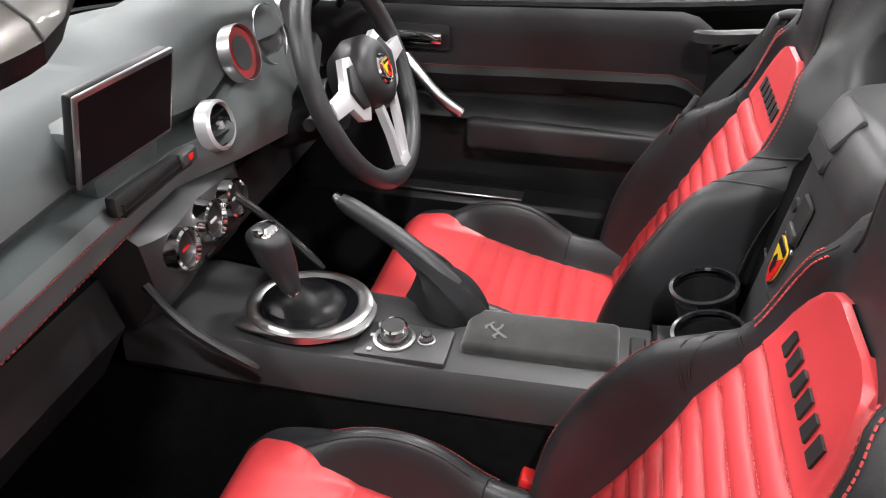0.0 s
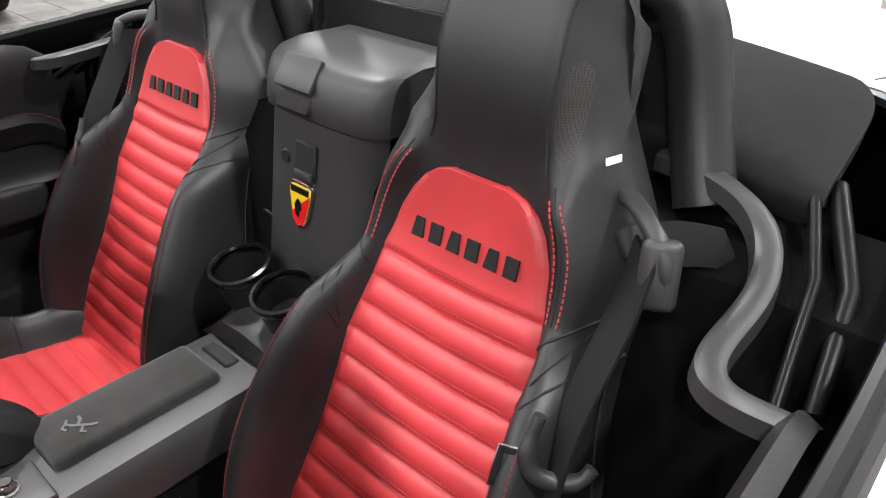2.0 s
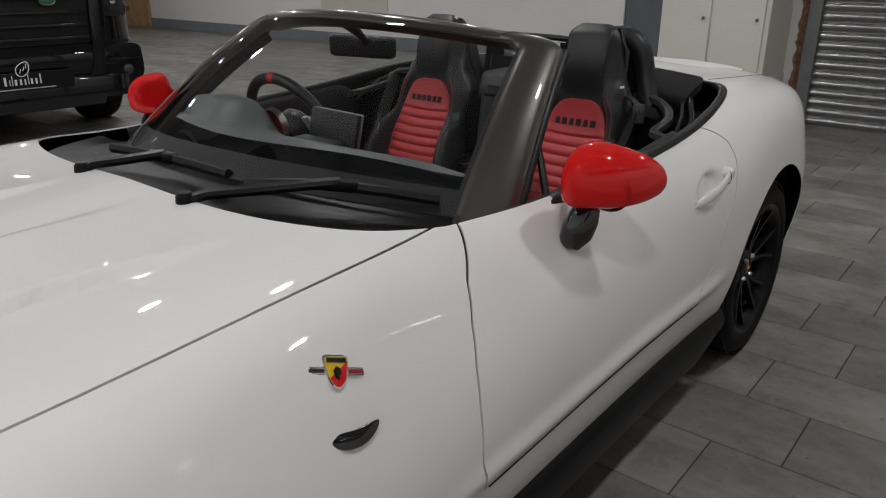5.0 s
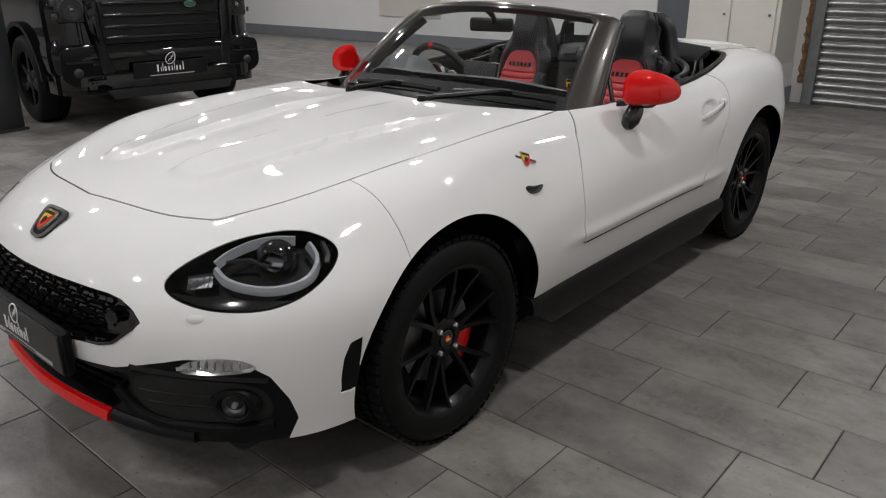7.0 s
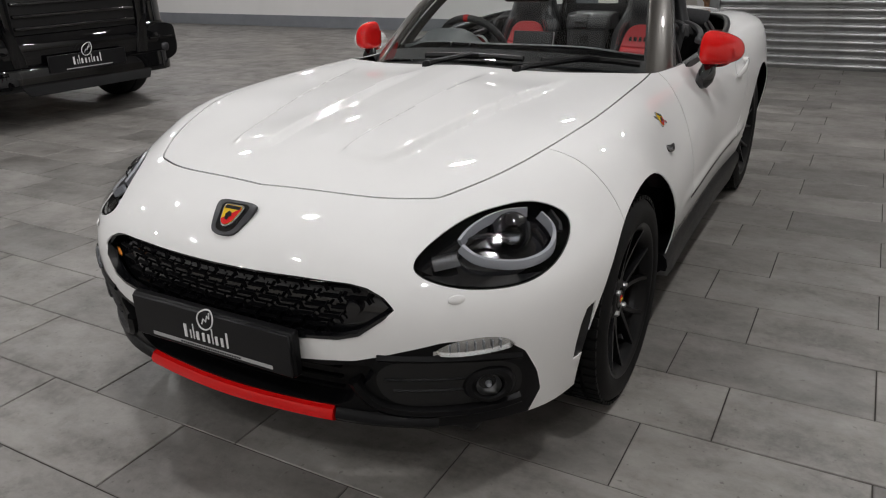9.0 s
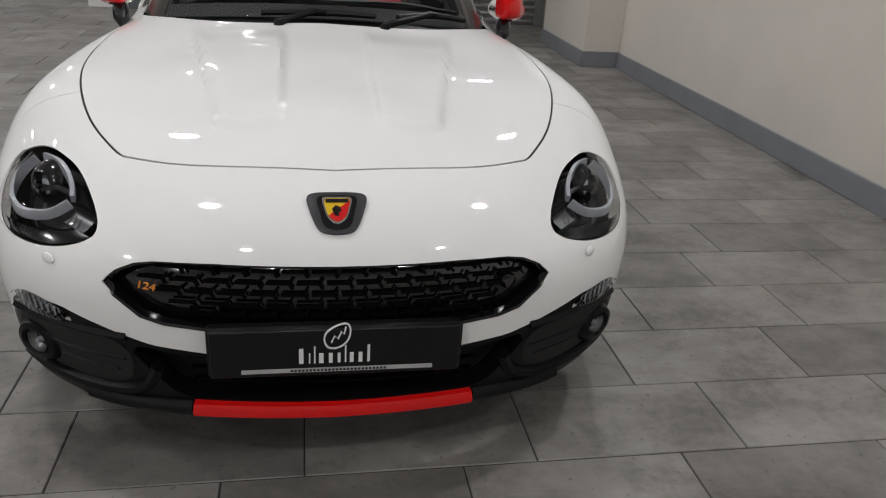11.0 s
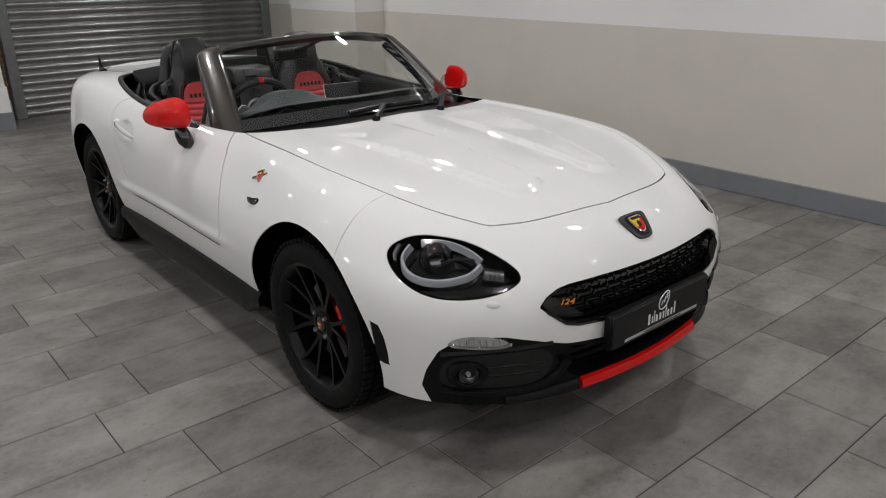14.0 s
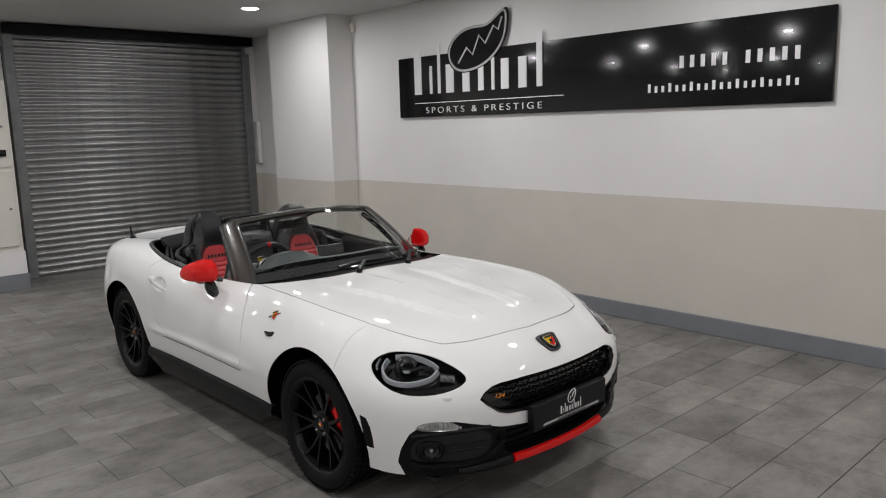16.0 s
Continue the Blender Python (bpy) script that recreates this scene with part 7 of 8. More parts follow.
part("roof_well", box(-1.26, -0.90, -0.50, 0.50, 0.78, 0.87, 0.02, 1), M_CARPET, car)

# door linings
for s in (1, -1):
    rows = []
    for i in range(31):
        x = 0.27 - 0.93 * i / 30
        yb = float(np.interp(x, [-0.66, -0.3, 0.1, 0.3, 0.46], [0.655, 0.672, 0.668, 0.650, 0.62]))
        zt = float(np.interp(x, [-0.66, -0.635, -0.60, -0.2, 0.3, 0.46], [0.828, 0.848, 0.857, 0.838, 0.828, 0.825]))
        rows.append([(x, s * (yb + dy), z) for dy, z in ((0.016, zt - 0.002), (0.0, zt + 0.006), (-0.010, zt - 0.012), (-0.004, zt - 0.06), (0.004, zt - 0.115), (-0.010, zt - 0.130), (0.010, zt - 0.17), (0.022, 0.675), (0.020, 0.650), (-0.024, 0.636), (-0.032, 0.622), (0.0, 0.600), (0.010, 0.560), (0.0, 0.53), (0.005, 0.46), (0.02, 0.40))])
    bm = grid([r[4:] for r in rows])
    bmesh.ops.recalc_face_normals(bm, faces=bm.faces)
    lin = part("door_lining", bm, M_PLASTIC, car, "black door lining with an armrest ledge", angle=50)
    bm = grid([r[:5] for r in rows])
    bmesh.ops.recalc_face_normals(bm, faces=bm.faces)
    part("lining_top", bm, M_LEATHER, lin, "padded black leather top of the door lining", angle=50)
    stitches([Vector(r[4]) + Vector((0, -s * 0.004, 0.0)) for r in rows], lin, M_STITCH, 0.0011, 0.007)
    part("door_pull", tube(smooth_path([(-0.07, s * 0.640, 0.745), (-0.11, s * 0.618, 0.712), (-0.15, s * 0.610, 0.675), (-0.192, s * 0.620, 0.640)], 16), 0.0115, 10), M_SATIN, lin, "silver door pull")
    part("inner_handle", xf(box(-0.05, 0.05, -0.008, 0.008, -0.012, 0.012, 0.006, 2), Matrix.Translation((-0.095, s * 0.652, 0.782))), M_CHROME, lin, "chrome inner door handle")
    part("handle_bezel", xf(box(-0.065, 0.065, -0.004, 0.004, -0.026, 0.026, 0.004, 2), Matrix.Translation((-0.095, s * 0.661, 0.782))), M_PLASTIC, lin)
    part("door_pocket", xf(box(-0.20, 0.20, -0.018, 0.018, -0.035, 0.035, 0.014, 3), Matrix.Translation((-0.40, s * 0.640, 0.592))), M_SOFTPL, lin)
    part("sill_plate", xf(box(-0.16, 0.16, -0.02, 0.02, 0, 0.006, 0.002, 1), Matrix.Translation((-0.17, s * 0.632, 0.452))), M_SATIN, car, "bright sill tread plate")
    part("sill_step", box(-0.66, 0.5, min(s * 0.60, s * 0.74), max(s * 0.60, s * 0.74), 0.19, 0.450, 0.01, 1), M_PLASTIC, car)
    # quarter glass and its post, rubber
    qg = [(0.180, 0.657, 0.838), (0.078, 0.664, 0.838), (0.040, 0.612, 0.948), (0.046, 0.612, 0.948)]
    bm = bmesh.new()
    bm.faces.new([bm.verts.new((x, s * y, z)) for x, y, z in qg])
    part("quarter_glass", bm, M_LENS, car, "small fixed quarter window", smooth=False)
    part("quarter_post", tube([(0.075, s * 0.668, 0.83), (0.055, s * 0.638, 0.90), (0.036, s * 0.606, 0.955)], 0.0085, 8), M_RUBBER, car, "black quarter window post")

# dashboard
SHIFT = Vector((-0.046, 0.0, 0.080))


def dash_top(y):
    """Height of the dash top at y, with the hood over the dials on the driver's side."""
    return 0.800 + 0.060 * math.exp(-((y + 0.31) / 0.13) ** 4)


rows = []
for i in range(61):
    y = 0.618 - 1.236 * i / 60
    zt = dash_top(y)
    edge = 1 - 0.25 * abs(y / 0.665) ** 6
    xr = float(np.interp(y, [-0.66, -0.45, -0.31, -0.17, -0.05, 0.1, 0.4, 0.66], [0.20, 0.13, 0.10, 0.14, 0.185, 0.175, 0.16, 0.22]))
    lowz = float(np.interp(y, [-0.66, -0.12, 0.05, 0.66], [0.62, 0.635, 0.64, 0.63]))
    rows.append([(0.42 - 0.19 * (y / 0.6) ** 2, y * 0.86, 0.838 - 0.085 * (y / 0.665) ** 4), (0.36 - 0.14 * (y / 0.6) ** 2, y * 0.89, 0.837 - 0.075 * (y / 0.665) ** 4), (xr + 0.16 - 0.22 * abs(y / 0.665) ** 4, y * (1 - 0.10 * abs(y / 0.665) ** 4), zt + 0.020 - 0.045 * abs(y / 0.665) ** 4), (xr + 0.08 - 0.10 * abs(y / 0.665) ** 4, y * (1 - 0.04 * abs(y / 0.665) ** 4), zt + 0.012 - 0.030 * abs(y / 0.665) ** 4), (xr + 0.03, y, zt - 0.004), (xr + 0.004, y, zt - 0.03), (xr - 0.004, y, zt - 0.06), (xr + 0.02, y, zt - 0.085),
                 (xr - 0.005, y, zt - 0.09), (xr - 0.030, y, 0.705), (xr - 0.040, y, 0.685), (xr - 0.030, y, lowz + 0.01), (xr + 0.02, y, lowz - 0.02), (0.35, y, lowz - 0.05)])
bm = grid(rows)
bmesh.ops.recalc_face_normals(bm, faces=bm.faces)
dash = part("dashboard", bm, M_DASH, car, "grey-black soft dashboard", angle=40)
for zoff, idx in ((0.004, 10), (0.002, 11)):
    stitches([Vector(r[idx]) + Vector((-0.003, 0, zoff)) for r in rows[:28]], dash, M_STITCH, 0.0012, 0.009)
# screen on the dash
sm = Matrix.Translation((0.140, 0.048, 0.802)) @ Matrix.Rotation(radians(-4), 4, "Z") @ Matrix.Rotation(radians(-14), 4, "Y")
scr = part("display", xf(box(-0.004, 0.012, -0.091, 0.091, -0.060, 0.060, 0.005, 2), sm), M_PLASTIC, dash, "centre display in a silver frame, switched off")
part("display_frame", xf(box(-0.009, -0.003, -0.093, 0.093, -0.062, 0.062, 0.003, 2), sm), M_SATIN, scr, "silver display frame")
part("display_glass", xf(box(-0.0098, -0.007, -0.088, 0.088, -0.056, 0.056, 0.001, 1), sm), M_SCREEN, scr, "dark display glass")
part("display_foot", box(0.155, 0.23, -0.04, 0.11, 0.70, 0.80, 0.02, 2), M_DASH, dash)


def round_vent(p, r, rz=0.0, ry=-78):
    m = Matrix.Translation(p) @ Matrix.Rotation(radians(rz), 4, "Z") @ Matrix.Rotation(radians(ry), 4, "Y")
    v = part("round_vent", xf(revolve([(r * 0.84, 0.006), (r * 0.88, 0.014), (r, 0.010), (r * 1.03, -0.01)], 40), m), M_SILVERPAINT, dash, "round air vent with a chrome ring")
    part("vent_well", xf(revolve([(0, -0.010), (r * 0.75, -0.006), (r * 0.82, 0.008)], 32), m), M_PLASTIC, v)
    for k in (-1, 0, 1):
        part("vent_blade", xf(box(-r * 0.72, r * 0.72, -0.0015, 0.0015, -0.004, 0.008), m @ Matrix.Rotation(radians(90), 4, "Z") @ Matrix.Translation((0, k * r * 0.42, 0))), M_PLASTIC, v, smooth=False)
    part("vent_tab", xf(box(-0.006, 0.006, -0.004, 0.004, 0.004, 0.013, 0.001, 1), m), M_SILVERPAINT, v)


round_vent((0.125, -0.132, 0.712), 0.038)
round_vent((0.185, -0.565, 0.70), 0.040, 20)
round_vent((0.185, 0.565, 0.70), 0.040, -20)
# slot vents beside it
part("slot_vent", xf(box(-0.006, 0.010, -0.090, 0.090, -0.014, 0.014, 0.004, 2), Matrix.Translation((0.132, 0.030, 0.702)) @ Matrix.Rotation(radians(4), 4, "X")), M_GAP, dash, "slim centre air vents")
for k in (-1, 0, 1):
    part("slot_blade", box(0.122, 0.130, -0.055, 0.110, 0.700 + k * 0.008 - 0.001, 0.700 + k * 0.008 + 0.001), M_PLASTIC, dash, smooth=False)
part("vent_button", box(0.119, 0.132, -0.064, -0.024, 0.692, 0.713, 0.003, 1), M_SOFTPL, dash)
part("hazard_mark", box(0.1175, 0.1192, -0.050, -0.040, 0.699, 0.707), M_BADGERED, dash, "red hazard button mark", smooth=False)
# climate dials
stack = part("dash_centre_panel", loft([[(0.147 + d, y, 0.645), (0.127 + d, y, 0.63), (0.117 + d, y, 0.56), (0.135 + d, y, 0.52), (0.17 + d, y, 0.48), (0.24, y, 0.45), (0.26, y, 0.645)] for y, d in ((0.085, 0.01), (0.07, 0.0), (-0.06, 0.0), (-0.17, 0.0), (-0.185, 0.01))], 16), M_SOFTPL, car, "centre stack below the dash")
for yy in (0.030, -0.050, -0.120):
    m = Matrix.Translation((0.122, yy, 0.596)) @ Matrix.Rotation(radians(-82), 4, "Y")
    d = part("climate_dial", xf(revolve([(0.0235, 0.012), (0.027, 0.024), (0.031, 0.022), (0.033, 0.004), (0.035, 0.0)], 36), m), M_CHROME, stack, "chrome-ringed climate dial")
    part("dial_face", xf(revolve([(0, 0.016), (0.018, 0.016), (0.0238, 0.013)], 28), m), M_DIAL, d)
    part("dial_mark", xf(box(-0.002, 0.002, -0.009, 0.009, 0.0162, 0.0172), m), M_BADGERED if yy > 0 else M_GREYMARK, d, smooth=False)
for k in range(4):
    part("stack_button", xf(box(-0.004, 0.004, -0.012, 0.012, -0.008, 0.008, 0.002, 1), Matrix.Translation((0.130, 0.03 - 0.045 * k, 0.53)) @ Matrix.Rotation(radians(-40), 4, "Y")), M_PLASTIC, stack)
# knee flare beside the console
for s in (1, -1):
    part("console_wing", tube(smooth_path([(0.11, s * 0.125, 0.60), (0.06, s * 0.135, 0.555), (0.01, s * 0.130, 0.515), (-0.03, s * 0.122, 0.485)], 14), [0.007] * 12 + [0.006, 0.004], 8), M_PLASTIC, car, "grey console wing")
part("glovebox_panel", loft([[(0.20, y, 0.58), (0.18, y, 0.50), (0.24, y, 0.40), (0.36, y, 0.36), (0.40, y, 0.58)] for y in (0.10, 0.35, 0.62)], 10), M_PLASTIC, car, "black lower dash panel")
part("knee_panel", loft([[(0.16, y, 0.585), (0.15, y, 0.50), (0.22, y, 0.42), (0.36, y, 0.38), (0.40, y, 0.58)] for y in (-0.19, -0.4, -0.64)], 10), M_PLASTIC, car)
# instruments
for yy, r in ((-0.31, 0.048), (-0.218, 0.042), (-0.400, 0.042)):
    m = Matrix.Translation((0.115, yy, 0.795)) @ Matrix.Rotation(radians(-74), 4, "Y")
    d = part("instrument", xf(revolve([(r * 0.97, 0.004), (r * 0.98, 0.010), (r * 1.01, 0.011), (r * 1.03, 0.008), (r * 1.03, -0.01)], 40), m), M_SATIN, dash, "round instrument with a thin bright ring")
    part("instrument_face", xf(revolve([(0, 0.002), (r * 0.93, 0.004)], 32), m), M_DARKRED if yy == -0.218 else M_DIAL, d)
    part("instrument_centre", xf(revolve([(0, 0.004), (r * 0.62, 0.005)], 32), m), M_DIAL, d)

# steering wheel
sw = thing("steering_wheel", "", "")
sw.parent = car
sw["label"] = "black leather steering wheel with silver spokes"
sw.matrix_basis = Matrix.Translation((-0.088, -0.325, 0.815)) @ Matrix.Rotation(radians(-90 + 22), 4, "Y") @ Matrix.Rotation(radians(-90), 4, "Z")
part("wheel_rim", tube([(0.175 * math.cos(a), 0.175 * math.sin(a), 0) for a in [2 * math.pi * k / 72 for k in range(72)]], 0.0165, 14, closed=True), M_LEATHER, sw, "leather rim")
part("rim_marker", tube([(0.1752 * math.cos(a), 0.1752 * math.sin(a), 0) for a in [math.pi / 2 + (k - 5) * 0.012 for k in range(11)]], 0.0172, 14), M_BADGERED, sw, "red top marker")
part("hub_cover", revolve([(0, 0.042), (0.028, 0.0415), (0.032, 0.043), (0.050, 0.037), (0.062, 0.022), (0.063, -0.01), (0.045, -0.04)], 40), M_PLASTIC, sw)
part("badge_rim", revolve([(0.0, 0.043), (0.022, 0.043), (0.0235, 0.045), (0.026, 0.042)], 28), M_CHROME, sw)
badge(sw, Matrix.Translation((0, 0, 0.0432)), 0.030, 0.034, "wheel_badge")
for sgn in (-1, 1):
    side = [(0.050, 0.046), (0.078, 0.052), (0.098, 0.026), (0.112, 0.014), (0.168, 0.013), (0.168, -0.014), (0.112, -0.020), (0.094, -0.046), (0.070, -0.056), (0.052, -0.040)]
    sp = part("spoke", xf(prism([(sgn * x, y) for x, y in side][::sgn], 0.012, 0.003), Matrix.Translation((0, 0, 0.006))), M_SILVERPAINT, sw, "silver side spoke")
    part("thumb_pad", xf(prism([(sgn * x, y) for x, y in [(0.062, 0.034), (0.080, 0.036), (0.094, 0.014), (0.102, 0.004), (0.094, -0.016), (0.084, -0.032), (0.064, -0.036)]][::sgn], 0.010, 0.003), Matrix.Translation((0, 0, 0.014))), M_PLASTIC, sp, "black thumb buttons")
    part("spoke", along([Vector((sgn * 0.034, -0.048, 0.022)), Vector((sgn * 0.024, -0.10, 0.016)), Vector((sgn * 0.013, -0.164, 0.004))], [(-0.009, -0.006), (-0.007, 0.006), (0.007, 0.006), (0.009, -0.006)]), M_SILVERPAINT, sw, "silver lower spoke")
part("spoke_foot", xf(box(-0.020, 0.020, -0.168, -0.146, 0.004, 0.014, 0.003, 2), Matrix()), M_SILVERPAINT, sw)
SHIFT = Vector((-0.042, -0.02, 0.062))
part("column", tube([(-0.0, -0.305, 0.70), (0.12, -0.305, 0.66)], [0.045, 0.055], 20), M_PLASTIC, car, "black steering column shroud")
for sgn in (-1, 1):
    part("column_stalk", tube([(0.01, -0.305 + sgn * 0.05, 0.71), (-0.01, -0.305 + sgn * 0.12, 0.725), (-0.015, -0.305 + sgn * 0.16, 0.73)], [0.007, 0.009, 0.010], 10), M_PLASTIC, car)
# inner mirror
SHIFT = Vector((0, 0, 0))
part("inner_mirror", xf(box(-0.018, 0.018, -0.105, 0.105, -0.030, 0.030, 0.014, 3), Matrix.Translation((-0.148, -0.082, 1.074)) @ Matrix.Rotation(radians(12), 4, "Z")), M_PLASTIC, car, "black inner mirror")
part("mirror_stem", tube([(-0.138, -0.06, 1.088), (-0.08, -0.02, 1.112), (0.0, 0.0, 1.158)], [0.012, 0.010, 0.02], 10), M_PLASTIC, car)
# pedals footrest glints
part("pedal_plate", xf(box(-0.05, 0.05, -0.012, 0.012, -0.003, 0.003, 0.002, 1), Matrix.Translation((0.06, -0.18, 0.42)) @ Matrix.Rotation(radians(-20), 4, "Z")), M_SATIN, car, "metal footrest plate")

# ---- lettering of the dealer's sign ----
def sign_part(name, bm, material, x, z, d, label=""):
    return part(name, xf(bm, on_sign(x, z, d)), material, sg, label, smooth=False)


def strip(outline, w, depth):
    """A flat band along the closed or open line (x, y)."""
    return along([(a, b, depth / 2) for a, b in outline], [(-w, -depth / 2), (w, -depth / 2), (w, depth / 2), (-w, depth / 2)])


dealer_mark(sg, on_sign(-1.165, 1.985, 0.002) @ Matrix.Diagonal((1, 1, 4, 1)), 2.06, M_SIGNTXT, leaf_too=False)
leaf = smooth_path([(-1.53, 2.20), (-1.62, 2.36), (-1.50, 2.53), (-1.24, 2.60), (-1.02, 2.62), (-0.82, 2.72), (-0.80, 2.56), (-0.88, 2.38), (-1.06, 2.24), (-1.30, 2.17)], 44, True)
sign_part("leaf_plate", prism(leaf, 0.010, 0.002, 1), M_SIGN, 0, 0, 0.001, "black leaf-shaped plate")
inner = [(-1.2 + (a + 1.2) * 0.93, 2.42 + (b - 2.42) * 0.92) for a, b in leaf]
sign_part("leaf_outline", along([(a, b, 0.002) for a, b in inner], [(-0.011, -0.002), (0.011, -0.002), (0.011, 0.002), (-0.011, 0.002)], closed=True), M_GREYMARK, 0, 0, 0.012, "light grey leaf outline")
sign_part("leaf_vein", strip([(-1.46, 2.26), (-1.34, 2.40), (-1.26, 2.33), (-1.17, 2.50), (-1.09, 2.42), (-0.98, 2.57), (-0.92, 2.53), (-0.87, 2.64)], 0.010, 0.004), M_GREYMARK, 0, 0, 0.012)
sign_part("rule", prism([(-2.147, -0.004), (-0.167, -0.004), (-0.167, 0.004), (-2.147, 0.004)], 0.003), M_SIGNTXT, 0, 1.895, 0.001)


def lettering(name, text, height, width, material, parent, m, depth=0.002):
    """A line of raised letters, centred, fitted to the width."""
    cu = bpy.data.curves.new(name, "FONT")
    cu.body, cu.align_x, cu.extrude = text, "CENTER", depth
    cu.space_character, cu.offset = 1.45, -0.008
    tmp = bpy.data.objects.new(name, cu)
    me = bpy.data.meshes.new_from_object(tmp)
    bpy.data.objects.remove(tmp)
    xs = [v.co.x for v in me.vertices]
    ys = [v.co.y for v in me.vertices]
    me.transform(m @ Matrix.Diagonal((width / (max(xs) - min(xs)), height / (max(ys) - min(ys)), 1, 1)))
    me.materials.append(material)
    ob = new(name, me)
    ob.parent = parent
    return ob


lettering("tagline", "SPORTS & PRESTIGE", 0.060, 1.56, M_SIGNTXT, sg, on_sign(-1.19, 1.790, 0.003))
for k in range(11):
    if k != 5:
        sign_part("number_bar", prism([(0, 0), (0.034, 0), (0.034, 0.090), (0, 0.090)], 0.003), M_SIGNTXT, 0.94 + 0.086 * k, 2.045, 0.001)
for k in range(20):
    sign_part("small_bar", prism([(0, 0), (0.024, 0), (0.024, 0.048 if k % 3 else 0.066), (0, 0.048 if k % 3 else 0.066)], 0.003), M_SIGNTXT, 0.67 + 0.060 * k, 1.872, 0.001)

# ---- black off-road vehicle parked beyond the car ----
SUV = Matrix(((0.997, 0.08, 0, -1.09), (-0.08, 0.997, 0, -5.30), (0, 0, 1, 0), (0, 0, 0, 1)))
suv = thing("off_road_vehicle", "gloss black boxy off-road vehicle with round headlights, parked behind the car", "car", at=SUV)


def suv_outline(w, y0, y1, r0, r1, n=9):
    """Plan outline of half width w with rounded front (r1) and rear (r0) corners, from the rear round the front and back."""
    pts = []
    for cx, cy, r, a0 in ((w - r1, y1 - r1, r1, 0), (-w + r1, y1 - r1, r1, 90), (-w + r0, y0 + r0, r0, 180), (w - r0, y0 + r0, r0, 270)):
        for k in range(n):
            a = radians(a0 + 90 * k / (n - 1))
            pts.append((cx + r * math.cos(a), cy + r * math.sin(a)))
    dense = []
    for (a, b), (c, d) in zip(pts, pts[1:] + pts[:1]):
        m = max(1, int(math.hypot(c - a, d - b) / 0.09))
        dense += [(a + (c - a) * k / m, b + (d - b) * k / m) for k in range(m)]
    return dense


def suv_shell(levels):
    rows = []
    for z, ins, y1 in levels:
        rows.append([(x, y, z) for x, y in suv_outline(0.955 - ins, -3.85 + ins, y1, 0.12, 0.24)])
    n = min(len(r) for r in rows)
    rows = [[r[int(k * len(r) / n)] for k in range(n)] for r in rows]
    return grid(rows, close_v=True)


bm = suv_shell([(0.44, 0.03, 0.84), (0.50, 0.0, 0.86), (0.60, -0.005, 0.87), (0.70, 0.0, 0.86), (0.73, 0.012, 0.83), (0.80, 0.012, 0.825), (0.90, 0.012, 0.82), (1.00, 0.012, 0.815), (1.08, 0.02, 0.80), (1.13, 0.045, 0.77), (1.16, 0.09, 0.72), (1.175, 0.16, 0.62)])


def suv_arch(p):
    d = np.full(len(p), 9.0)
    for ya in (0.0, -2.79):
        d = np.minimum(d, np.hypot(p[:, 1] - ya, p[:, 2] - 0.40) - 0.46)
    return np.where(np.abs(p[:, 0]) > 0.5, d, 1.0)


carve(bm, suv_arch)
keep(bm, suv_arch)
bmesh.ops.recalc_face_normals(bm, faces=bm.faces)
body2 = part("body", thicken(bm, 0.03), M_LRPAINT, suv, "gloss black body sides")
rows = []
for k in range(13):
    y = -0.95 + 1.66 * k / 12
    rows.append([(x, y, 1.172 + (0.035 if abs(x) < 0.5 else 0.055) * (1 - max(0, y - 0.3) / 0.41 * 0.9) - (0.03 if abs(x) > 0.78 else 0)) for x in (-0.82, -0.77, -0.72, -0.56, -0.50, -0.46, 0, 0.46, 0.50, 0.56, 0.72, 0.77, 0.82)])
part("bonnet", grid(rows), M_LRPAINT, suv, "gloss black bonnet with a raised middle")
# cabin
cab = prism([(-3.80, 1.15), (-0.62, 1.15), (-1.18, 1.92), (-1.40, 1.965), (-3.60, 1.965), (-3.76, 1.90)], 1.66, 0.0)
cabin = part("cabin", xf(cab, Matrix(((0, 0, 1, -0.83), (1, 0, 0, 0), (0, 1, 0, 0), (0, 0, 0, 1)))), M_LRPAINT, suv, smooth=False)
part("windscreen", xf(prism([(-0.74, 0.02), (0.74, 0.02), (0.70, 0.90), (-0.70, 0.90)], 0.006), Matrix.Translation((0, -0.655, 1.20)) @ Matrix.Rotation(radians(126), 4, "X")), M_SCREEN, suv, "dark tinted windscreen", smooth=False)
for s in (1, -1):
    for y0, y1 in ((-1.95, -1.12), (-2.85, -2.02), (-3.70, -2.92)):
        part("side_window", box(*sorted((s * 0.828, s * 0.836)), y0, y1, 1.25, 1.80, 0.003, 1), M_SCREEN, suv, smooth=False)
part("roof", box(-0.80, 0.80, -3.62, -1.38, 1.95, 1.985, 0.012, 2), M_LRPAINT, suv)
# face: grille, bars, lamps, bumper
# slab in gap black puts the shade behind the bars into its colour
part("grille_panel", box(-0.56, 0.56, 0.80, 0.838, 0.70, 1.075, 0.01, 2), M_GAP, suv, "near-black slab for the shade behind the grille bars")
for z, h in ((1.055, 0.030), (0.955, 0.028), (0.862, 0.028), (0.770, 0.028)):
    part("grille_bar", box(-0.53, 0.53, 0.822, 0.868, z - h / 2, z + h / 2, 0.009, 3), M_BLACKGLOSS, suv)
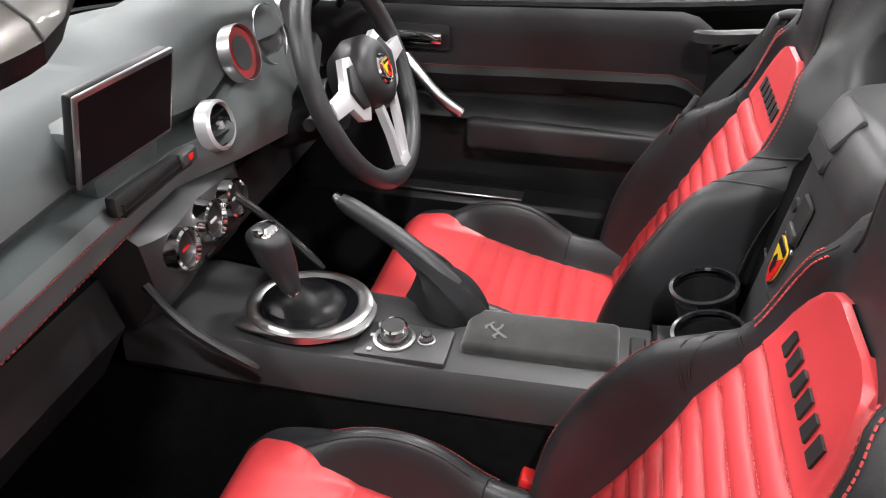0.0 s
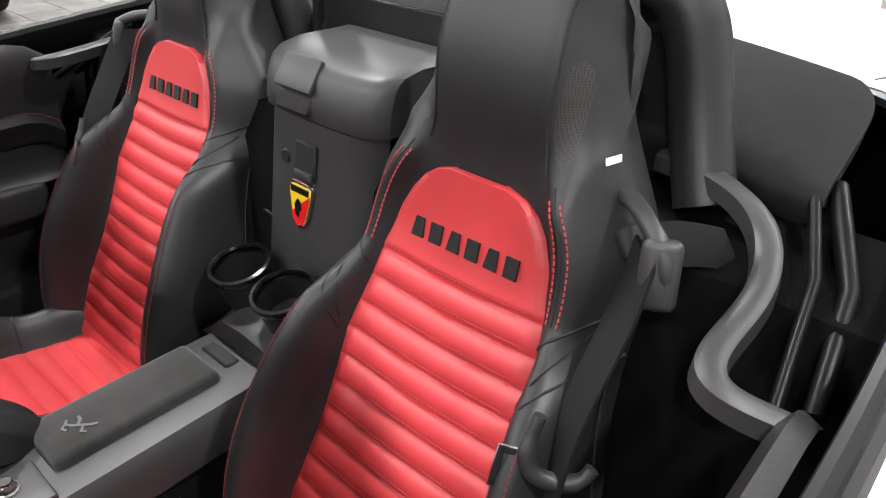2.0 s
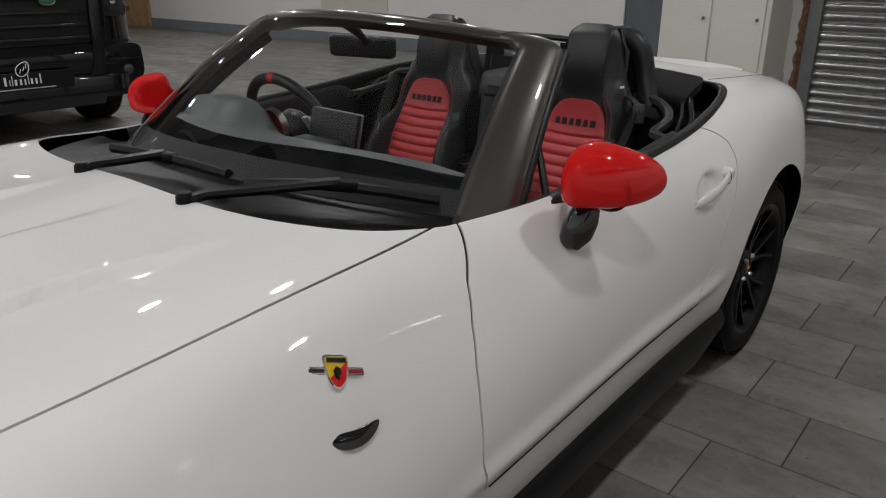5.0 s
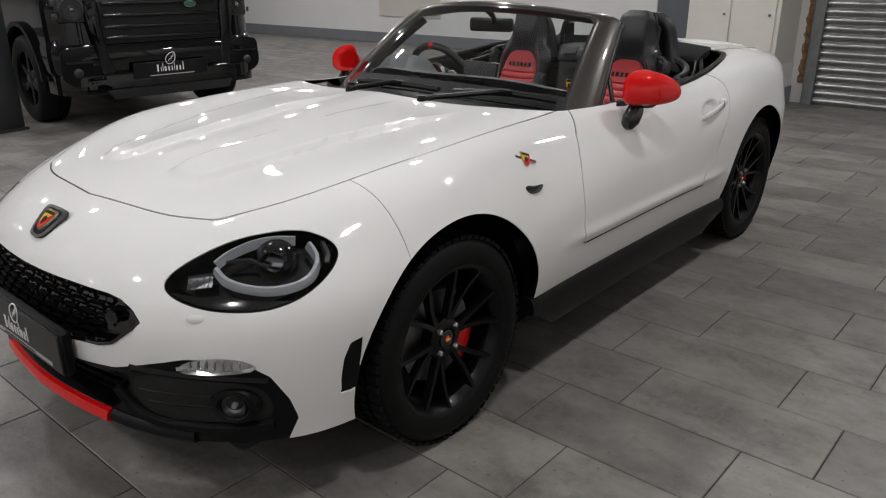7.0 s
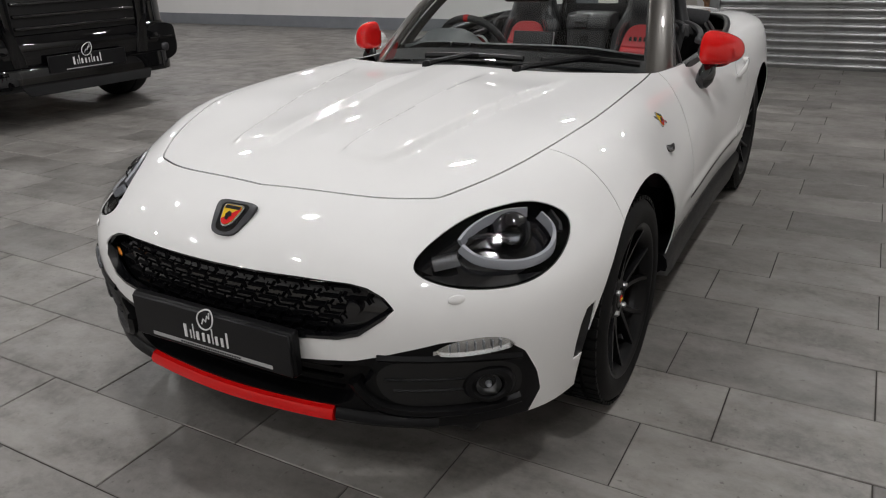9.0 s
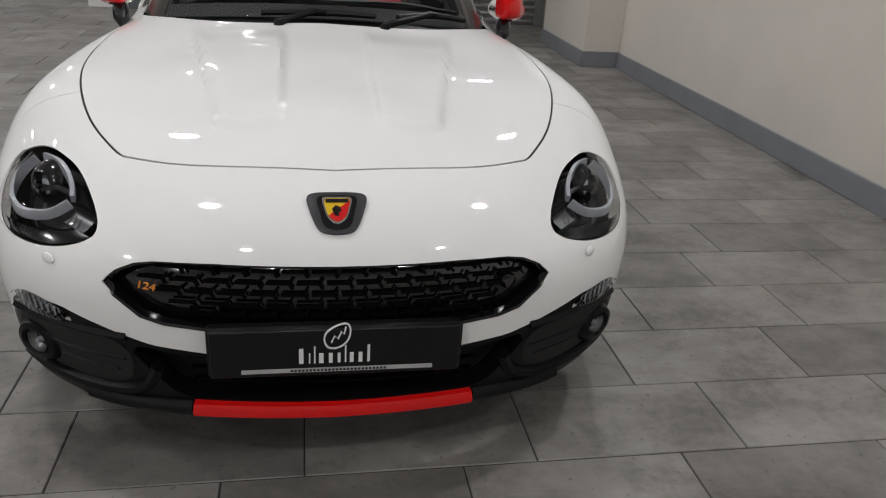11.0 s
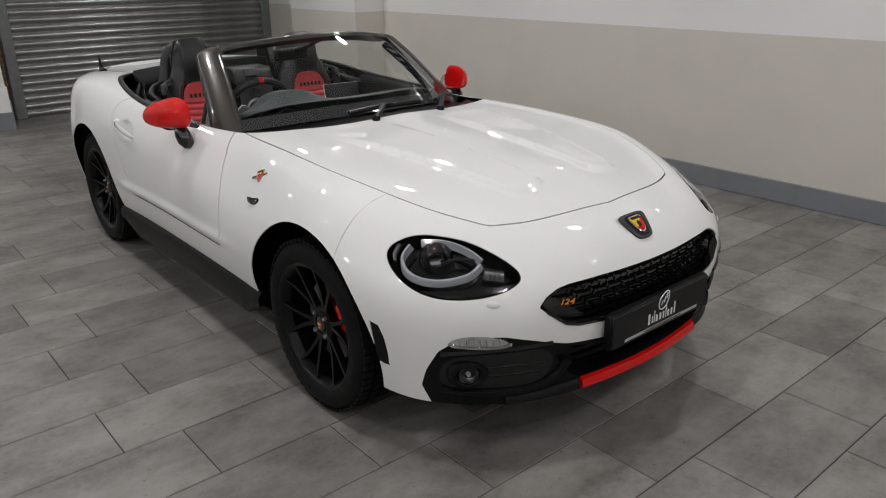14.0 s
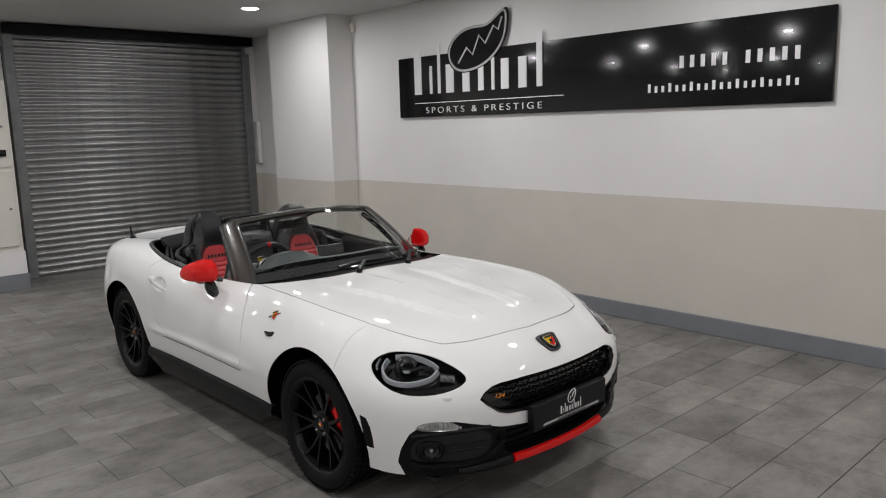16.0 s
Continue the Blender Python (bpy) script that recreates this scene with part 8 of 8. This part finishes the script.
part("oval_badge", xf(revolve([(0, 0.008), (0.5, 0.008), (0.9, 0.006), (1.0, 0)], 28), Matrix.Translation((-0.26, 0.870, 1.032)) @ Matrix.Rotation(radians(-90), 4, "X") @ Matrix.Diagonal((0.055, 0.026, 1, 1))), M_GREEN2, suv, "small dark green oval badge")
part("oval_rim", xf(along([(0.055 * math.cos(k * math.pi / 14), 0.026 * math.sin(k * math.pi / 14), 0.006) for k in range(28)], ring_prof(0.003, 6), closed=True), Matrix.Translation((-0.26, 0.870, 1.032)) @ Matrix.Rotation(radians(-90), 4, "X")), M_SATIN, suv)
for s in (1, -1):
    part("grille_surround", xf(prism(smooth_path([(0.50, 0.44), (0.58, 0.44), (0.63, 0.66), (0.66, 1.06), (0.58, 1.09), (0.54, 0.70)], 30, True), 0.03, 0.008, 2), Matrix(((s, 0, 0, 0), (0, 0, 1, 0.842), (0, 1, 0, 0), (0, 0, 0, 1)))), M_LRPAINT, suv)
    hx = 0.765
    lamp = part("headlight", xf(box(-0.115, 0.125, -0.05, 0.028, -0.115, 0.105, 0.03, 3), Matrix.Translation((s * hx, 0.80, 1.015)) @ Matrix.Rotation(radians(-16 * s), 4, "Z")), M_BLACKGLOSS, suv, "round headlight in a black square surround")
    rot = Matrix.Translation((s * hx, 0.832, 1.015)) @ Matrix.Rotation(radians(-16 * s), 4, "Z") @ Matrix.Rotation(radians(-90), 4, "X")
    part("light_ring", xf(revolve([(0.072, 0.004), (0.084, 0.008), (0.094, 0.004), (0.094, -0.01)], 40), rot), M_GUNMETAL, lamp)
    part("lamp_bowl", xf(revolve([(0, -0.02), (0.03, -0.016), (0.032, 0.0), (0.04, 0.004), (0.072, 0.004)], 36), rot), M_GUNMETAL, lamp)
    part("projector", xf(revolve([(0, 0.018), (0.014, 0.014), (0.028, 0.0)], 24), rot), M_CHROME, lamp)
    part("lamp_lens", xf(revolve([(0, 0.028), (0.05, 0.023), (0.094, 0.008)], 36), rot), M_LENS, lamp)
    for dz in (-0.055, 0.05):
        part("square_lamp", xf(box(-0.022, 0.022, 0.0, 0.012, -0.022, 0.022, 0.005, 2), Matrix.Translation((s * (hx + 0.125), 0.785, 1.015 + dz)) @ Matrix.Rotation(radians(-34 * s), 4, "Z")), M_GUNMETAL, lamp)
    # bumper corner: side intake and fog lamp
    pod = part("bumper_corner", xf(prism(smooth_path([(0.60, 0.42), (0.90, 0.42), (0.93, 0.60), (0.90, 0.69), (0.66, 0.69), (0.62, 0.60)], 30, True), 0.02, 0.008, 2), Matrix.Translation((0, 0.845, 0)) @ Matrix(((s, 0, 0, 0), (-0.0, 0, 1, 0), (0, 1, 0, 0), (0, 0, 0, 1)))), M_TRIM, suv, "black bumper side intake")
    part("fog_lamp", xf(revolve([(0, 0.016), (0.02, 0.014), (0.034, 0.008), (0.04, 0)], 24), Matrix.Translation((s * 0.80, 0.865, 0.50)) @ Matrix.Rotation(radians(-90), 4, "X")), M_GUNMETAL, pod)
    part("intake_bar", box(*sorted((s * 0.64, s * 0.90)), 0.860, 0.882, 0.575, 0.60, 0.006, 2), M_LRPAINT, pod)
part("lower_grille", box(-0.50, 0.50, 0.80, 0.860, 0.555, 0.70, 0.008, 2), M_TRIM, suv)
part("bumper", xf(prism(suv_outline(0.93, -0.2, 0.90, 0.05, 0.26), 0.17, 0.02, 2), Matrix.Translation((0, 0, 0.31)) @ Matrix.Diagonal((1, 1, 1, 1))), M_LRPAINT, suv, "gloss black bumper")
part("skid_plate", xf(prism([(-0.62, 0), (0.62, 0), (0.55, -0.11), (-0.55, -0.11)], 0.02, 0.005, 1), Matrix(((1, 0, 0, 0), (0, -0.35, 1, 0.868), (0, 1, 0, 0.37), (0, 0, 0, 1)))), M_TRIM, suv, "dark skid plate")
sb = part("show_plate", box(-0.35, 0.35, 0.895, 0.912, 0.415, 0.548, 0.004, 1), M_PLATE, suv, "black dealer show plate with light shapes")
dealer_mark(sb, Matrix.Translation((0.0, 0.9125, 0.462)) @ Matrix(((-1, 0, 0, 0), (0, 0, 1, 0), (0, 1, 0, 0), (0, 0, 0, 1))), 0.30, M_SIGNTXT)
part("rule", box(-0.21, 0.21, 0.912, 0.9135, 0.428, 0.436), M_GREYMARK, sb, smooth=False)
for ya in (0.0, -2.79):
    for s in (1, -1):
        wh = thing("wheel", "", "")
        wh.parent = suv
        wh.matrix_basis = pose(s * 0.84, ya, 0.388, 0, 90 * s, 0)
        wh["label"] = "large black off-road wheel"
        part("tyre", revolve([(0.25, -0.12), (0.30, -0.135), (0.35, -0.13), (0.375, -0.115), (0.388, -0.09), (0.388, -0.03), (0.378, -0.026), (0.378, -0.016), (0.388, -0.012), (0.388, 0.09), (0.375, 0.115), (0.35, 0.13), (0.30, 0.135), (0.25, 0.12)], 56), M_TYRE, wh, "deep black tyre")
        part("rim", revolve([(0.255, 0.115), (0.245, 0.11), (0.23, 0.07), (0.22, -0.1)], 48), M_RIM, wh)
        for k in range(6):
            part("spoke", xf(box(0.04, 0.24, -0.028, 0.028, 0.065, 0.095, 0.008, 2), Matrix.Rotation(k * math.pi / 3, 4, "Z")), M_RIM, wh)
        part("hub", revolve([(0, 0.10), (0.05, 0.10), (0.07, 0.09), (0.07, 0.05)], 24), M_RIM, wh)
        arc = [(s * 0.962, ya + 0.475 * math.cos(a), 0.40 + 0.475 * math.sin(a)) for a in [radians(2 + 176 * k / 24) for k in range(25)]]
        part("wheel_arch_trim", along(arc, [(-0.02, -0.022), (0.02, -0.022), (0.02, 0.022), (-0.02, 0.022)], up=Vector((1, 0, 0))), M_TRIM, suv)
part("underbody", box(-0.80, 0.80, -3.6, -0.5, 0.32, 0.50, 0.02, 1), M_GAP, suv, smooth=False)
part("engine_bay_liner", box(-0.62, 0.62, -0.5, 0.78, 0.34, 1.10, 0.02, 1), M_GAP, suv, smooth=False)

# dark totem beside it
tt = thing("display_totem", "dark grey upright display panel on a flat foot", "display stand", at=Matrix.Translation((0.24, -5.05, 0)) @ Matrix.Rotation(radians(8), 4, "Z"))
part("foot", box(-0.19, 0.19, -0.36, 0.03, 0.0, 0.022, 0.004, 1), M_DISPLAY, tt, smooth=False)
part("panel", box(-0.17, 0.17, -0.045, 0.0, 0.022, 1.95, 0.008, 2), M_DISPLAY, tt, "dark satin panel")
part("rear_leg", tube([(0.0, -0.05, 1.2), (0.0, -0.33, 0.02)], 0.016, 8), M_DISPLAY, tt)

# small black lock box on the cupboard
lk = thing("lock_box", "small black lock box on the cupboard door", "lock box")
part("case", box(-5.119, -5.080, -0.580, -0.515, 1.455, 1.525, 0.006, 2), M_TRIM, lk)
part("dial_cover", box(-5.084, -5.072, -0.568, -0.527, 1.470, 1.512, 0.004, 2), M_RUBBER, lk)

# ---- tiled floor ----
fl = thing("floor", "worn grey stone-look porcelain tile floor with dark joints", "floor", "", "structure")
part("grout_bed", box(FAR_X - 0.2, FRONT_X + 0.2, FAR_Y - 0.2, WALL_Y + 0.2, -0.12, -0.0035), M_GROUT, fl, "dark grout bed", smooth=False)


def tile_bm(w, d):
    g = 0.0020
    bm = bmesh.new()
    lo = [bm.verts.new((x, y, -0.02)) for x, y in ((g, g), (w - g, g), (w - g, d - g), (g, d - g))]
    md = [bm.verts.new((x, y, -0.0018)) for x, y in ((g, g), (w - g, g), (w - g, d - g), (g, d - g))]
    e = g + 0.0022
    hi = [bm.verts.new((x, y, 0)) for x, y in ((e, e), (w - e, e), (w - e, d - e), (e, d - e))]
    bm.faces.new(hi)
    for a, b in ((lo, md), (md, hi)):
        for k in range(4):
            bm.faces.new((a[k], a[(k + 1) % 4], b[(k + 1) % 4], b[k]))
    return bm


TILE_W, TILE_L = 0.306, 0.588
TILE_MESH = bpy.data.meshes.new("tile")
bm = tile_bm(TILE_W, TILE_L)
bm.to_mesh(TILE_MESH)
far_seed = [tuple(v.co) for v in bm.verts]
bm.verts.index_update()
far_face = [[v.index for v in f.verts] for f in bm.faces]
bm.free()
TILE_MESH.materials.append(M_TILE)
far_v, far_f = [], []
random.seed(11)
for k in range(-31, 28):
    x0 = 0.079 + TILE_W * k
    if x0 > FRONT_X or x0 + TILE_W < FAR_X:
        continue
    y_off = 1.10 if k % 2 else 0.905
    for n in range(-30, 4):
        y0 = y_off + TILE_L * n
        if y0 > WALL_Y or y0 + TILE_L < FAR_Y:
            continue
        if -2.35 < x0 + 0.15 < 4.1 and y0 > -4.9:
            ob = new("tile", TILE_MESH)
            ob.parent = fl
            ob.matrix_basis = pose(x0, y0, -0.0009 * random.random(), 0.06 * (random.random() - 0.5), 0.06 * (random.random() - 0.5), 0)
        else:
            base = len(far_v)
            far_v += [(x + x0, y + y0, z) for x, y, z in far_seed]
            far_f += [[i + base for i in f] for f in far_face]
me = bpy.data.meshes.new("far_tiling")
me.from_pydata(far_v, [], far_f)
me.materials.append(M_TILEFAR)
ob = new("far_tiling", me)
ob.parent = fl
tagged(ob, "grey stone-look porcelain tiling", "", "", "stuff")
